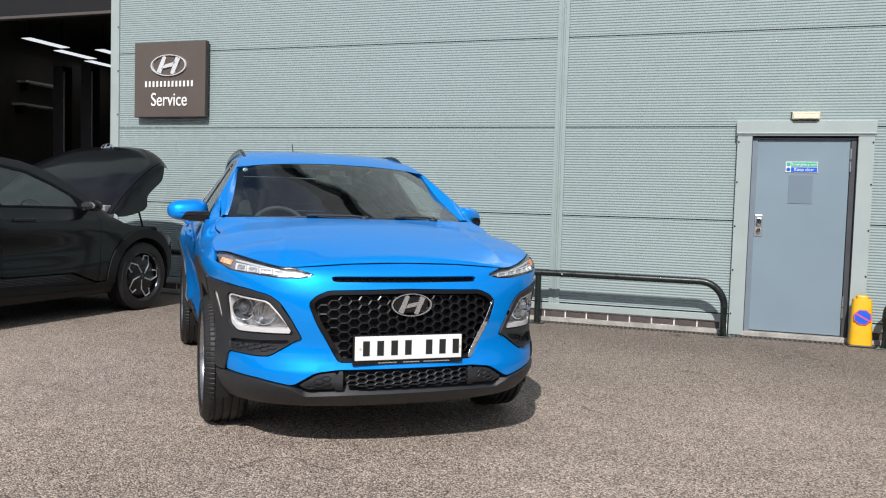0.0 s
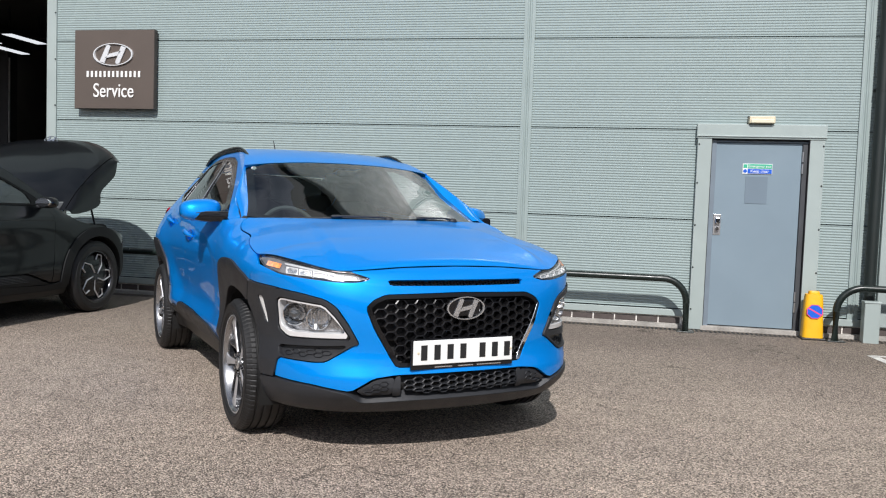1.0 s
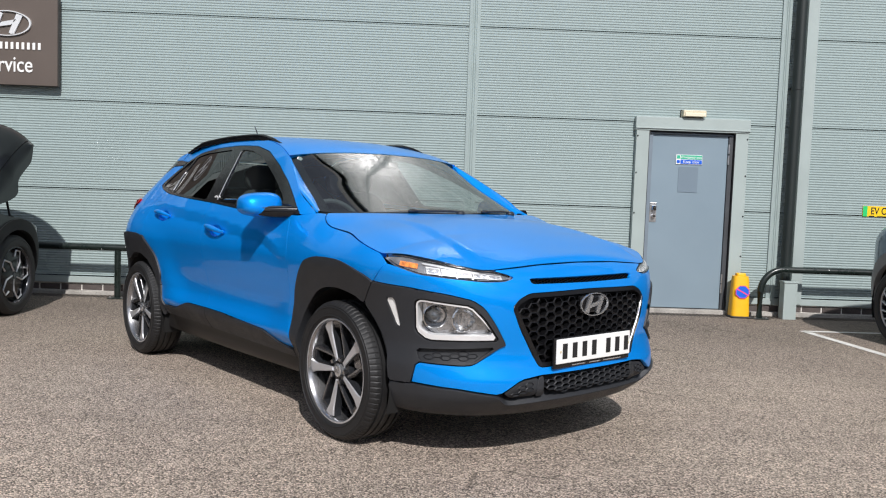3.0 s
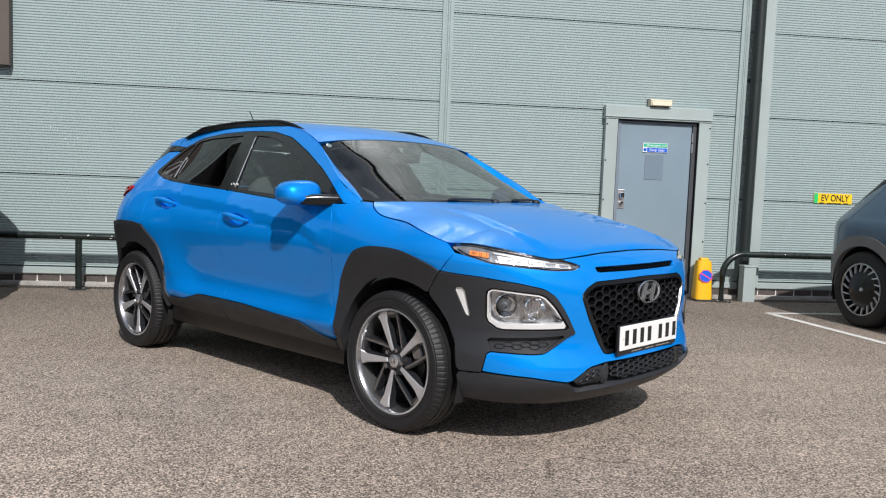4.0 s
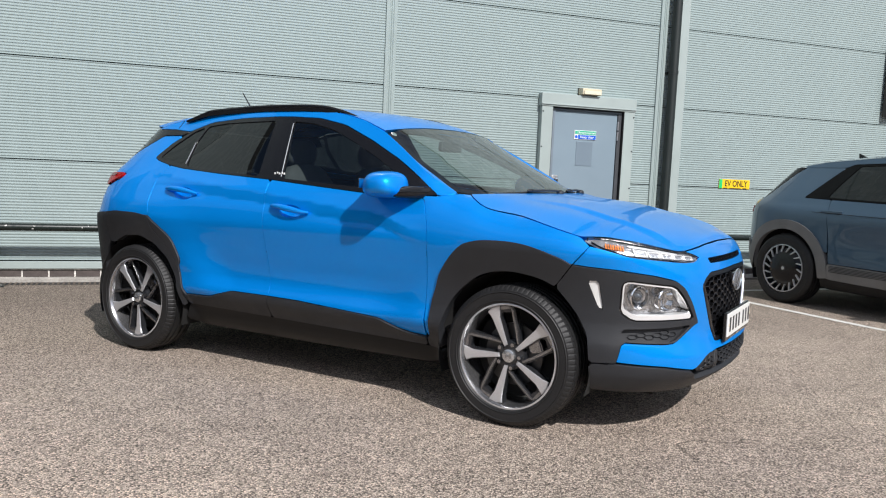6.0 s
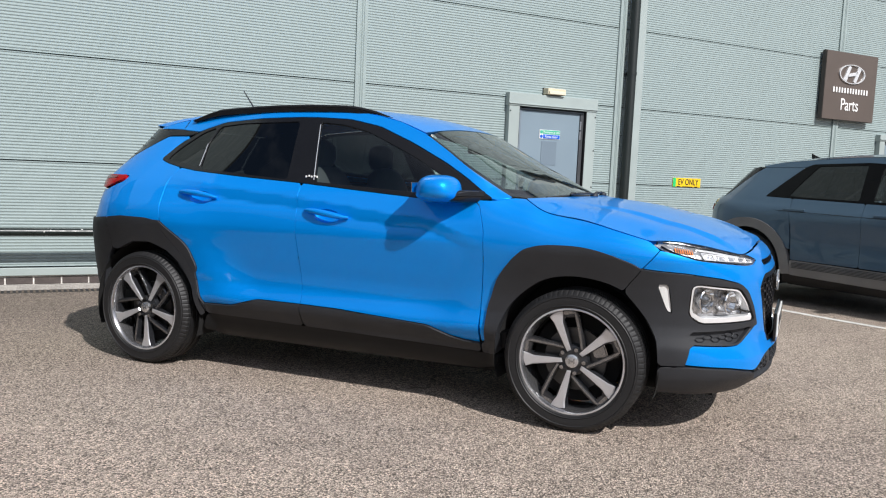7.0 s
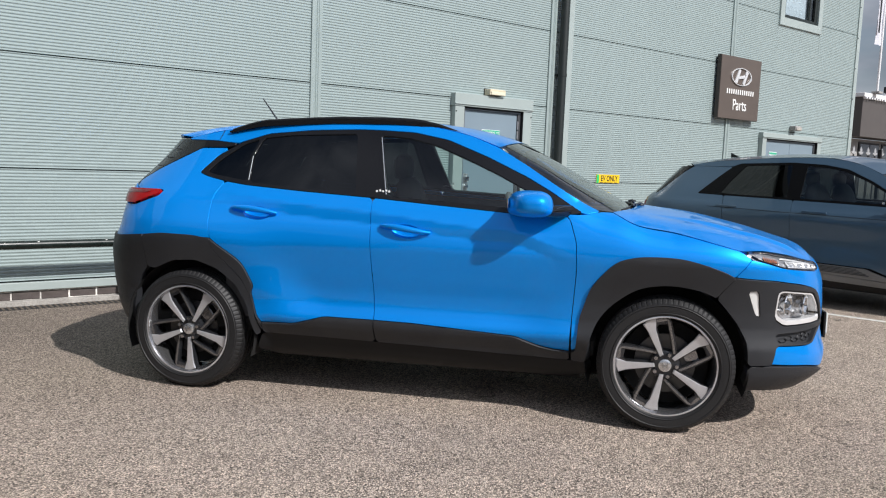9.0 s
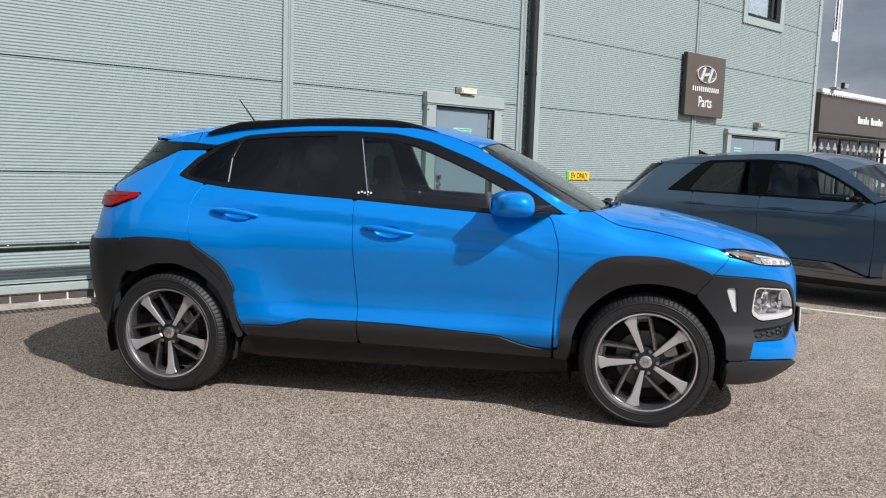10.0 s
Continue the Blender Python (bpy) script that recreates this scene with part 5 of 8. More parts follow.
gapR = [(-1.122, 1.170), (-1.158, 1.11), (-1.166, 1.062), (-1.160, 0.942), (-1.139, 0.860)]
clad_rear_out = fair([(-1.139, 0.860), (-1.088, 0.821), (-0.973, 0.737), (-0.916, 0.644), (-0.900, 0.601), (-0.910, 0.560), (-0.881, 0.453), (-0.856, 0.405)])
sill_top_r = [(-0.856, 0.405), (-0.667, 0.409), (-0.575, 0.435), (-0.492, 0.458), (-0.210, 0.458)]
sill_top_f = [(-0.210, 0.458), (0.009, 0.455), (0.55, 0.427), (0.668, 0.385), (0.74, 0.370), (0.826, 0.364)]
belt = [(0.783, 1.059), (0.501, 1.057), (0.112, 1.083), (-0.237, 1.108), (-0.649, 1.130), (-0.989, 1.153), (-1.122, 1.170)]
win_top = [(-1.330, 1.216), (-1.246, 1.303), (-1.10, 1.395), (-0.944, 1.444), (-0.67, 1.468), (-0.403, 1.476), (-0.271, 1.474), (-0.075, 1.464), (0.124, 1.425), (0.354, 1.337), (0.574, 1.238), (0.711, 1.164), (0.873, 1.070)]
pillar = [(0.956, 1.078), (0.869, 1.116), (0.721, 1.205), (0.566, 1.300), (0.405, 1.390), (0.243, 1.452)]
roof_side = [(0.243, 1.452), (0.112, 1.482), (-0.087, 1.518), (-0.251, 1.527), (-0.547, 1.518), (-0.924, 1.492), (-1.25, 1.462), (-1.42, 1.441), (-1.58, 1.418)]


def ellipse(cx, cz, a, b, n=18, tilt=0.0):
    return [(cx + a * math.cos(t) * math.cos(tilt) - b * math.sin(t) * math.sin(tilt), cz + a * math.cos(t) * math.sin(tilt) + b * math.sin(t) * math.cos(tilt)) for t in (k * math.tau / n for k in range(n))]


cup_f, cup_r = ellipse(-0.035, 0.942, 0.078, 0.034, tilt=-0.05), ellipse(-0.885, 1.005, 0.078, 0.034, tilt=-0.06)



def tucked(line, x, d=0.010):
    """Moves a line towards a wheel, so that a panel runs on under the arch's cladding."""
    out = []
    for u, z in line:
        q = math.hypot(u - x, z - 0.335)
        out.append((x + (u - x) * (q - d) / q, 0.335 + (z - 0.335) * (q - d) / q))
    return out


fender_poly = [(0.790, 1.062), (0.873, 1.062), (0.956, 1.078)] + bonnet_line + [(1.671, 0.878), (1.602, 0.792)] + tucked(clad_front[1:-1], 1.30)[::-1] + [(0.856, 0.378), (0.835, 0.366)] + gapA[::-1][1:]
door_f_poly = belt[:4][::-1] + gapA + sill_top_f[::-1][1:]
door_r_poly = belt[3:] + gapR[1:] + clad_rear_out[1:] + sill_top_r[1:]
quarter_poly = [(-1.139, 0.860)] + gapR[::-1][1:] + [(-1.253, 1.195), (-1.330, 1.216), (-1.246, 1.303), (-1.177, 1.358), (-1.413, 1.355), (-1.70, 1.232), (-1.86, 1.155), (-1.78, 1.112), (-1.52, 1.111), (-1.542, 1.076), (-1.699, 1.023), (-1.90, 1.02), (-2.05, 0.98), (-2.07, 0.838), (-1.796, 0.838), (-1.557, 0.854), (-1.430, 0.868), (-1.26, 0.866)]
cant_poly = [(0.873, 1.062)] + pillar + roof_side[1:] + [(-1.63, 1.408), (-1.60, 1.403), (-1.50, 1.402), (-1.30, 1.399), (-1.13, 1.386)] + win_top[2:-1]
window_poly = win_top + [(0.783, 1.059)] + belt[1:-1] + [(-1.122, 1.170), (-1.253, 1.195)]
glass_f = [(-0.261, 1.445), (-0.102, 1.432), (0.064, 1.393), (0.261, 1.316), (0.421, 1.247), (0.593, 1.163), (0.640, 1.130), (0.625, 1.078), (0.290, 1.096), (-0.155, 1.119)]
glass_r = [(-0.970, 1.416), (-0.797, 1.436), (-0.403, 1.449), (-0.341, 1.126), (-0.653, 1.146), (-0.968, 1.170), (-1.002, 1.314)]
glass_q = [(-1.267, 1.222), (-1.19, 1.300), (-1.085, 1.380), (-0.992, 1.411), (-1.022, 1.310), (-0.991, 1.178), (-1.20, 1.206)]
arch_rear_poly = [(-1.557, 0.864), (-1.430, 0.878), (-1.26, 0.876), (-1.139, 0.860), (-1.134, 0.820), (-1.099, 0.774), (-0.965, 0.642), (-0.911, 0.544), (-0.863, 0.347), (-0.897, 0.326), (-0.932, 0.481), (-0.999, 0.603), (-1.108, 0.690), (-1.235, 0.735), (-1.374, 0.727), (-1.500, 0.672), (-1.553, 0.678)]
arch_door_poly = clad_rear_out + [(-0.858, 0.350), (-0.911, 0.544), (-0.965, 0.642), (-1.099, 0.774), (-1.134, 0.820)]
rear_bumper_poly = [(-2.07, 0.84), (-1.796, 0.842), (-1.557, 0.864), (-1.552, 0.678), (-1.60, 0.63), (-1.645, 0.550), (-1.660, 0.45), (-1.681, 0.330), (-1.821, 0.290), (-2.0, 0.285)]
arch_front_poly = [(0.835, 0.366)] + clad_front + fair([(1.529, 0.687), (1.439, 0.721), (1.300, 0.737), (1.165, 0.713), (1.058, 0.643), (0.977, 0.552), (0.930, 0.435), (0.914, 0.312)]) + [(0.834, 0.314)]
corner_poly = [(1.602, 0.792), (1.663, 0.786), (1.788, 0.778), (1.949, 0.756), (2.054, 0.733), (2.105, 0.699), (2.154, 0.629), (2.205, 0.535), (2.177, 0.529), (2.063, 0.454), (2.016, 0.450), (1.825, 0.457), (1.804, 0.364), (1.690, 0.360), (1.678, 0.48), (1.641, 0.556), (1.590, 0.62), (1.529, 0.687)]
pod_hole = [(1.812, 0.588), (1.812, 0.718), (1.838, 0.735), (2.050, 0.711), (2.105, 0.655), (2.172, 0.556), (1.868, 0.551)]
vent_hole = [(1.822, 0.512), (2.003, 0.521), (2.155, 0.530), (2.056, 0.462), (1.836, 0.465)]
marker_hole = [(1.670, 0.726), (1.717, 0.728), (1.743, 0.600), (1.722, 0.606)]


def mirrored(half):
    """Closes a right-hand outline that starts and ends on the middle line with its mirror image."""
    return half + [(2 * U_NOSE - u, z) for u, z in half[::-1]]


fascia_half = [(2.70, 0.882), (2.404, 0.877), (2.14, 0.860), (2.196, 0.845), (2.245, 0.828), (2.19, 0.812), (2.105, 0.811), (1.943, 0.826), (1.832, 0.838), (1.722, 0.868), (1.671, 0.878), (1.602, 0.792), (1.663, 0.786), (1.788, 0.778), (1.949, 0.756), (2.054, 0.733), (2.105, 0.699), (2.154, 0.629), (2.205, 0.535), (2.177, 0.529), (2.063, 0.454), (2.016, 0.450), (1.825, 0.457), (1.804, 0.367), (2.007, 0.352), (2.176, 0.325), (2.274, 0.386), (2.373, 0.399), (2.69, 0.399)]
grille_half = [(2.69, 0.766), (2.316, 0.759), (2.262, 0.735), (2.230, 0.700), (2.268, 0.605), (2.345, 0.47), (2.372, 0.432), (2.69, 0.429)]
slot_half = [(2.69, 0.822), (2.322, 0.822), (2.335, 0.800), (2.69, 0.798)]
intake_half = [(2.69, 0.396), (2.373, 0.396), (2.274, 0.383), (2.172, 0.325), (2.213, 0.282), (2.426, 0.290), (2.69, 0.290)]
lip_half = [(2.70, 0.287), (2.426, 0.287), (2.212, 0.279), (2.165, 0.321), (2.007, 0.349), (1.804, 0.361), (1.690, 0.357), (1.700, 0.236), (1.80, 0.230), (2.1, 0.224), (2.70, 0.216)]
drl_poly = [(1.646, 0.914), (1.748, 0.914), (1.898, 0.891), (2.085, 0.859), (2.14, 0.858), (2.196, 0.843), (2.242, 0.828), (2.18, 0.815), (2.105, 0.814), (1.943, 0.829), (1.832, 0.841), (1.721, 0.873)]

# painted panels
pair("front_fender", fender_poly, M_BLUE, kona, label="blue front fender")
for s in (-1, 1):
    for nm, poly, cup, hx, hz in (("front_door", door_f_poly, cup_f, -0.038, 0.952), ("rear_door", door_r_poly, cup_r, -0.900, 1.013)):
        d = panel(nm, poly, M_BLUE, kona, side=s, holes=[cup], step=0.016, label="blue door panel")
        cx, cz = sum(p[0] for p in cup) / len(cup), sum(p[1] for p in cup) / len(cup)
        v, f, n = [], [], len(cup)
        for k, (sc, dp) in enumerate(((1.03, 0.0), (0.9, 0.010), (0.65, 0.018), (0.3, 0.022))):
            for u, z in cup:
                q = S(cx + (u - cx) * sc, cz + (z - cz) * sc) - S_normal(S, cx, cz) * dp
                v.append((q.x, s * q.y, q.z))
            if k:
                for i in range(n):
                    f.append(((k - 1) * n + i, (k - 1) * n + (i + 1) % n, k * n + (i + 1) % n, k * n + i))
        f.append(tuple(range(3 * n, 4 * n)))
        link("handle_cup", mesh_of("handle_cup", v, f, M_BLUE, True), d)
        # pull handle: a tapered bar standing off the door
        bm = bmesh.new()
        pts, rad = [], []
        for k in range(13):
            t = k / 12
            u = hx - 0.135 + 0.27 * t
            z = hz + 0.010 - 0.020 * t
            lift = 0.010 + 0.022 * math.sin(math.pi * t) ** 0.5
            q = S(u, z) + S_normal(S, u, z) * lift
            pts.append((q.x, s * q.y, q.z))
            rad.append(0.007 + 0.0095 * math.sin(math.pi * min(max(t * 1.1 - 0.02, 0), 1)) ** 0.6)
        tube(bm, pts, rad, 12)
        part("door_handle", bm, M_BLUE, d, smooth=True)
pair("rear_quarter", quarter_poly, M_BLUE, kona, step=0.026, label="blue rear quarter panel")
pair("cant_rail", cant_poly, M_BLUE, kona, label="blue roof side and windscreen pillar", step=0.03)
panel("front_bumper", mirrored(fascia_half), M_BLUE, kona, holes=[mirrored(grille_half), mirrored(slot_half)], label="blue front bumper skin", step=0.028)

# top panels
edge = [S(u, z) + Vector((0, -0.003, 0.0)) for u, z in bonnet_line[::-1]]
lamp_edge = [S(u, z) for u, z in ((2.14, 0.861), (2.085, 0.8615), (2.02, 0.872), (1.898, 0.893), (1.82, 0.905), (1.748, 0.915), (1.68, 0.917))]
b_side = along(lamp_edge + edge)
b_mid = along([(S(2.7137, 0.884).x - 0.004, 0, 0.884), (1.99, 0, 0.913), (1.90, 0, 0.940), (1.70, 0, 0.996), (1.44, 0, 1.052), (1.22, 0, 1.078), (1.13, 0, 1.082)])
b_front = along([b_mid(0), S(2.56, 0.883), S(2.40, 0.879), S(2.28, 0.872), b_side(0)])
b_rear = along([b_mid(1), (1.115, 0.3, 1.082), (1.075, 0.55, 1.080), b_side(1)])


def bonnet_creases(x, y):
    """Two ridges with a crisp outer edge, growing towards the nose and ending there short."""
    a = abs(y)
    c = 0.46 + 0.07 * smooth(1.3, 1.95, x)
    h = 0.015 * smooth(1.99, 1.86, x) * smooth(1.10, 1.62, x)
    full = 0.009 * math.exp(-((a - 0.65) / 0.12) ** 2) * smooth(1.02, 1.25, x) * smooth(1.96, 1.74, x)
    return full + h * (smooth(c + 0.062, c - 0.004, a) if a > c - 0.004 else math.exp(-(c - 0.004 - a) / 0.15))


coons("bonnet", b_mid, b_side, b_front, b_rear, M_BLUE, kona, nv=64, nt=84, bulge=bonnet_creases, label="blue bonnet with two raised creases", off=0.001)
PILLAR_UP = ((0.950, 1.082), (0.869, 1.119), (0.721, 1.208), (0.566, 1.303), (0.405, 1.393))
pillar_in = [(0.900, 0.722, 1.086), (0.834, 0.702, 1.123), (0.757, 0.683, 1.164), (0.676, 0.667, 1.206), (0.602, 0.652, 1.247), (0.484, 0.631, 1.324), (0.376, 0.612, 1.392)]
w_side = along(pillar_in)
w_mid = along([(1.135, 0, 1.055), (0.95, 0, 1.160), (0.72, 0, 1.290), (0.46, 0, 1.428)])
w_bot = along([w_mid(0), (1.120, 0.3, 1.056), (1.07, 0.55, 1.062), w_side(0)])
w_top = along([w_mid(1), (0.455, 0.25, 1.423), (0.435, 0.47, 1.408), w_side(1)])
screen = coons("windscreen", w_mid, w_side, w_bot, w_top, M_SCREEN, kona, nv=12, nt=14, label="raked clear windscreen")
screen.visible_shadow = True
r_side = along([S(u, z) for u, z in [(0.405, 1.393)] + roof_side])
r_mid = along([(0.455, 0, 1.432), (0.32, 0, 1.475), (0.08, 0, 1.523), (-0.28, 0, 1.551), (-0.70, 0, 1.547), (-1.2, 0, 1.508), (-1.60, 0, 1.440)])
r_front = along([r_mid(0), (0.450, 0.25, 1.427), (0.430, 0.47, 1.412), r_side(0)])
r_rear = along([r_mid(1), (-1.60, 0.25, 1.438), (-1.58, 0.45, 1.432), r_side(1)])
coons("roof", r_mid, r_side, r_front, r_rear, M_BLUE, kona, nv=12, nt=30, label="blue roof")
# front faces of the windscreen pillars
p_out = along([S(u, z) + Vector((-0.004, -0.003, -0.007)) for u, z in PILLAR_UP])
for s in (-1, 1):
    v, f = [], []
    for k in range(17):
        a, b = p_out(k / 16), w_side(k / 16)
        for j in range(5):
            q = a.lerp(b, j / 4) + Vector((0.3, 0.5, 0.8)) * 0.008 * math.sin(math.pi * j / 4)
            v.append((q.x, s * q.y, q.z))
            if k and j:
                i = k * 5 + j
                f.append((i - 6, i - 5, i, i - 1) if s < 0 else (i - 1, i, i - 5, i - 6))
    link("pillar_face", mesh_of("pillar_face", v, f, M_BLUE, True), kona)
# black screen border and cowl


def screen_at(t, v):
    w = v * v
    e0, e1, a, b = w_mid(t), w_side(t), w_bot(v), w_top(v)
    q = e0 * (1 - w) + e1 * w + (a - (w_bot(0) * (1 - w) + w_bot(1) * w)) * (1 - t) + (b - (w_top(0) * (1 - w) + w_top(1) * w)) * t
    q.y = v * e1.y + (a.y - v * w_bot(1).y) * (1 - t) + (b.y - v * w_top(1).y) * t
    return q


ts = [0.0, 0.04, 0.08] + [0.08 + 0.86 * k / 12 for k in range(1, 13)] + [0.97, 1.0]
vv = [-1.0, -0.96, -0.925] + [-0.925 + 1.85 * k / 16 for k in range(1, 16)] + [0.925, 0.96, 1.0]
v, f = [], []
for t in ts:
    for q in vv:
        p = screen_at(t, abs(q))
        v.append((p.x - 0.004, p.y if q >= 0 else -p.y, p.z - 0.006))
for j in range(len(ts) - 1):
    for i in range(len(vv) - 1):
        if j < 2 or j >= len(ts) - 3 or i < 2 or i >= len(vv) - 3:
            k0 = j * len(vv) + i
            f.append((k0, k0 + 1, k0 + len(vv) + 1, k0 + len(vv)))
link("screen_border", mesh_of("screen_border", v, f, M_SHELL, True), screen, "black printed border of the windscreen")
cw = along([(1.155, 0, 1.045), (1.14, 0.3, 1.046), (1.075, 0.55, 1.050), (0.985, 0.70, 1.055)])
v, f = [], []
for k in range(-20, 21):
    q = cw(abs(k) / 20)
    sy = 1 if k >= 0 else -1
    v += [(q.x + 0.01, sy * q.y, q.z - 0.03), (q.x - 0.10, sy * q.y, q.z - 0.012)]
    if k > -20:
        i = len(v)
        f.append((i - 4, i - 2, i - 1, i - 3))
link("cowl", mesh_of("cowl", v, f, M_PLASTIC, True), kona, "black plastic cowl under the windscreen")
for x0, y0, x1, y1 in ((1.075, -0.56, 1.140, 0.02), (1.135, 0.05, 1.085, 0.46)):
    xm, ym = (x0 + x1) / 2, (y0 + y1) / 2
    w = part("wiper", tube(bmesh.new(), [(x0 - 0.02, y0, 1.078), (xm - 0.010, ym, 1.087), (x1 - 0.02, y1, 1.082)], 0.007, 8), M_PLASTIC, kona, smooth=True)
    part("wiper_arm", tube(bmesh.new(), curve_pts([(x1 + 0.01, y1 + 0.03, 1.056), (x1 + 0.012, y1 - 0.01, 1.096), (xm + 0.012, ym, 1.099)], 5), 0.006, 8), M_PLASTIC, w, smooth=True)
    bm = bmesh.new()
    blob(bm, (x1 + 0.012, y1 + 0.01, 1.084), (0.022, 0.026, 0.018), 2.4, 14, 8)
    part("wiper_pivot", bm, M_PLASTIC, w, smooth=True)
    bm = bmesh.new()
    blob(bm, (xm + 0.002, ym, 1.097), (0.011, 0.035, 0.010), 2.4, 12, 8)
    part("wiper_joint", bm, M_PLASTIC, w, smooth=True)

# windows
for s in (-1, 1):
    fr = panel("window_frame", window_poly, M_GLOSS, kona, side=s, holes=[glass_f, glass_r, glass_q], gap=0.002, label="gloss black window surround", step=0.03)
    for nm, poly, mt, lab in (("front_window", glass_f, M_SIDEGLASS, "clear front side window"), ("rear_window", glass_r, M_PRIVACY, "dark tinted rear side window"), ("quarter_window", glass_q, M_PRIVACY, "dark tinted quarter window")):
        panel(nm, poly, mt, kona, side=s, off=-0.006, gap=-0.006, depth=0.004, label=lab)
    # bright division bar and white sticker on the pillar
    for a, b in (((-0.258, 1.432), (-0.168, 1.125)), ((-1.002, 1.312), (-0.982, 1.18))):
        pts = [S(a[0] + (b[0] - a[0]) * t, a[1] + (b[1] - a[1]) * t) + S_normal(S, *a) * 0.0008 for t in (0, 0.5, 1)]
        part("glazing_bar", tube(bmesh.new(), [(p.x, s * p.y, p.z) for p in pts], 0.003, 8), M_SATIN, fr, smooth=True)
    for k in range(5):
        q = S(-0.222 + k * 0.017, 1.142 + 0.004 * (k % 2)) + S_normal(S, -0.2, 1.14) * 0.002
        bm = bmesh.new()
        bmesh.ops.create_uvsphere(bm, u_segments=8, v_segments=5, radius=0.0065, matrix=Matrix.Translation((q.x, s * q.y, q.z)) @ Matrix.Diagonal((1, 0.2, 1, 1)))
        part("pillar_sticker", bm, M_WHITE, fr, "small white sticker shapes")

# joint between the roof and the tailgate's spoiler
for s in (-1, 1):
    q = [S(u, z) + S_normal(S, u, z) * 0.0005 for u, z in ((-1.262, 1.458), (-1.270, 1.432), (-1.280, 1.405))]
    part("spoiler_joint", tube(bmesh.new(), [(p.x, s * p.y, p.z) for p in q], 0.0022, 6), M_SHELL, kona)

# cladding
pair("arch_cladding", arch_rear_poly, M_PLASTIC, kona, off=0.012, step=0.024, depth=0.05, label="black rear arch cladding")
pair("door_cladding", arch_door_poly, M_PLASTIC, kona, off=0.012, step=0.024, depth=0.03)
pair("door_cladding", sill_top_r + [(-0.210, 0.336), (-0.858, 0.346)], M_PLASTIC, kona, off=0.012, depth=0.03, label="black lower door cladding")
pair("door_cladding", sill_top_f + [(0.829, 0.317), (-0.205, 0.336)], M_PLASTIC, kona, off=0.012, depth=0.03, label="black lower door cladding")
pair("sill", [(-0.862, 0.342), (-0.21, 0.332), (0.829, 0.312), (0.915, 0.312), (0.919, 0.245), (0.80, 0.215), (0.0, 0.205), (-0.80, 0.205), (-0.902, 0.245)], M_SILL, kona, off=0.002, depth=0.05, label="black side sill")
pair("arch_cladding", arch_front_poly, M_PLASTIC, kona, off=0.013, step=0.024, depth=0.05, label="black front arch cladding")
pair("corner_cladding", corner_poly, M_PLASTIC, kona, off=0.010, depth=0.05, holes=[pod_hole, vent_hole, marker_hole], step=0.025, label="black lamp surround of the bumper")
panel("rear_bumper", rear_bumper_poly + [(2 * U_TAIL - u, z) for u, z in rear_bumper_poly[::-1]], M_PLASTIC, kona, off=0.012, depth=0.04, label="black rear bumper", step=0.05, cut=0)
panel("front_lip", mirrored(lip_half), M_PLASTIC, kona, off=0.012, depth=0.06, label="black front bumper lip", step=0.03)
pair("pillar_trim", [(-1.86, 1.160), (-1.70, 1.236), (-1.413, 1.359), (-1.177, 1.362), (-1.13, 1.386), (-1.30, 1.400), (-1.609, 1.402), (-1.68, 1.405), (-1.80, 1.27)], M_GLOSS, kona, label="black rear pillar trim")


def round_tail(half):
    """Closes a right-hand outline that starts and ends near the middle line with its mirror image, round the tail."""
    return half + [(2 * U_TAIL - u, z) for u, z in half[::-1]]


panel("rear_screen", round_tail([(-2.62, 1.425), (-1.90, 1.415), (-1.69, 1.404), (-1.81, 1.27), (-1.875, 1.160), (-1.95, 1.135), (-2.62, 1.130)]), M_PRIVACY, kona, depth=0.01, cut=0, step=0.06, label="dark tinted rear window")
panel("tailgate", round_tail([(-2.62, 1.125), (-1.90, 1.135), (-1.80, 1.113), (-1.93, 1.025), (-2.04, 0.98), (-2.06, 0.85), (-2.62, 0.85)]), M_BLUE, kona, cut=0, step=0.05, label="blue tailgate")
for s in (-1, 1):
    tl = panel("tail_lamp", [(-1.96, 1.108), (-1.525, 1.110), (-1.545, 1.078), (-1.699, 1.027), (-1.92, 1.024)], M_RED, kona, side=s, off=0.012, depth=0.04, label="red tail lamp", bulge=0.006)
    for u, z in ((-1.70, 1.345), (-1.74, 1.295), (-1.79, 1.245)):
        sl3 = [S(u + d, z - 0.004 * d) + S_normal(S, u, z) * 0.001 for d in (-0.02, 0.03, 0.08)]
        part("trim_slot", tube(bmesh.new(), [(p.x, s * p.y, p.z) for p in sl3], 0.0028, 6), M_PLASTIC, kona)
    panel("lamp_stripe", [(-1.90, 1.095), (-1.60, 1.098), (-1.62, 1.083), (-1.90, 1.078)], mat("dark_red_stripe", (0.16, 0.004, 0.008), 0.2, coat=0.5), tl, side=s, off=0.0195, depth=0.002, gap=0)

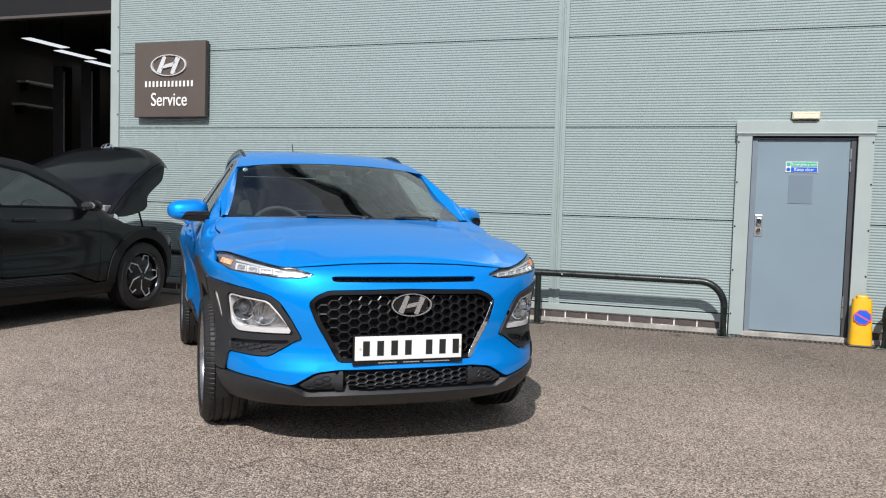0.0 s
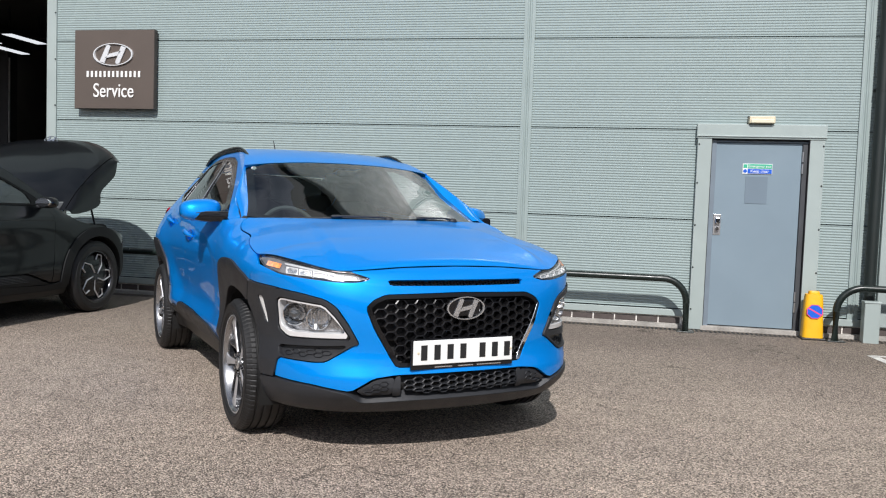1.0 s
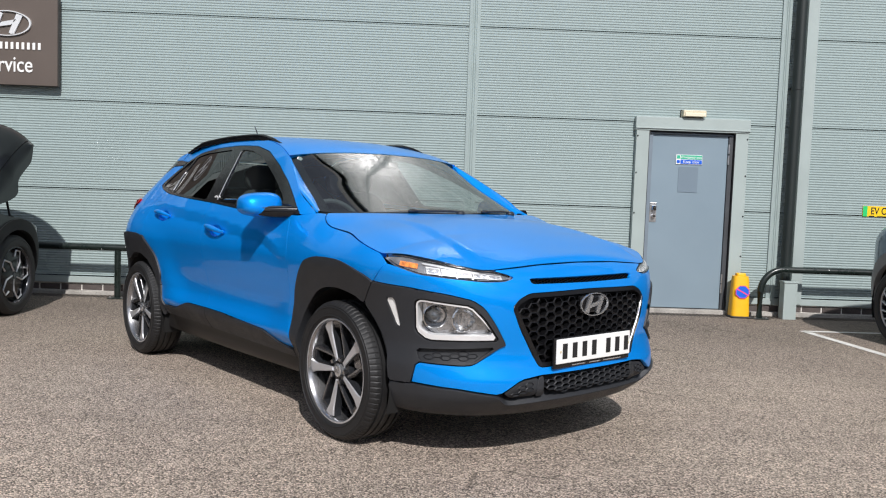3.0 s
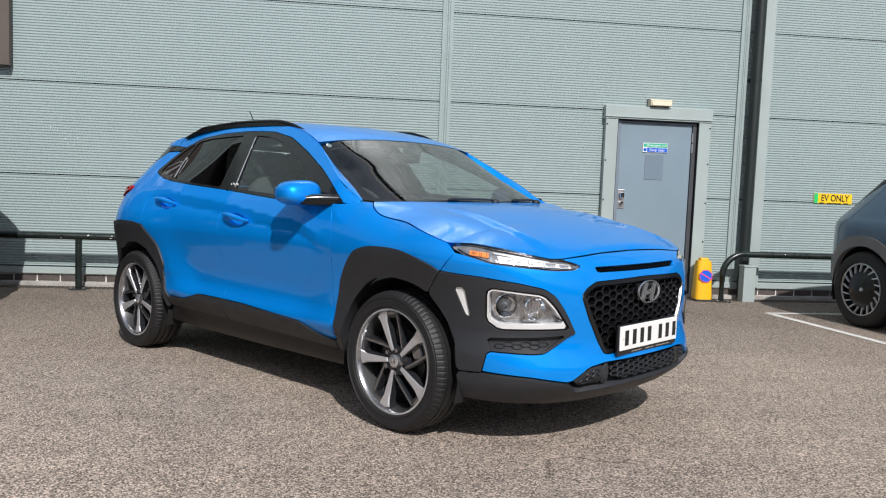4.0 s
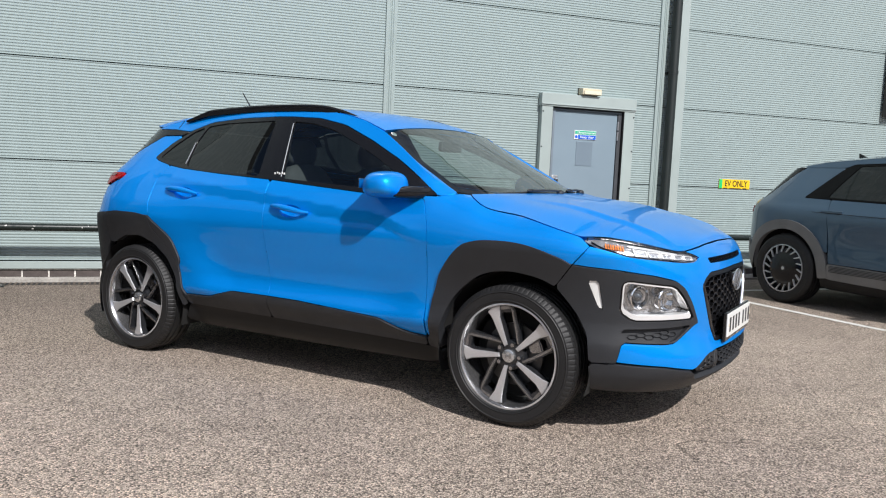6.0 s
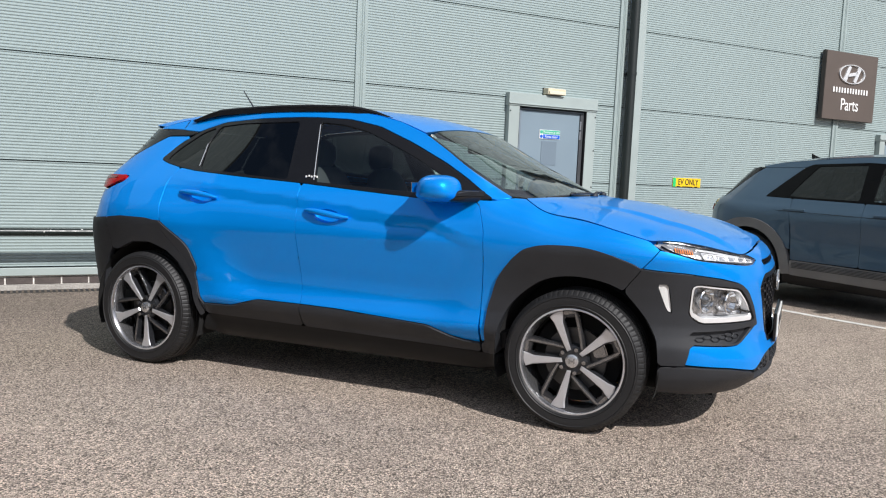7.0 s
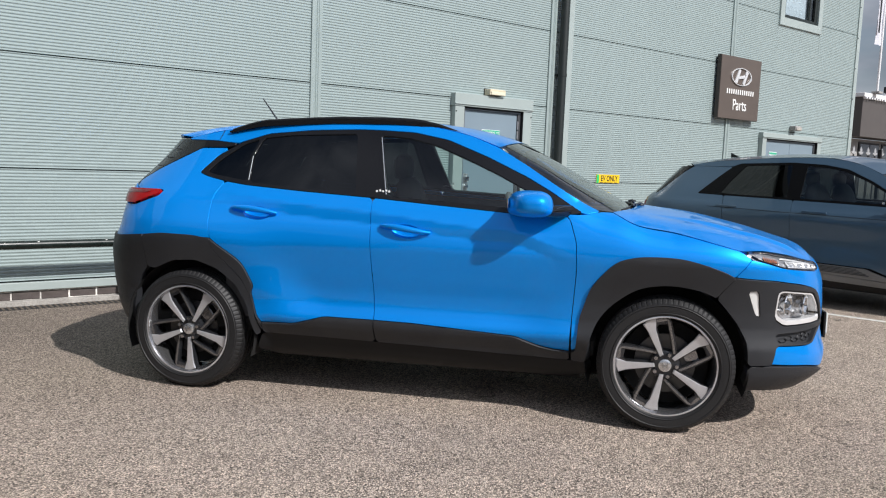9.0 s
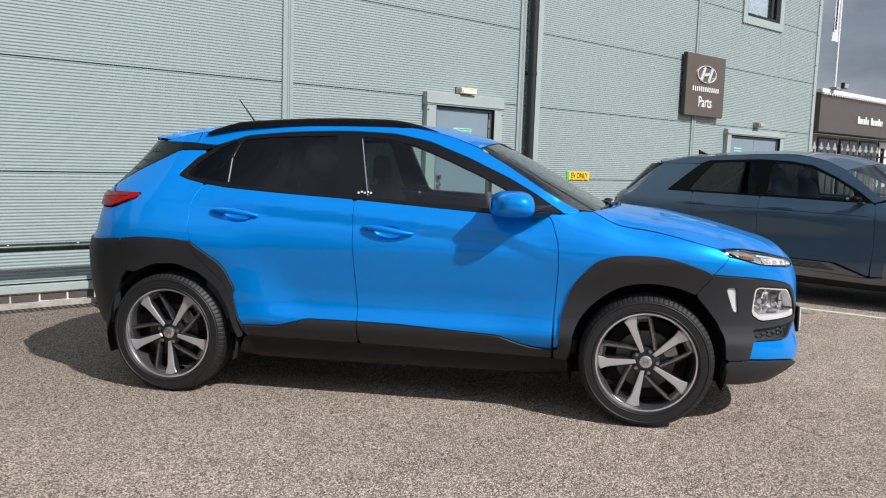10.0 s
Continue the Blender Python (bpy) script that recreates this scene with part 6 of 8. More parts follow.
# inner shell, floor, wheel wells, engine bay
for s in (-1, 1):
    panel("inner_shell", [(-1.10, 1.13), (-0.2, 1.09), (0.83, 1.04), (0.83, 0.34), (-0.84, 0.34), (-0.90, 0.60), (-1.12, 0.84)], M_SHELL, kona, side=s, off=-0.032, depth=0.01, gap=0, cut=0, step=0.08)
    panel("inner_shell", [(0.84, 1.03), (1.0, 1.05), (1.63, 0.89), (1.60, 0.81), (1.22, 0.89), (1.0, 0.82), (0.88, 0.62), (0.86, 0.42)], M_SHELL, kona, side=s, off=-0.032, depth=0.01, gap=0, cut=0, step=0.06)
    panel("inner_shell", [(-1.18, 0.90), (-1.18, 1.12), (-1.4, 1.32), (-1.8, 1.15), (-1.95, 0.98), (-1.95, 0.87), (-1.4, 0.90)], M_SHELL, kona, side=s, off=-0.032, depth=0.01, gap=0, cut=0, step=0.06)
    panel("inner_shell", [(-1.02, 1.36), (-1.02, 1.43), (-1.50, 1.425), (-1.66, 1.405), (-1.80, 1.27), (-1.84, 1.17), (-1.70, 1.20), (-1.42, 1.33)], M_SHELL, kona, side=s, off=-0.028, depth=0.01, gap=0, cut=0, step=0.06)
    for x in (1.30, -1.30):
        bm = bmesh.new()
        prof = [(0.56, 0.05), (0.56, 0.395), (0.835, 0.395)]
        rows = []
        for a, r in prof:
            rows.append([bm.verts.new((x + r * math.cos(t), s * a, 0.335 + r * math.sin(t))) for t in (-0.35 + k * (math.pi + 0.7) / 28 for k in range(29))])
        for i in range(2):
            for k in range(28):
                bm.faces.new((rows[i][k], rows[i][k + 1], rows[i + 1][k + 1], rows[i + 1][k]))
        part("wheel_well", bm, M_SHELL, kona, smooth=True)
part("underbody", boxes((-1.80, -0.56, 0.19, 1.90, 0.56, 0.34), (-0.86, -0.70, 0.20, 0.88, 0.70, 0.33), (-1.80, -0.50, 0.33, -1.70, 0.50, 1.02), (1.72, -0.60, 0.24, 1.93, 0.60, 0.80), (0.95, -0.55, 0.35, 1.75, 0.55, 0.90)), M_SHELL, kona, "black underbody")
part("cabin_floor", boxes((-1.70, -0.79, 0.34, 0.95, 0.79, 0.42), (-1.75, -0.68, 0.42, -1.15, 0.68, 0.98), bevel=0.01), M_SHELL, kona)
part("door_trim", boxes((-1.1, -0.80, 0.42, 0.85, -0.74, 1.0), (-1.1, 0.74, 0.42, 0.85, 0.80, 1.0), bevel=0.012), M_SEATBLK, kona)
bm = bmesh.new()
prism(bm, [(0.95, 0.70), (1.10, 1.03), (0.85, 1.045), (0.62, 1.0), (0.55, 0.92), (0.60, 0.70)], -0.74, 0.74, 0.02)
part("dashboard", bm, M_SEATBLK, kona, smooth=True)
sw = part("steering_wheel", tube(bmesh.new(), [Vector((0.50, -0.36, 0.97)) + Matrix.Rotation(radians(-25), 3, "Y") @ Vector((0, 0.185 * math.cos(t), 0.185 * math.sin(t))) for t in (k * math.tau / 28 for k in range(28))], 0.014, 8, closed=True), M_WHEELRIM, kona, smooth=True)
bm = bmesh.new()
blob(bm, (0.52, -0.36, 0.97), (0.03, 0.07, 0.06))
part("wheel_hub", bm, M_SEATBLK, sw, smooth=True)
part("wheel_spoke", boxes((0.50, -0.53, 0.95, 0.52, -0.19, 0.98), bevel=0.005), M_SEATBLK, sw)
part("seat_rear", boxes((-1.15, -0.66, 0.45, -0.72, 0.66, 0.66), (-1.25, -0.66, 0.60, -1.05, 0.66, 1.12), bevel=0.05), M_SEATBLK, kona)
for y in (-0.37, 0.37):
    st = part("front_seat", boxes((-0.30, y - 0.25, 0.45, 0.24, y + 0.25, 0.64), bevel=0.06), M_SEATBLK, kona, smooth=True)
    bm = bmesh.new()
    blob(bm, (0, 0, 0), (0.075, 0.245, 0.33), 3.2)
    bm.transform(pose(-0.30, y, 0.88, 0, -14, 0))
    part("seat_back", bm, M_SEATBLK, st, smooth=True)
    bm = bmesh.new()
    blob(bm, (-0.40, y, 1.27), (0.05, 0.125, 0.085), 3.0)
    part("headrest", bm, M_SEATBLK, st, smooth=True)
    bm = bmesh.new()
    blob(bm, (-1.20, y, 1.18), (0.04, 0.12, 0.07), 3.0)
    part("headrest", bm, M_SEATBLK, st, smooth=True)
part("interior_mirror", boxes((0.43, -0.12, 1.30, 0.46, 0.12, 1.36), bevel=0.012), M_SEATBLK, kona)
part("sensor_box", boxes((0.47, -0.05, 1.345, 0.54, 0.05, 1.385), bevel=0.01), M_SEATBLK, kona)
bm = bmesh.new()
bmesh.ops.create_cone(bm, cap_ends=True, segments=18, radius1=0.019, radius2=0.019, depth=0.002)
q = w_side(0.93).lerp(w_mid(0.93), 0.075)
bm.transform(Matrix.Translation((q.x + 0.008, -q.y, q.z + 0.004)) @ Vector((0.55, -0.15, 0.8)).to_track_quat("Z", "Y").to_matrix().to_4x4() @ Matrix.Diagonal((0.8, 1, 1, 1)))
part("screen_sticker", bm, M_WHITE, kona, "small round white sticker inside the windscreen")

# grille: hexagon mesh in a recess
def hex_mesh(parent, poly, cell_w, cell_h, off, deep, material, name="grille_mesh", rim=0.80):
    uu = [p[0] for p in poly]
    zz = [p[1] for p in poly]
    v, f = [], []
    row, z = 0, min(zz)
    six = ((0.5, 0.0), (0.25, 0.5), (-0.25, 0.5), (-0.5, 0.0), (-0.25, -0.5), (0.25, -0.5))
    while z < max(zz) + cell_h:
        u = min(uu) + (cell_w * 0.75 if row % 2 else 0)
        while u < max(uu) + cell_w:
            if inside(poly, u, z) and edge_dist(poly, u, z) > cell_h * 0.34:
                k = len(v)
                for sc, o in ((1.0, off), (rim, off + 0.002), (rim * 0.95, off - deep)):
                    for a, b in six:
                        pu, pz = u + a * cell_w * sc, z + b * cell_h * sc
                        p = S(pu, pz) + S_normal(S, pu, pz) * o
                        v.append((p.x, -p.y, p.z))
                for r in (0, 6):
                    for i in range(6):
                        f.append((k + r + i, k + r + (i + 1) % 6, k + r + 6 + (i + 1) % 6, k + r + 6 + i))
            u += cell_w * 1.5
        z += cell_h / 2
        row += 1
    return link(name, mesh_of(name, v, f, material), parent)


gp = mirrored(grille_half)
gr = panel("grille", gp, M_DARK, kona, off=-0.050, depth=0.01, gap=-0.01, label="black recessed radiator grille")
hex_mesh(gr, inset(gp, 0.016), 0.064, 0.042, -0.014, 0.035, M_GRILLE, rim=0.78)
bez_in = inset(gp, 0.019)
panel("grille_frame", inset(gp, 0.001), M_GRILLE, gr, off=-0.002, depth=0.05, holes=[bez_in], gap=0, step=0.03, label="black grille frame")
for s in (-1, 1):
    blade = [(2.236, 0.702), (2.271, 0.607), (2.348, 0.472), (2.374, 0.434), (2.392, 0.437), (2.366, 0.482), (2.291, 0.614), (2.246, 0.706)]
    # twin blades; the right-hand one's dark reflection is put in as black
    panel("grille_blade", blade, M_CHROME if s > 0 else M_GLOSS, gr, side=s, off=0.0015, depth=0.02, gap=0, step=0.03, label="chrome blade along the grille side" if s > 0 else "grille side blade, coloured black for its dark reflection")
sp = mirrored(slot_half)
sl = panel("bonnet_slot", sp, M_DARK, kona, off=-0.03, depth=0.005, gap=-0.005)
hex_mesh(sl, inset(sp, 0.001), 0.026, 0.011, -0.008, 0.012, M_GRILLE, "slot_mesh")
ip = mirrored(intake_half)
it = panel("lower_intake", ip, M_DARK, kona, off=-0.055, depth=0.01, gap=-0.015, label="black lower air intake")
hex_mesh(it, inset(mirrored([(2.69, 0.396), (2.40, 0.396), (2.39, 0.300), (2.69, 0.295)]), 0.004), 0.058, 0.026, -0.012, 0.03, M_PLASTIC)
for s in (1, -1):
    blade = [(2.372, 0.393), (2.282, 0.382), (2.195, 0.326), (2.228, 0.292), (2.36, 0.298)]
    bl = blade if s == 1 else [(2 * U_NOSE - u, z) for u, z in blade]
    panel("intake_blank", bl, M_PLASTIC, it, off=-0.014, depth=0.02, label="patterned black blank beside the intake")
    hex_mesh(it, inset(bl, 0.014), 0.046, 0.022, -0.011, 0.006, M_PLASTIC, "blank_pattern", 0.86)
    fin = [(2.395, 0.398), (2.372, 0.392), (2.352, 0.296), (2.395, 0.292)]
    panel("intake_fin", fin if s == 1 else [(2 * U_NOSE - u, z) for u, z in fin], M_PLASTIC, it, off=-0.010, depth=0.03, gap=0)
cap = ellipse(2.328, 0.458, 0.019, 0.021)
panel("tow_cover", cap, M_BLUE, kona, off=0.0015, depth=0.004, gap=0, cut=0)
face = Matrix(((0, 0, 1, 0), (1, 0, 0, 0), (0, 1, 0, 0), (0, 0, 0, 1)))
badge = new("badge")
badge.parent = kona
oval_mark(badge, Matrix.Translation((S(U_NOSE, 0.70).x + 0.004, 0.012, 0.694)) @ face, 0.20, 0.108, M_SATIN, 0.007)
part("badge_backing", boxes((2.10, -0.075, 0.655, 2.132, 0.095, 0.735), bevel=0.01), M_GLOSS, badge)
tagged(badge, "chrome oval badge")

# number plate: plain bars in place of its characters
pl = part("number_plate", boxes((2.150, -0.262, 0.443, 2.158, 0.258, 0.554), bevel=0.003), M_PLATEWHITE, kona, "white front plate with black bars")
part("plate_holder", boxes((2.135, -0.270, 0.420, 2.1495, 0.266, 0.56), bevel=0.004), M_GLOSS, pl)
for y in (-0.205, -0.138, -0.071, -0.004, 0.098, 0.165, 0.232):
    part("plate_bar", boxes((2.1582, y - 0.020, 0.464, 2.1592, y + 0.012, 0.533)), M_INK, pl)
for y0, y1 in ((-0.15, -0.06), (-0.03, 0.05), (0.07, 0.20)):
    part("holder_print", boxes((2.1497, y0, 0.427, 2.1506, y1, 0.432)), M_SATIN, pl)
for y in (-0.236, 0.250):
    bm = bmesh.new()
    bmesh.ops.create_cone(bm, cap_ends=True, segments=10, radius1=0.006, radius2=0.005, depth=0.004, matrix=pose(2.1595, y - 0.002, 0.498, 0, 90, 0))
    part("plate_screw", bm, M_CREAM, pl)


# lamps
def on_skin(u, z, d, s):
    p = S(u, z) - S_normal(S, u, z) * d
    return Vector((p.x, s * p.y, p.z))


for s in (-1, 1):
    dl = panel("daytime_lamp", drl_poly, M_DRL, kona, side=s, off=-0.012, depth=0.01, gap=-0.006, label="slim clear upper lamp with orange indicator")
    panel("lamp_frame", drl_poly, M_GLOSS, dl, side=s, off=0.001, depth=0.03, gap=0.001, holes=[inset(drl_poly, 0.0028)], step=0.02)
    panel("lamp_cover", inset(drl_poly, 0.002), M_LENS, dl, side=s, off=-0.001, depth=0.003, gap=0).visible_shadow = False
    ind = new("indicator")
    ind.parent = dl
    tagged(ind, "orange fluted indicator")
    for k in range(8):
        u, zm = 1.735 + 0.0105 * k, 0.8835 - 0.0012 * k
        q = [on_skin(u, zm + 0.0105, 0.0035, s), on_skin(u, zm - 0.0105, 0.0035, s), on_skin(u + 0.008, zm - 0.0105, 0.0095, s), on_skin(u + 0.008, zm + 0.0105, 0.0095, s)]
        link("flute", mesh_of("flute", [tuple(p) for p in q], [(0, 1, 2, 3)], M_AMBER), ind)
    panel("light_bar", [(1.83, 0.890), (1.90, 0.882), (2.08, 0.853), (2.08, 0.849), (1.90, 0.877), (1.835, 0.885)], M_BEZEL, dl, side=s, off=-0.006, depth=0.006, gap=0, step=0.03, label="silver upper strip of the lamp")
    for k in range(5):
        u = 1.862 + k * 0.066
        z = 0.854 - k * 0.0058
        cell = [(u, z - 0.012 + 0.0009 * k), (u + 0.058, z - 0.016 + 0.0012 * k), (u + 0.050, z + 0.013 - 0.0018 * k), (u - 0.010, z + 0.019 - 0.0018 * k)]
        panel("light_cell", cell, M_BEZEL, dl, side=s, off=-0.004, depth=0.007, gap=0, cut=0, step=0.02, holes=[inset(cell, 0.0026)])
        panel("light_guide", inset(cell, 0.003), M_CRYSTAL, dl, side=s, off=-0.010, depth=0.003, gap=0, cut=0, step=0.03)
    hl = panel("headlamp", pod_hole, M_LAMPGREY, kona, side=s, off=-0.045, depth=0.01, gap=-0.01, label="clear headlamp in a satin silver frame")
    panel("lamp_gasket", pod_hole, M_GLOSS, hl, side=s, off=0.001, depth=0.05, gap=0.001, holes=[inset(pod_hole, 0.006)], step=0.02)
    rim_out = inset(pod_hole, 0.006)
    rim_in = [(u, z + (0.015 if z < 0.612 else 0.0)) for u, z in inset(pod_hole, 0.012)]
    panel("headlamp_bezel", rim_out, M_BEZEL, hl, side=s, off=0.003, depth=0.045, gap=0.0, holes=[rim_in], step=0.02, label="satin silver lamp frame")
    panel("headlamp_cover", inset(pod_hole, 0.006), M_LENS, hl, side=s, off=-0.004, depth=0.003, gap=0).visible_shadow = False
    for u, z, r, mt in ((1.882, 0.654, 0.054, M_CHROME), (2.008, 0.644, 0.054, M_CHROME)):
        c, n = on_skin(u, z, 0.040, s), S_normal(S, u, z)
        n = Vector((n.x, s * n.y, n.z))
        n = (n + Vector((1.1, 0, 0))).normalized()
        tq = Matrix.Translation(c) @ (-n).to_track_quat("Y", "Z").to_matrix().to_4x4()
        bm = bmesh.new()
        lathe(bm, [(-0.026, r), (-0.030, r * 0.93), (-0.012, r * 0.80), (0.012, r * 0.5), (0.02, 0.001)], 28)
        bm.transform(tq)
        part("reflector", bm, mt, hl, smooth=True)
        if u < 1.95:
            bm = bmesh.new()
            lathe(bm, [(-0.038, 0.0006), (-0.035, 0.012), (-0.026, 0.024), (-0.012, 0.031), (0.01, 0.033)], 28)
            bm.transform(tq)
            part("projector_lens", bm, mat("projector_glass", (0.16, 0.17, 0.18), 0.05, 0.7, coat=1.0), hl, smooth=True)
        else:
            for k in range(5):
                part("reflector_rib", tube(bmesh.new(), [tq @ Vector((-0.03 + k * 0.015, -0.006, -0.03)), tq @ Vector((-0.03 + k * 0.015, -0.006, 0.03))], 0.0022, 6), M_CHROME, hl)
    vt = panel("bumper_vent", vent_hole, M_PLASTIC, kona, side=s, off=-0.014, depth=0.01, gap=-0.005, label="black patterned blank vent")
    if s == -1:
        hex_mesh(vt, inset(vent_hole, 0.010), 0.050, 0.020, -0.010, 0.006, M_PLASTIC, "blank_pattern", 0.86)
    else:
        hex_mesh(vt, [(2 * U_NOSE - u, z) for u, z in inset(vent_hole, 0.010)], 0.050, 0.020, -0.010, 0.006, M_PLASTIC, "blank_pattern", 0.86)
    panel("side_marker", marker_hole, mat("white_marker_lens", (0.78, 0.78, 0.76), 0.25, coat=0.5), kona, side=s, off=0.004, depth=0.02, gap=0.001, step=0.02, label="white side marker")

# mirrors, rails, antenna
for s in (-1, 1):
    def shape(p):
        p = p.copy()
        p.x *= 1.0 - 0.18 * (p.y / 0.105) - 0.10 * (p.z / 0.06)
        p.z *= 1.0 - 0.12 * (p.y / 0.105)
        return Vector((p.x + 0.02 * (p.y / 0.105), p.y * s, p.z))
    bm = bmesh.new()
    blob(bm, (0.618, s * 0.927, 1.109), (0.109, 0.118, 0.065), 3.0, 32, 20, shape)
    mi = part("door_mirror", bm, M_BLUE, kona, "blue door mirror on a black foot", smooth=True)
    # black lower shell, drawn out into the arm that meets the door
    bm = bmesh.new()
    rows = []
    for k in range(15):
        t = k / 14
        c = Vector((0.640 + 0.160 * t, s * (1.005 - 0.210 * t ** 1.1), 1.075 + 0.002 * t))
        a, b = 0.042 - 0.014 * t, (0.008 + 0.026 * math.sin(math.pi * min(t * 1.5, 1.0) / 2)) * (1.0 - 0.12 * t)
        across = Vector((0.72, s * 0.30, 0)).normalized()
        rows.append([bm.verts.new(c + across * a * math.copysign(abs(math.cos(q)) ** 0.7, math.cos(q)) + Vector((0, 0, b * math.copysign(abs(math.sin(q)) ** 0.7, math.sin(q))))) for q in (i * math.tau / 16 for i in range(16))])
    for k in range(14):
        for i in range(16):
            bm.faces.new((rows[k][i], rows[k][(i + 1) % 16], rows[k + 1][(i + 1) % 16], rows[k + 1][i]))
    bm.faces.new(rows[0][::-1])
    bm.faces.new(rows[-1])
    bmesh.ops.recalc_face_normals(bm, faces=bm.faces[:])
    part("mirror_base", bm, M_GLOSS, mi, smooth=True)
    part("mirror_seam", tube(bmesh.new(), [(0.748, s * 0.972, 1.094), (0.780, s * 0.92, 1.103), (0.808, s * 0.86, 1.102)], 0.0022, 6), M_PLASTIC, mi)
    part("mirror_glass", boxes((0.510, s * 0.945 - 0.045, 1.090, 0.514, s * 0.945 + 0.045, 1.136), bevel=0.001), M_CHROME, mi)
    q = [(0.712, s * 0.975, 1.100), (0.675, s * 1.012, 1.104), (0.60, s * 1.036, 1.108)]
    part("mirror_indicator", tube(bmesh.new(), curve_pts(q, 5), 0.0065, 8), M_DOORFRAME, mi, smooth=True)
    if s > 0:
        mi.matrix_local = Matrix.Translation((0.715, 0.855, 0)) @ pose(0, 0, 0, 0, 0, 40) @ Matrix.Translation((-0.715, -0.855, 0))
    rl = [(-1.20, 1.466), (-1.13, 1.486), (-1.05, 1.506), (-0.937, 1.522), (-0.532, 1.541), (-0.141, 1.538), (0.02, 1.516), (0.12, 1.487), (0.21, 1.456)]
    pts = curve_pts([(x, s * (0.545 if x > -0.9 else 0.545 - 0.03 * (-0.9 - x) / 0.3), z - 0.006) for x, z in rl], 6)
    bm = bmesh.new()
    tube(bm, pts, [0.008 + 0.004 * math.sin(math.pi * i / (len(pts) - 1)) ** 0.4 for i in range(len(pts))], 12)
    rail = part("roof_rail", bm, M_GLOSS, kona, "black roof rail", smooth=True)
    bm = bmesh.new()
    n0 = len(pts)
    web = [(p.x, p.z - 0.003) for p in pts] + [(p.x, p.z - 0.012 - 0.016 * math.sin(math.pi * i / (n0 - 1)) ** 0.5) for i, p in list(enumerate(pts))[::-1]]
    prism(bm, web, s * 0.545 - 0.010, s * 0.545 + 0.010)
    part("rail_web", bm, M_GLOSS, rail)
ant = part("aerial", tube(bmesh.new(), [(-1.125, 0.0, 1.515), (-1.256, 0.0, 1.690)], [0.007, 0.0035], 8), M_PLASTIC, kona, smooth=True)
bm = bmesh.new()
blob(bm, (-1.115, 0.0, 1.518), (0.035, 0.02, 0.016), 2.4, 14, 8)
part("aerial_base", bm, M_PLASTIC, ant, smooth=True)


# wheels
def kona_wheel(x, side, turn):
    w = new("wheel")
    w.parent = kona
    w.matrix_local = Matrix.Translation((x, side * 0.772, 0.335)) @ pose(0, 0, 0, 0, turn if side < 0 else -turn, 0 if side < 0 else 180)
    tyre(w, 0.335, 0.250, 0.222)
    barrel(w, 0.250, 0.2, 0.094)
    for k in range(5):
        a = radians(109 + 72 * k)
        # one arm: a machined face, an open slot and a grey blade, joined at the rim
        part("spoke", spoke_plate([(0.035, -0.014), (0.11, -0.022), (0.19, -0.034), (0.226, -0.047), (0.238, -0.016), (0.236, 0.030), (0.205, 0.030), (0.192, 0.016), (0.075, 0.012), (0.045, 0.010)], a, -0.080, 0.034, 0.012), M_RIMDARK, w)
        part("spoke_face", spoke_plate([(0.050, -0.010), (0.11, -0.019), (0.19, -0.030), (0.2225, -0.041), (0.2345, -0.014), (0.2330, 0.021), (0.212, 0.016), (0.185, 0.008), (0.055, 0.007)], a, -0.0865, 0.005, 0.012), M_RIMCUT, w, "bright machined spoke face")
        part("spoke_blade", spoke_plate([(0.036, 0.050), (0.10, 0.060), (0.196, 0.070), (0.226, 0.070), (0.222, 0.086), (0.196, 0.093), (0.10, 0.083), (0.030, 0.070)], a, -0.074, 0.036, 0.012), M_RIMDARK, w)
        part("blade_face", spoke_plate([(0.044, 0.055), (0.10, 0.064), (0.196, 0.074), (0.218, 0.074), (0.215, 0.081), (0.196, 0.085), (0.10, 0.075), (0.040, 0.064)], a, -0.0795, 0.005, 0.012), M_BLADE, w, "smoke grey blade edge")
        part("spoke_bridge", spoke_plate([(0.204, 0.026), (0.236, 0.024), (0.226, 0.072), (0.200, 0.074), (0.194, 0.066)], a, -0.077, 0.03, 0.012), M_RIMDARK, w)
        part("bridge_face", spoke_plate([(0.216, 0.020), (0.2335, 0.020), (0.2235, 0.070), (0.212, 0.074)], a, -0.0800, 0.004, 0.012), M_BLADE, w)
    bm = bmesh.new()
    lathe(bm, [(-0.064, 0.001), (-0.066, 0.040), (-0.060, 0.070), (-0.03, 0.078), (0.0, 0.07)], 40)
    part("hub", bm, M_RIMDARK, w, smooth=True)
    hub_bits(w, -0.086, 0.031, M_SATIN, ring=0.057, nut_mat=M_LUG, turn=radians(70))
    for y0, y1, z0, z1, lean in ((-0.014, -0.008, -0.012, 0.012, 12), (0.008, 0.014, -0.012, 0.012, 12), (-0.010, 0.010, -0.003, 0.003, -20)):
        part("cap_emblem", boxes((y0, -0.0885, z0, y1, -0.0845, z1), bevel=0.0008), M_LUG, w)
    brake(w, -0.02)
    bm = bmesh.new()
    lathe(bm, [(0.02, 0.0), (0.02, 0.21), (0.09, 0.21)], 40)
    part("back_plate", bm, M_SHELL, w, smooth=True)
    return w


for x, t in ((1.30, 0.0), (-1.30, -17.0)):
    for sd in (-1, 1):
        kona_wheel(x, sd, t)

# ---- the two electric hatchbacks: one shape ----
ev_low = spline([(0.14, 0.80), (0.22, 0.865), (0.30, 0.90), (0.42, 0.925), (0.60, 0.932), (0.78, 0.935), (0.90, 0.938), (0.96, 0.925), (1.01, 0.895)])
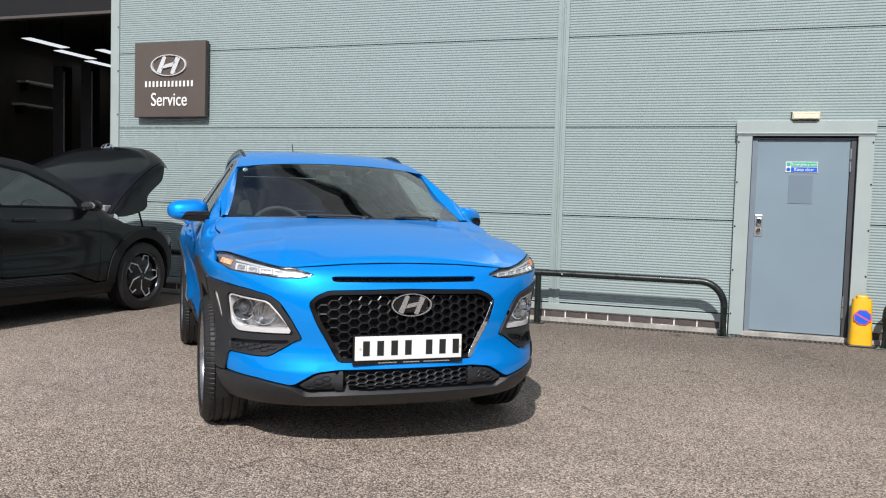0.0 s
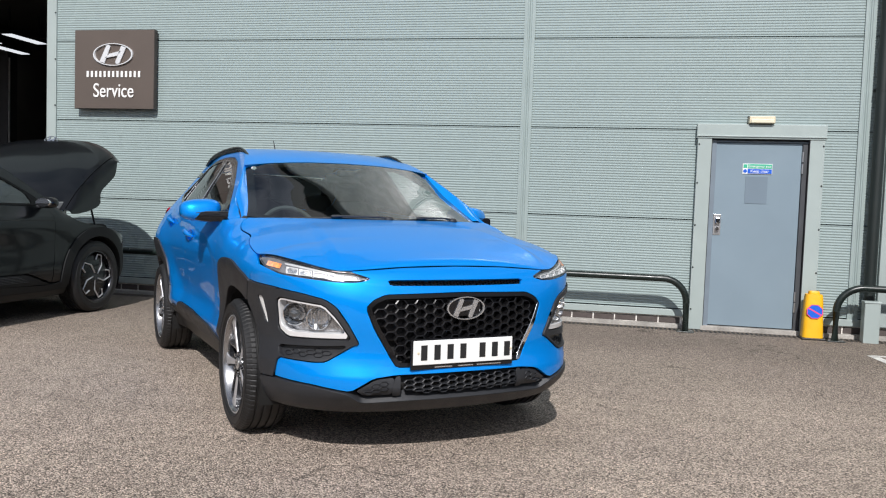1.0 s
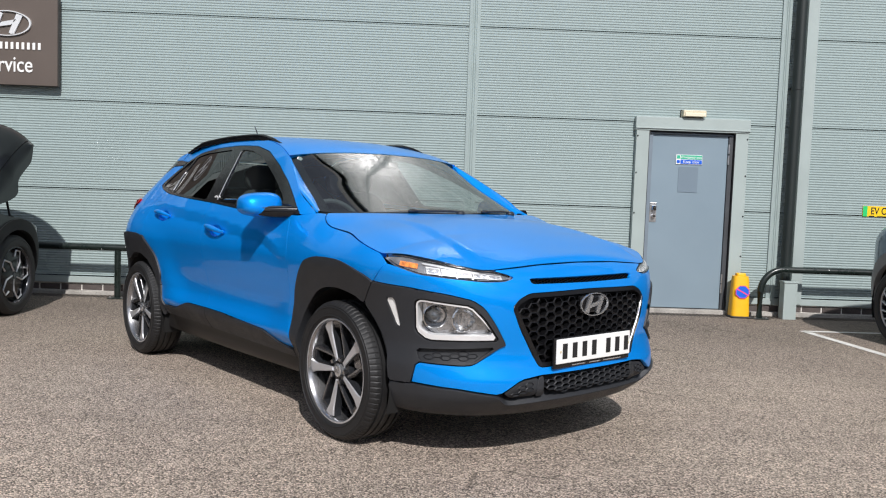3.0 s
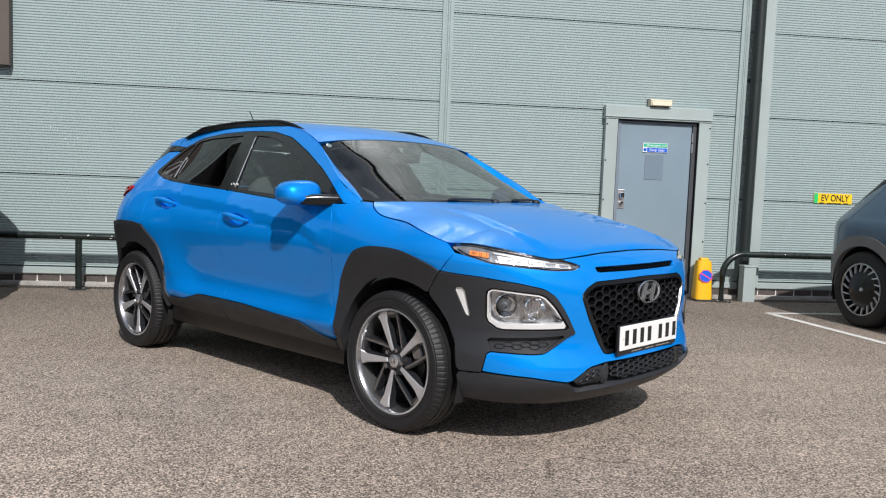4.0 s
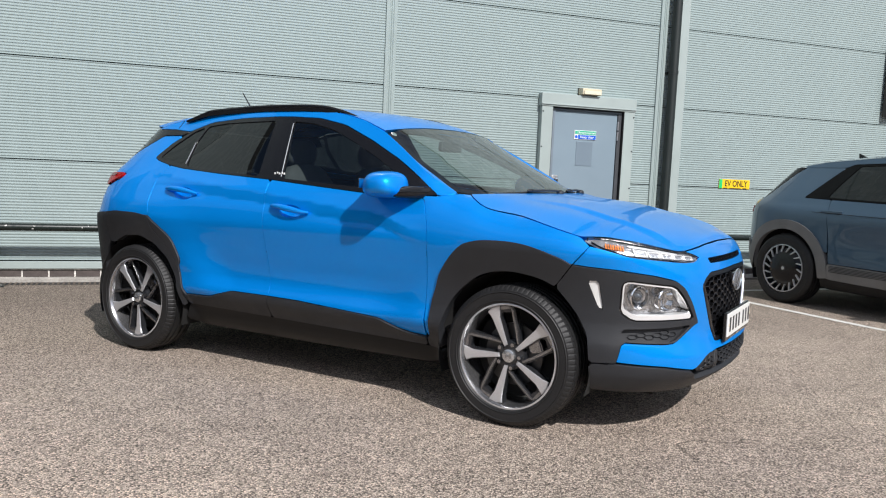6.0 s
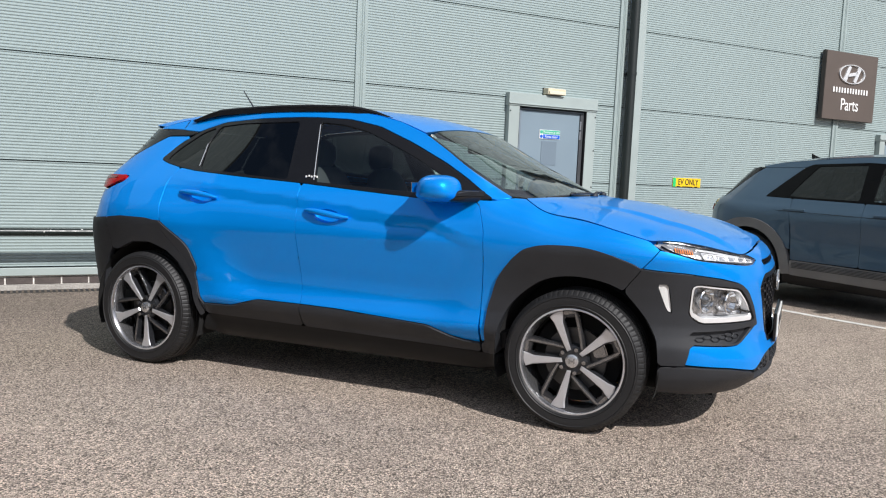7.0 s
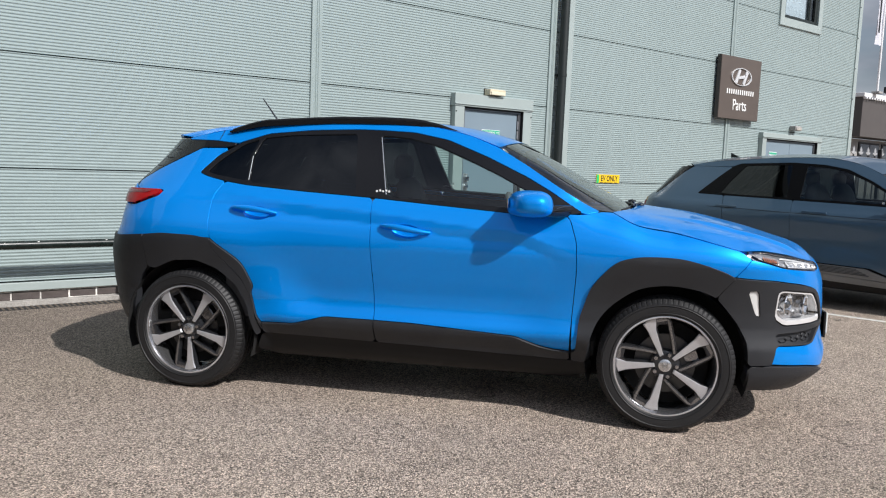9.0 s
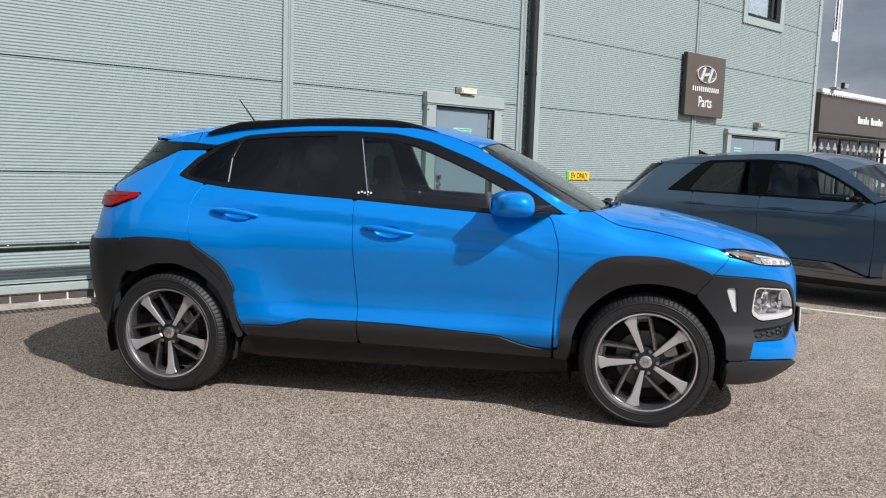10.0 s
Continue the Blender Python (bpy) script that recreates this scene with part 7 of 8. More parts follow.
ev_nose = spline([(0.16, 2.20), (0.30, 2.30), (0.50, 2.345), (0.70, 2.335), (0.82, 2.30), (0.92, 2.22), (1.0, 2.1)])
ev_tail = spline([(0.16, -2.12), (0.32, -2.24), (0.55, -2.285), (0.90, -2.27), (1.02, -2.24), (1.10, -2.12), (1.25, -1.99), (1.45, -1.80), (1.55, -1.72)])
ev_fend = spline([(0.85, 1.15), (1.05, 1.06), (1.4, 1.01), (1.7, 0.97), (2.0, 0.93)])


def ev_width(x, z):
    y = ev_low(z) if z <= 1.01 else 0.895 - 0.46 * (z - 1.01) - 0.12 * (z - 1.01) ** 2
    y -= 0.018 * math.exp(-((z - 0.66) / 0.16) ** 2) * math.exp(-(x / 0.9) ** 2)
    y -= 0.10 * smooth(0.95, 1.5, z) * smooth(-0.4, -1.9, x)
    w = smooth(0.85, 1.15, x)
    if w > 0 and z > 0.86:
        t = min((z - 0.86) / (ev_fend(x) - 0.86), 0.999)
        y = y * (1 - w) + w * (0.74 + 0.198 * math.sqrt(1 - t ** 2.2))
    return y


EV_F, EV_R, EV_K = 1.50, -1.45, 0.92
EV_NOSE, EV_TAIL = EV_F + EV_K * math.pi / 2, EV_R - EV_K * math.pi / 2
EV = make_skin(EV_F, EV_R, EV_K, ev_width, ev_nose, ev_tail)
M_EVGREY = car_paint("slate_blue_grey_metallic", (0.045, 0.085, 0.132), (0.068, 0.120, 0.180), 0.3, 0.36, 0.8)
M_EVTRIM = mat("deep_black_trim", (0.004, 0.004, 0.0045), 0.25, spec=0.12)
M_EVBLACK = car_paint("black_metallic", (0.0020, 0.0026, 0.0036), (0.0034, 0.0042, 0.0056), 0.2, 0.30, 0.45, haze=0.06)
M_ARCHGREY = mat("grey_arch_plastic", (0.165, 0.165, 0.165), 0.5, 0.1, vary=0.08, scale=6, fine=0.08, fine_scale=250)
M_ARCHBLACK = mat("charcoal_arch_plastic", (0.014, 0.015, 0.016), 0.6, 0.0, spec=0.2, vary=0.1, scale=6, fine=0.1, fine_scale=250)
# navy here is the sky's reflection on the bonnet, put into the colour
M_UNDERHOOD = mat("sky_tinted_bonnet_underside", (0.085, 0.088, 0.140), 0.5, 0.0, vary=0.12, scale=3)

ev_win = [(-1.371, 1.091), (-1.195, 1.274), (-1.06, 1.40), (-0.97, 1.440), (-0.386, 1.466), (-0.053, 1.452), (0.186, 1.413), (0.434, 1.305), (0.676, 1.174), (0.84, 1.060), (0.045, 1.072), (-0.884, 1.083)]
ev_roof = [(0.930, 1.100), (0.80, 1.175), (0.70, 1.25), (0.514, 1.375), (0.34, 1.452), (0.16, 1.500), (-0.078, 1.528), (-0.564, 1.515), (-1.128, 1.473), (-1.366, 1.450), (-1.62, 1.410)]


bonnet_top = spline([(0.0, 1.045), (0.25, 1.062), (0.5, 1.045), (0.75, 1.005), (0.90, 0.965), (0.97, 0.925), (1.0, 0.865)])
bonnet_skirt = spline([(1.06, 0.985), (1.12, 0.93), (1.22, 0.855), (1.36, 0.775), (1.44, 0.748), (1.475, 0.752), (1.53, 0.815), (1.58, 0.828), (1.70, 0.815), (1.82, 0.800), (1.90, 0.835), (1.97, 0.885), (2.02, 0.90)])


def raised_bonnet(hood, paint):
    """A clamshell bonnet: a broad top with deep sides, lined underneath; built as it lies closed."""
    def at(t, v, drop=0.0, draw=0.0):
        a = abs(v)
        y = (0.855 * a / 0.80 if a < 0.80 else 0.855 + 0.055 * math.sin(min((a - 0.80) / 0.10, 1.0) * math.pi / 2)) - draw
        x = 1.08 + (2.30 - 0.31 * (min(max(y, 0.0), 0.91) / 0.91) ** 3.2 - 1.08 - draw) * t
        z = bonnet_top(t) - 0.028 * min(a / 0.80, 1) ** 4 - drop
        if a > 0.80:
            q = (a - 0.80) / 0.20
            z = z + (min(bonnet_skirt(x), z - 0.01) - z) * q ** 1.15
        return Vector((x, y if v >= 0 else -y, z))

    def sheet_of(name, ts, vs, material, label, drop=0.0, draw=0.0):
        v = [tuple(at(t, q, drop, draw)) for t in ts for q in vs]
        n = len(vs)
        f = [(j * n + i, j * n + i + 1, (j + 1) * n + i + 1, (j + 1) * n + i) for j in range(len(ts) - 1) for i in range(n - 1)]
        me = mesh_of(name, v, f, material, True)
        me.set_sharp_from_angle(angle=radians(38))
        return link(name, me, hood, label)
    side = [0.80 + 0.20 * k / 7 for k in range(8)]
    vs = [-q for q in side[::-1]] + [-0.80 + 1.6 * k / 24 for k in range(1, 24)] + side
    ts = [k / 30 for k in range(28)] + [0.925, 0.95, 0.97, 0.985, 1.0]
    sheet_of("bonnet_skin", ts, vs, paint, "clamshell bonnet skin")
    sheet_of("bonnet_lining", [0.03 + 0.85 * k / 16 for k in range(17)], [-0.79 + 1.58 * k / 20 for k in range(21)], M_UNDERHOOD, "bonnet lining with the sky's navy reflection in its colour", 0.045, 0.03)
    for sg in (-1, 1):
        sheet_of("side_lining", [0.03 + 0.87 * k / 20 for k in range(21)], [sg * q for q in side[1:]], M_UNDERHOOD, "lining inside the bonnet's edge, sky reflection in its colour", 0.03, 0.014)
        # thin black tube draws the shading along the fold
        part("fold_shade_line", tube(bmesh.new(), [at(0.02 + 0.92 * k / 24, sg * 0.802, -0.001, -0.001) for k in range(25)], 0.0045, 6), M_EVTRIM, hood)
        part("seal", tube(bmesh.new(), [at(t, sg * 0.80, 0.052, 0.03) for t in (0.05, 0.25, 0.5, 0.7, 0.88)], 0.011, 8), M_GLOSS, hood, smooth=True)
    part("seal", tube(bmesh.new(), [at(0.885, q, 0.05, 0.03) for q in (-0.78, -0.5, -0.2, 0.2, 0.5, 0.78)], 0.013, 8), M_GLOSS, hood, smooth=True)
    p = at(0.925, 0.0)
    oval_mark(hood, Matrix.Translation((p.x, 0, p.z + 0.004)) @ Matrix(((0, -1, 0, 0), (1, 0, 0, 0), (0, 0, 1, 0), (0, 0, 0, 1))) @ pose(0, 0, 0, -25, 0, 0), 0.17, 0.09, M_CHROME, 0.008)


def ev_car(name, label, m, paint, arch, wheel, bonnet_up):
    car = thing(name, label, "car", m, "electric hatchbacks")

    def duo(nm, poly, mt, **kw):
        return pair(nm, poly, mt, car, skin=EV, **kw)
    belt_l = [(0.84, 1.058), (0.045, 1.070), (-0.884, 1.081), (-1.371, 1.089)]
    duo("rear_door", [(-0.280, 1.074), (-0.884, 1.081), (-1.05, 1.083), (-1.02, 0.90), (-0.99, 0.72), (-0.975, 0.46), (-0.265, 0.46), (-0.268, 0.70)], paint, step=0.06)
    duo("front_door", [(-0.280, 1.074), (0.045, 1.070), (0.845, 1.058), (0.872, 0.95), (0.88, 0.64), (0.855, 0.34), (0.55, 0.45), (-0.265, 0.46), (-0.268, 0.70)], paint, step=0.06)
    duo("rear_quarter", [(-1.05, 1.083), (-1.371, 1.089), (-1.195, 1.274), (-1.06, 1.402), (-1.58, 1.397), (-1.70, 1.332), (-1.84, 1.197), (-1.965, 1.062), (-2.03, 0.98), (-2.05, 0.60), (-1.98, 0.52), (-1.90, 0.60), (-1.76, 0.76), (-1.60, 0.835), (-1.42, 0.840), (-1.24, 0.775), (-1.09, 0.60), (-0.99, 0.56), (-1.0, 0.72), (-1.02, 0.90)], paint, step=0.05)
    duo("front_fender", ([(0.845, 1.058), (0.95, 1.068), (1.05, 0.995), (1.2, 0.925), (1.35, 0.888), (1.52, 0.872), (1.75, 0.82), (1.95, 0.765), (2.02, 0.74)] if bonnet_up else [(0.845, 1.058), (0.95, 1.08), (1.05, 1.055), (1.4, 1.005), (1.75, 0.955), (2.0, 0.90), (2.02, 0.74)]) + [(2.02, 0.735), (1.92, 0.62), (1.80, 0.76), (1.62, 0.84), (1.42, 0.845), (1.25, 0.78), (1.10, 0.62), (1.05, 0.36), (0.862, 0.34), (0.88, 0.64), (0.872, 0.95)], paint, step=0.05)
    arch_out = lambda c: [(c + r * math.cos(a), 0.345 + r * math.sin(a)) for r, a in ((0.515 + 0.010 * abs(math.cos(q)), q) for q in (-0.05 + k * 0.162 for k in range(21)))]
    arch_in = lambda c: [(c + 0.415 * math.cos(a), 0.345 + 0.415 * math.sin(a)) for a in (3.24 - k * 0.167 for k in range(21))]
    for c in (1.50, -1.50):
        duo("arch_cladding", arch_out(c) + arch_in(c), arch, off=0.014, depth=0.05, step=0.045)
    duo("side_sill", [(-1.0, 0.40), (0.86, 0.325), (1.08, 0.36), (1.085, 0.275), (0.85, 0.27), (-0.95, 0.305), (-1.07, 0.33), (-1.07, 0.40)], arch, off=0.008, depth=0.04, step=0.06)
    duo("lower_sill", [(-0.95, 0.302), (0.85, 0.267), (1.085, 0.272), (1.09, 0.215), (0.8, 0.205), (-0.9, 0.205), (-1.08, 0.22), (-1.07, 0.327)], M_SILL, off=0.0, depth=0.04, step=0.06, label="black lower sill")
    for s in (-1, 1):
        gb = panel("grooved_cladding", [(-0.98, 0.46), (-0.45, 0.455), (0.50, 0.445), (0.845, 0.330), (-0.98, 0.39)], arch, car, skin=EV, side=s, off=0.009, depth=0.02, step=0.05, label="grooved lower door cladding")
        for k in range(5):
            z = 0.440 - k * 0.013
            pts = [EV(u, z - 0.010 * (u + 0.9) / 1.6) + S_normal(EV, u, z) * 0.0105 for u in (-0.95, -0.6, -0.27, 0.1, 0.42 + 0.03 * k)]
            part("groove_rib", tube(bmesh.new(), [(p.x, s * p.y, p.z) for p in pts], 0.0032, 6), M_PLASTIC, gb)
        # shade of the flank crease, drawn as a sunken black tube
        cr = [EV(u, z) + S_normal(EV, u, z) * -0.0015 for u, z in ((-1.91, 0.965), (-1.2, 0.955), (-0.27, 0.945), (0.40, 0.938), (0.86, 0.93))]
        part("crease_shade_line", tube(bmesh.new(), curve_pts([(p.x, s * p.y, p.z) for p in cr], 6), 0.0022, 6), M_GLOSS, car)
        part("door_handle", boxes((-0.16, s * 0.925 - 0.012, 0.950, 0.09, s * 0.925 + 0.012, 0.975), bevel=0.005), paint, car)
        part("door_handle", boxes((-1.10, s * 0.918 - 0.012, 0.955, -0.86, s * 0.918 + 0.012, 0.980), bevel=0.005), paint, car)
        fr = panel("window_frame", ev_win, M_EVTRIM, car, skin=EV, side=s, holes=[[(-0.225, 1.440), (-0.06, 1.430), (0.17, 1.392), (0.42, 1.288), (0.62, 1.180), (0.66, 1.085), (0.045, 1.092), (-0.215, 1.094)], [(-1.10, 1.108), (-1.02, 1.25), (-0.90, 1.42), (-0.386, 1.442), (-0.35, 1.096), (-0.884, 1.100)]], gap=0.001, step=0.05)
        panel("front_window", [(-0.225, 1.440), (-0.06, 1.430), (0.17, 1.392), (0.42, 1.288), (0.62, 1.180), (0.66, 1.085), (0.045, 1.092), (-0.215, 1.094)], M_EVGLASS if bonnet_up else M_SIDEGLASS, car, skin=EV, side=s, off=-0.006, gap=-0.006, depth=0.004, step=0.08)
        panel("rear_window", [(-1.10, 1.108), (-1.02, 1.25), (-0.90, 1.42), (-0.386, 1.442), (-0.35, 1.096), (-0.884, 1.100)], M_PRIVACY, car, skin=EV, side=s, off=-0.006, gap=-0.006, depth=0.004, step=0.08)
        cn = ev_roof[:9] + [(-1.366, 1.450), (-1.62, 1.412), (-1.60, 1.397), (-1.06, 1.404)] + ev_win[3:-3] + [(0.84, 1.060)]
        panel("cant_rail", cn, paint, car, skin=EV, side=s, step=0.05)
        bm = bmesh.new()
        blob(bm, (0.70, s * 0.995, 1.098), (0.070, 0.090, 0.052) if bonnet_up else (0.055, 0.085, 0.026), 2.8, 20, 12)
        mi = part("door_mirror", bm, M_GLOSS if bonnet_up else M_EVTRIM, car, smooth=True)
        bm = bmesh.new()
        bmesh.ops.create_cone(bm, cap_ends=True, segments=28, radius1=0.5, radius2=0.48, depth=1.0, matrix=Matrix.Translation((0.640 if bonnet_up else 0.650, s * 0.995, 1.098)) @ Matrix.Diagonal((0.026, 0.150, 0.078 if bonnet_up else 0.034, 1)) @ pose(0, 0, 0, 0, -90, 0))
        part("mirror_glass", bm, M_CHROME, mi)
        part("mirror_foot", boxes((0.70, s * 0.89 - 0.05, 1.045, 0.76, s * 0.89 + 0.05, 1.07), bevel=0.008), M_PLASTIC, mi)
        panel("inner_shell", [(-1.30, 1.06), (0.84, 1.03), (0.84, 0.36), (-1.05, 0.40), (-1.06, 0.62), (-1.25, 0.80)], M_SHELL, car, skin=EV, side=s, off=-0.035, depth=0.01, gap=0, cut=0, step=0.1)
        for x in (1.5, -1.5):
            bm = bmesh.new()
            rows = [[bm.verts.new((x + r * math.cos(t), s * a, 0.345 + r * math.sin(t))) for t in (-0.35 + k * (math.pi + 0.7) / 20 for k in range(21))] for a, r in ((0.58, 0.05), (0.58, 0.43), (0.88, 0.43))]
            for i in range(2):
                for k in range(20):
                    bm.faces.new((rows[i][k], rows[i][k + 1], rows[i + 1][k + 1], rows[i + 1][k]))
            part("wheel_well", bm, M_SHELL, car, smooth=True)
        panel("pillar_trim", [(-1.58, 1.400), (-1.70, 1.335), (-1.84, 1.20), (-1.965, 1.065), (-1.995, 1.07), (-1.86, 1.30), (-1.74, 1.405)], M_EVTRIM, car, skin=EV, side=s, step=0.05)

    def round_end(poly, mid):
        """Joins an outline, cut open at the middle line, with its mirror image."""
        keep = [i for i, p in enumerate(poly) if abs(p[0] - mid) > 0.01]
        start = next((i for i in keep if i - 1 not in keep and i > 0), keep[0])
        half = [poly[i] for i in keep if i >= start] + [poly[i] for i in keep if i < start]
        return half + [(2 * mid - u, z) for u, z in half[::-1]]

    def round_tail(poly):
        return round_end(poly, EV_TAIL)

    def round_nose(poly):
        return round_end(poly, EV_NOSE)
    panel("tailgate", round_tail([(-2.05, 0.62), (-2.03, 0.98), (-1.97, 1.07), (EV_TAIL, 1.07), (EV_TAIL, 0.62)]), paint, car, skin=EV, cut=0, step=0.07)
    panel("rear_screen", round_tail([(-2.0, 1.085), (-1.86, 1.30), (-1.76, 1.395), (EV_TAIL, 1.42), (EV_TAIL, 1.085)]), M_PRIVACY, car, skin=EV, cut=0, step=0.1)
    panel("rear_bumper", round_tail([(-1.99, 0.52), (-2.06, 0.61), (EV_TAIL, 0.61), (EV_TAIL, 0.26), (-2.05, 0.26), (-1.93, 0.30)]), arch, car, skin=EV, cut=0, step=0.07, off=0.01)
    panel("tail_light_bar", round_tail([(-2.10, 0.90), (-2.10, 0.97), (EV_TAIL, 0.97), (EV_TAIL, 0.90)]), M_RED, car, skin=EV, cut=0, step=0.07, off=0.006)
    panel("front_bumper", round_nose([(2.02, 0.60), (2.02, 0.71 if bonnet_up else 0.86), (2.2, 0.705 if bonnet_up else 0.86), (EV_NOSE, 0.78), (EV_NOSE, 0.40), (2.0, 0.40), (1.95, 0.55)]), paint, car, skin=EV, cut=0, step=0.07)
    panel("front_lip", round_nose([(1.96, 0.52), (2.0, 0.395), (EV_NOSE, 0.395), (EV_NOSE, 0.20), (1.95, 0.22), (1.90, 0.40)]), arch, car, skin=EV, cut=0, step=0.07, off=0.006)
    duo("headlamp", [(2.06, 0.63), (2.06, 0.695), (2.42, 0.695), (2.42, 0.63)] if bonnet_up else [(2.06, 0.76), (2.06, 0.83), (2.42, 0.83), (2.42, 0.76)], M_LAMPGREY, step=0.05, off=0.004)
    r_s = along([EV(u, z) for u, z in ev_roof[3:]])
    r_m = along([(0.66, 0, 1.455), (0.40, 0, 1.525), (0.0, 0, 1.570), (-0.5, 0, 1.575), (-1.1, 0, 1.535), (-1.75, 0, 1.455)])
    roof = coons("roof", r_m, r_s, along([r_m(0), (0.64, 0.3, 1.44), r_s(0)]), along([r_m(1), (-1.73, 0.35, 1.44), r_s(1)]), paint, car, nv=10, nt=20)
    w_s = along([EV(u, z) for u, z in ev_roof[:4]])
    w_m = along([(1.16, 0, 1.06), (0.92, 0, 1.27), (0.665, 0, 1.452)])
    coons("windscreen", w_m, w_s, along([w_m(0), (1.12, 0.4, 1.07), w_s(0)]), along([w_m(1), (0.645, 0.3, 1.437), w_s(1)]), M_EVGLASS, car, nv=8, nt=8)
    hood = new("bonnet")
    hood.parent = car
    hinge = Vector((1.08, 0, 1.04))
    nx = EV(EV_NOSE, 0.70).x
    if bonnet_up:
        raised_bonnet(hood, paint)
    else:
        b_s = along([EV(u, z) for u, z in ((2.25, 0.885), (2.0, 0.905), (1.75, 0.958), (1.4, 1.008), (1.06, 1.057))])
        b_m = along([(EV(EV_NOSE, 0.875).x, 0, 0.877), (2.1, 0, 0.97), (1.7, 0, 1.05), (1.17, 0, 1.078)])
        coons("bonnet_skin", b_m, b_s, along([b_m(0), EV(2.7, 0.876), b_s(0)]), along([b_m(1), (1.13, 0.4, 1.075), b_s(1)]), paint, hood, nv=20, nt=24, label="clamshell bonnet skin")
    if bonnet_up:
        lift = Matrix.Translation(hinge) @ pose(0, 0, 0, 0, -bonnet_up, 0) @ Matrix.Translation(-hinge)
        hood.matrix_local = lift
        tip = lift @ Vector((1.47, 0.80, 0.80))
        part("strut", tube(bmesh.new(), [(1.66, 0.80, 0.78), tuple(tip)], 0.010, 10), M_IRON, car, smooth=True)
        part("strut", tube(bmesh.new(), [(1.66, -0.80, 0.78), (tip.x, -tip.y, tip.z)], 0.010, 10), M_IRON, car, smooth=True)
        part("engine_cover", boxes((1.15, -0.62, 0.60, 2.1, 0.62, 0.86), bevel=0.04), M_SHELL, car)
        part("hinge_bracket", boxes((1.06, -0.80, 0.98, 1.20, -0.76, 1.10), bevel=0.006), M_SILVER, car)
    else:
        hood.matrix_local = Matrix.Identity(4)
    part("underbody", boxes((-2.05, -0.60, 0.20, 2.1, 0.60, 0.36), (-1.05, -0.82, 0.20, 1.06, 0.82, 0.35), (-2.1, -0.7, 0.36, -1.95, 0.7, 1.0), (1.95, -0.65, 0.36, 2.12, 0.65, 0.80)), M_SHELL, car)
    part("cabin_floor", boxes((-1.95, -0.82, 0.36, 1.05, 0.82, 0.46), (-1.95, -0.70, 0.46, -1.25, 0.70, 1.0)), M_SHELL, car)
    bm = bmesh.new()
    prism(bm, [(1.0, 0.7), (1.12, 1.03), (0.8, 1.03), (0.65, 0.9), (0.7, 0.7)], -0.78, 0.78, 0.02)
    part("dashboard", bm, M_SEATBLK, car, smooth=True)
    for y in (-0.40, 0.40):
        st = part("front_seat", boxes((-0.15, y - 0.26, 0.48, 0.42, y + 0.26, 0.66), bevel=0.06), M_SEATBLK, car, smooth=True)
        bm = bmesh.new()
        blob(bm, (0, 0, 0), (0.08, 0.25, 0.35), 3.2)
        bm.transform(pose(-0.16, y, 0.92, 0, -14, 0))
        part("seat_back", bm, M_SEATBLK, st, smooth=True)
        bm = bmesh.new()
        blob(bm, (-0.27, y, 1.30), (0.05, 0.13, 0.08), 3.0)
        part("headrest", bm, M_SEATBLK, st, smooth=True)
    part("seat_rear", boxes((-1.2, -0.7, 0.48, -0.7, 0.7, 0.68), (-1.32, -0.7, 0.60, -1.12, 0.7, 1.15), bevel=0.05), M_SEATBLK, car)
    sw = part("steering_wheel", tube(bmesh.new(), [Vector((0.58, -0.40, 0.98)) + Matrix.Rotation(radians(-25), 3, "Y") @ Vector((0, 0.18 * math.cos(t), 0.18 * math.sin(t))) for t in (k * math.tau / 24 for k in range(24))], 0.014, 8, closed=True), M_SEATBLK, car, smooth=True)
    bm = bmesh.new()
    prism(bm, [(-1.40, 1.515), (-1.30, 1.525), (-1.28, 1.515), (-1.405, 1.575)], -0.015, 0.015, 0.003)
    part("roof_fin", bm, M_GLOSS, car)
    for x in (1.5, -1.5):
        for s in (-1, 1):
            w = new("wheel")
            w.parent = car
            w.matrix_local = Matrix.Translation((x, s * 0.815, 0.352)) @ pose(0, 0, 0, 0, 0, 0 if s < 0 else 180)
            tyre(w, 0.362, 0.255, 0.235, False)
            barrel(w, 0.255, 0.2, 0.10, M_RIMDARK, False)
            wheel(w)
            bm = bmesh.new()
            lathe(bm, [(0.02, 0.0), (0.02, 0.22), (0.09, 0.22)], 32)
            part("back_plate", bm, M_SHELL, w, smooth=True)
    return car


def turbine(w):
    """A black disc with a bright ring and short leaning fins."""
    bm = bmesh.new()
    lathe(bm, [(-0.098, 0.001), (-0.100, 0.05), (-0.094, 0.15), (-0.080, 0.20), (-0.05, 0.235)], 48)
    part("wheel_disc", bm, M_GLOSS, w, smooth=True)
    bm = bmesh.new()
    lathe(bm, [(-0.100, 0.247), (-0.112, 0.245), (-0.113, 0.239), (-0.100, 0.237)], 64)
    part("bright_ring", bm, M_RIMCUT, w, smooth=True)
    for k in range(18):
        part("fin", spoke_plate([(0.165, -0.004), (0.232, 0.030), (0.240, 0.020), (0.170, -0.012)], k * math.tau / 18, -0.106, 0.02), M_RIMCUT, w)
    bm = bmesh.new()
    bmesh.ops.create_cone(bm, cap_ends=True, segments=20, radius1=0.020, radius2=0.018, depth=0.006, matrix=pose(0, -0.102, 0, 90, 0, 0))
    part("centre_cap", bm, M_SATIN, w)


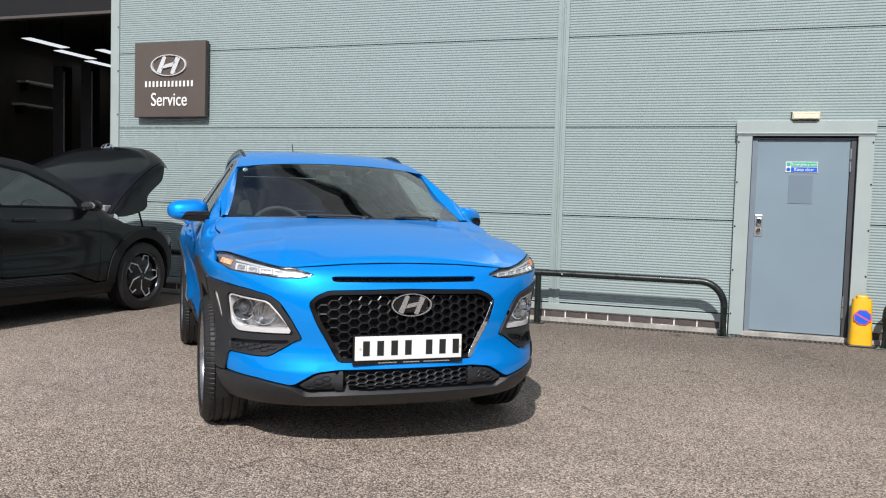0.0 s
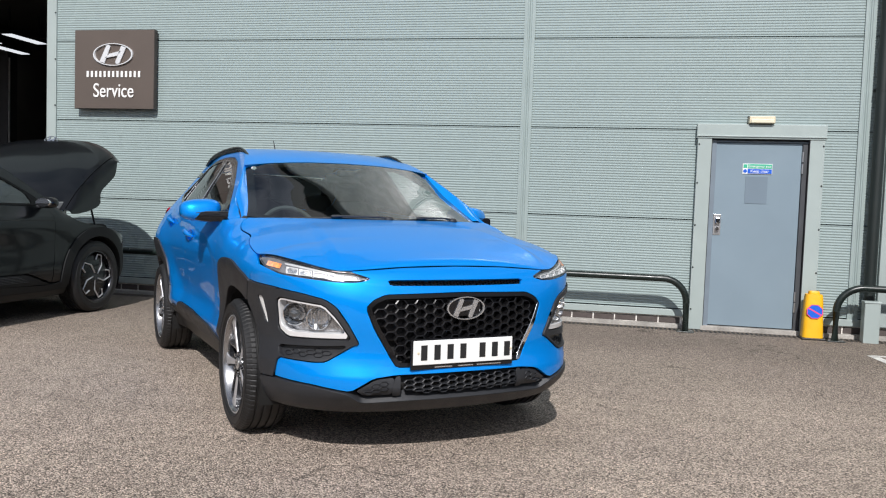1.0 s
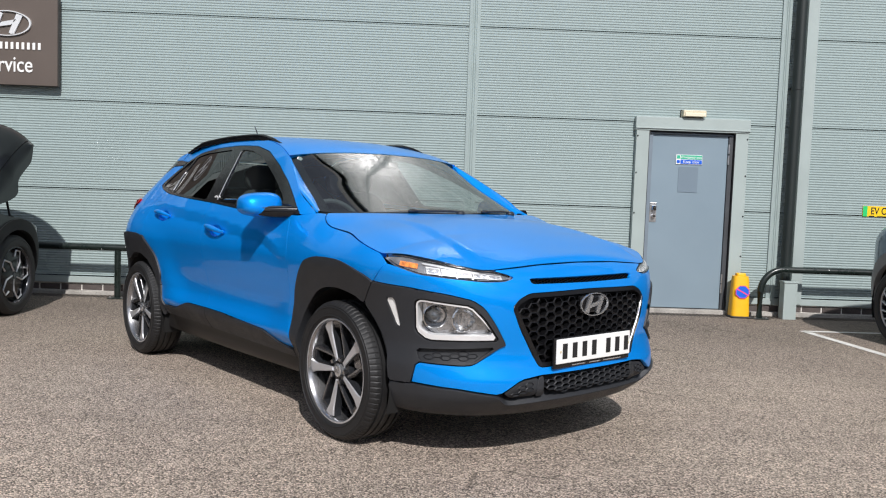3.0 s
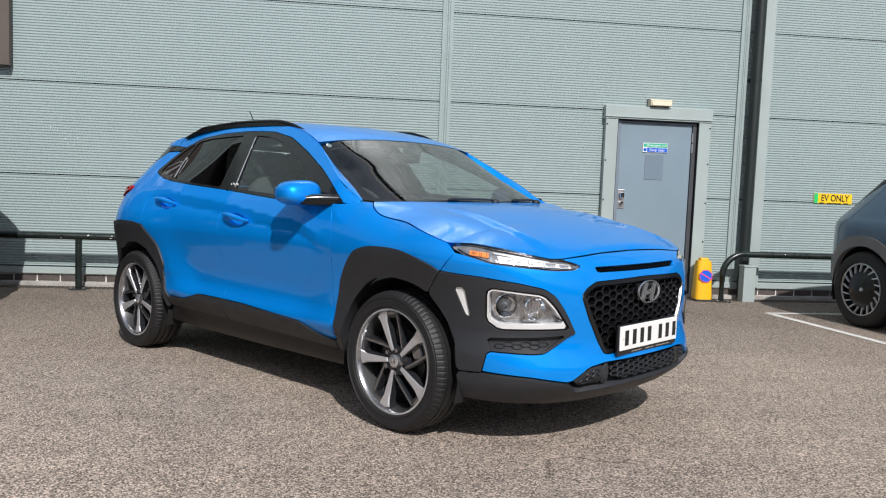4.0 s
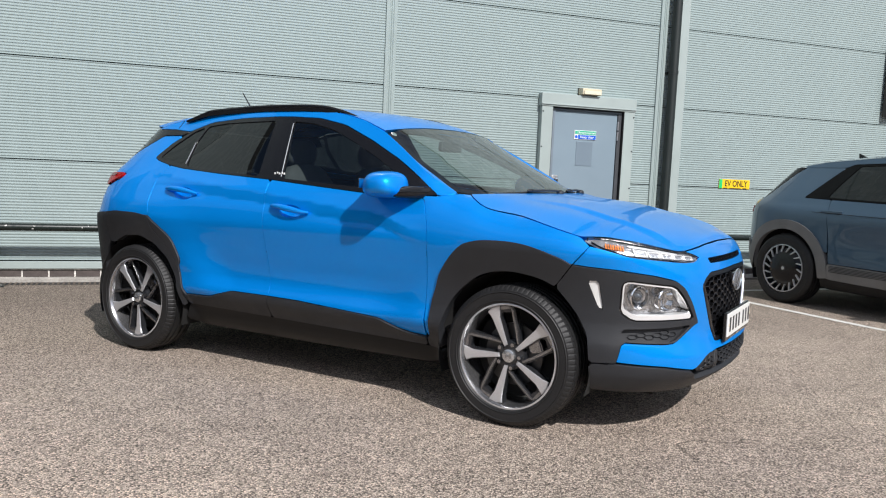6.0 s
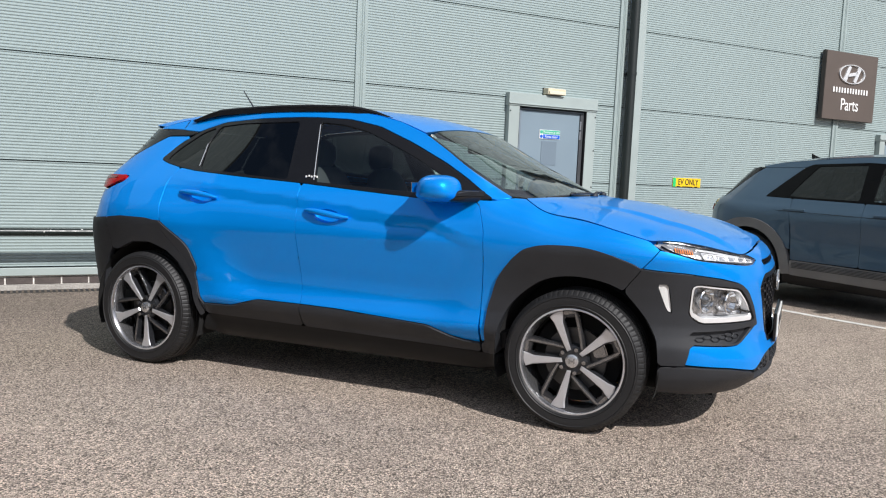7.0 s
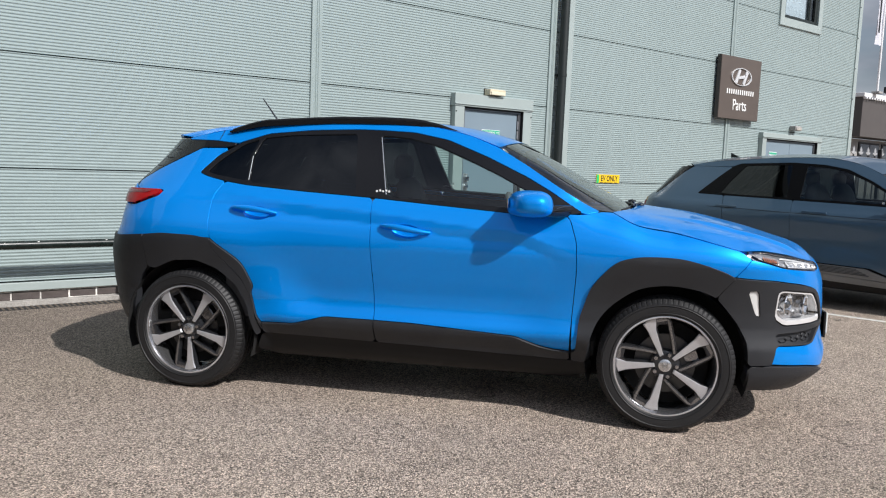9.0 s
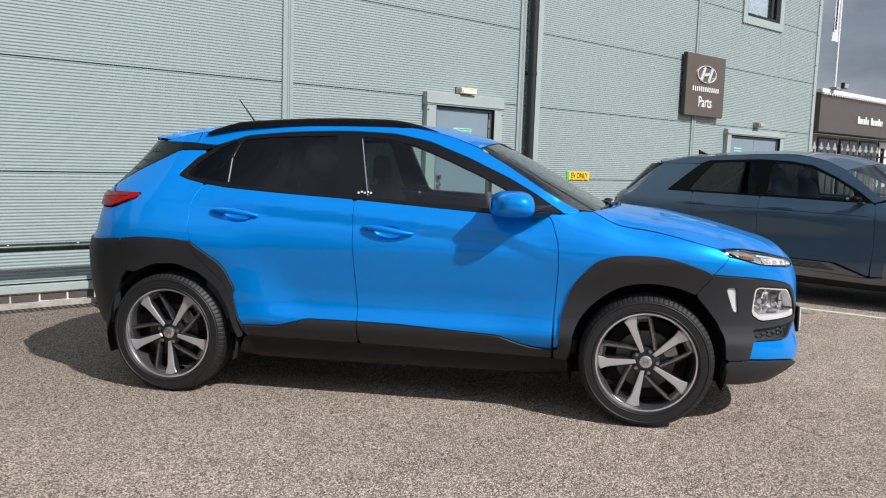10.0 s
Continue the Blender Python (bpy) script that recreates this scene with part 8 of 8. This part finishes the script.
def petals(w):
    """A black disc with five bright bent outlines."""
    bm = bmesh.new()
    lathe(bm, [(-0.088, 0.001), (-0.090, 0.05), (-0.086, 0.18), (-0.070, 0.22), (-0.05, 0.235)], 48)
    part("wheel_disc", bm, M_GLOSS, w, smooth=True)
    for k in range(5):
        a = math.radians(70) + k * math.tau / 5
        def P(r, t):
            return (r * math.cos(a + t), -0.094, r * math.sin(a + t))
        loop = [P(0.040, -0.55), P(0.140, -0.36), P(0.226, -0.05), P(0.222, 0.24), P(0.170, 0.36)]
        part("bright_outline", tube(bmesh.new(), loop, [0.0072, 0.0082, 0.0078, 0.0078, 0.0085], 6), M_RIMCUT, w)
    bm = bmesh.new()
    bmesh.ops.create_cone(bm, cap_ends=True, segments=20, radius1=0.026, radius2=0.022, depth=0.006, matrix=pose(0, -0.093, 0, 90, 0, 0))
    part("centre_cap", bm, M_RIMDARK, w)


def stand(mx, my, fx, fy, z):
    f = Vector((fx, fy, 0)).normalized()
    return Matrix(((f.x, -f.y, 0, mx), (f.y, f.x, 0, my), (0, 0, 1, z), (0, 0, 0, 1)))


ev_car("electric_hatchback", "slate grey electric hatchback parked in the bay, tail to wall", stand(3.43, 5.46, 0.12, -0.993, -0.020), M_EVGREY, M_ARCHGREY, turbine, 0)
ev_car("electric_hatchback", "near-black electric hatchback with its bonnet raised, nose to the wall", stand(-6.53, 5.67, 0.03, 1.0, -0.020), M_EVBLACK, M_ARCHBLACK, petals, 43)

# ---- bricks of the plinth ----
brick_bm = bmesh.new()
box(brick_bm, -0.1075, 0.0, 0.0, 0.1075, 0.05, 0.066, 0.004, 1)
brick_me = bpy.data.meshes.new("brick")
brick_bm.to_mesh(brick_me)
brick_bm.free()
brick_me.materials.append(M_BRICK)
rnd = random.Random(5)
for zc, shift in ((0.008, 0.0),):
    x = -7.1
    while x < 6.9:
        if not 0.25 < x < 1.72:
            o = link("brick", brick_me, wall)
            o.location = (x + shift, WALL_Y - 0.004 + rnd.uniform(-0.002, 0.002), zc + rnd.uniform(-0.002, 0.002))
        x += 0.2275

# ---- beyond the corner: railings, a low showroom, a flagpole ----
fence = thing("spear_railings", "black iron railings with silver spear tips", "fence")
FY = 10.6
for k in range(26):
    x = 10.55 + k * 0.375
    p = part("bar", tube(bmesh.new(), [(x, FY, -0.05), (x, FY, 1.90)], 0.016, 6), M_IRON, fence)
    bm = bmesh.new()
    prism(bm, [(x - 0.03, 1.890), (x - 0.115, 1.935), (x - 0.10, 1.965), (x - 0.04, 1.960), (x - 0.055, 2.005), (x, 2.085), (x + 0.055, 2.005), (x + 0.04, 1.960), (x + 0.10, 1.965), (x + 0.115, 1.935), (x + 0.03, 1.890)], FY - 0.008, FY + 0.008)
    part("spear_tip", bm, M_SILVER, p)
for z in (0.25, 1.78):
    part("rail", boxes((10.3, FY - 0.015, z, 20.0, FY + 0.015, z + 0.04), bevel=0.003), M_IRON, fence)
for x in (10.35, 13.0, 15.7, 18.4):
    part("post", boxes((x - 0.04, FY - 0.04, -0.06, x + 0.04, FY + 0.04, 2.05), bevel=0.005), M_IRON, fence)

show = thing("showroom", "low dark brown showroom with a white cornice and glazed front", "building", stand(40.0, 21.0, 1.0, 0.0, 0.0))
part("wall", boxes((-4.0, 0.3, -0.1, 26.0, 12.0, 3.35)), M_FARGREY, show)
part("fascia", boxes((-4.2, -0.5, 3.40, 26.0, 0.6, 5.35), bevel=0.02), M_CORRUGATED, show, "dark brown fascia")
part("cornice", boxes((-4.3, -0.6, 5.352, 26.0, 0.7, 5.55), bevel=0.02), M_FARWHITE, show)
for k in range(96):
    part("dentil", boxes((-4.2 + k * 0.28, -0.66, 5.26, -4.07 + k * 0.28, -0.505, 5.35)), M_FARWHITE, show)
for k in range(7):
    x = -2.6 + k * 2.6
    wdw = part("window", boxes((x, 0.24, 0.1, x + 2.3, 0.298, 3.2)), M_IRON, show)
    for j in range(2):
        part("pane", boxes((x + 0.1 + j * 1.1, 0.22, 0.2, x + 1.1 + j * 1.1, 0.238, 3.1)), mat("far_dark_glass", (0.03, 0.035, 0.04), 0.08, coat=0.5), wdw)
part("poster", boxes((5.2, 0.18, 0.6, 6.6, 0.215, 3.2)), M_FARWHITE, show)
for k, w in enumerate((0.5, 0.45, 0.42, 0.45, 0.35, 0.4, 0.0, 0.5, 0.42, 0.45, 0.42, 0.45, 0.4, 0.25)):
    if w:
        part("name_bar", boxes((0.2 + k * 0.24, -0.56, 4.02, 0.2 + k * 0.24 + w * 0.40, -0.503, 4.42 if k in (0, 4, 7, 11) else 4.30)), M_WHITE, show)
fl = thing("floodlight", "small floodlight on the showroom roof edge", "floodlight", stand(38.2, 20.6, 1.0, 0.0, 5.55))
part("bracket", boxes((0.02, -0.06, 0.0, 0.12, 0.06, 0.16), bevel=0.01), M_FARWHITE, fl)
part("head", boxes((-0.12, -0.2, 0.16, 0.38, 0.0, 0.48), bevel=0.05), M_IRON, fl)
part("lens", boxes((-0.07, -0.22, 0.20, 0.33, -0.202, 0.44)), M_SILVER, fl)
flag = thing("flagpole", "white flagpole with a hanging pale banner", "flagpole", stand(36.75, 20.3, 1.0, 0.0, 5.55))
part("pole", tube(bmesh.new(), [(0, 0, 0), (0, 0, 9.0)], [0.06, 0.04], 10), M_FARWHITE, flag, smooth=True)
part("base", boxes((-0.2, -0.2, 0.0, 0.2, 0.2, 0.12), bevel=0.02), M_FARGREY, flag)
v, f = [], []
for j in range(14):
    for i in range(8):
        v.append((-0.06 - i * 0.095, 0.05 * math.sin(i * 1.3 + j * 0.5), 2.35 + j * 0.42))
        if i and j:
            k = j * 8 + i
            f.append((k - 9, k - 8, k, k - 1))
part_me = mesh_of("banner", v, f, mat("pale_banner_cloth", (0.62, 0.62, 0.68), 0.8, vary=0.1, scale=1.0), True)
link("banner", part_me, flag)
part("banner_bar", boxes((-0.66, -0.085, 2.9, -0.50, -0.077, 5.0)), M_INK, flag)
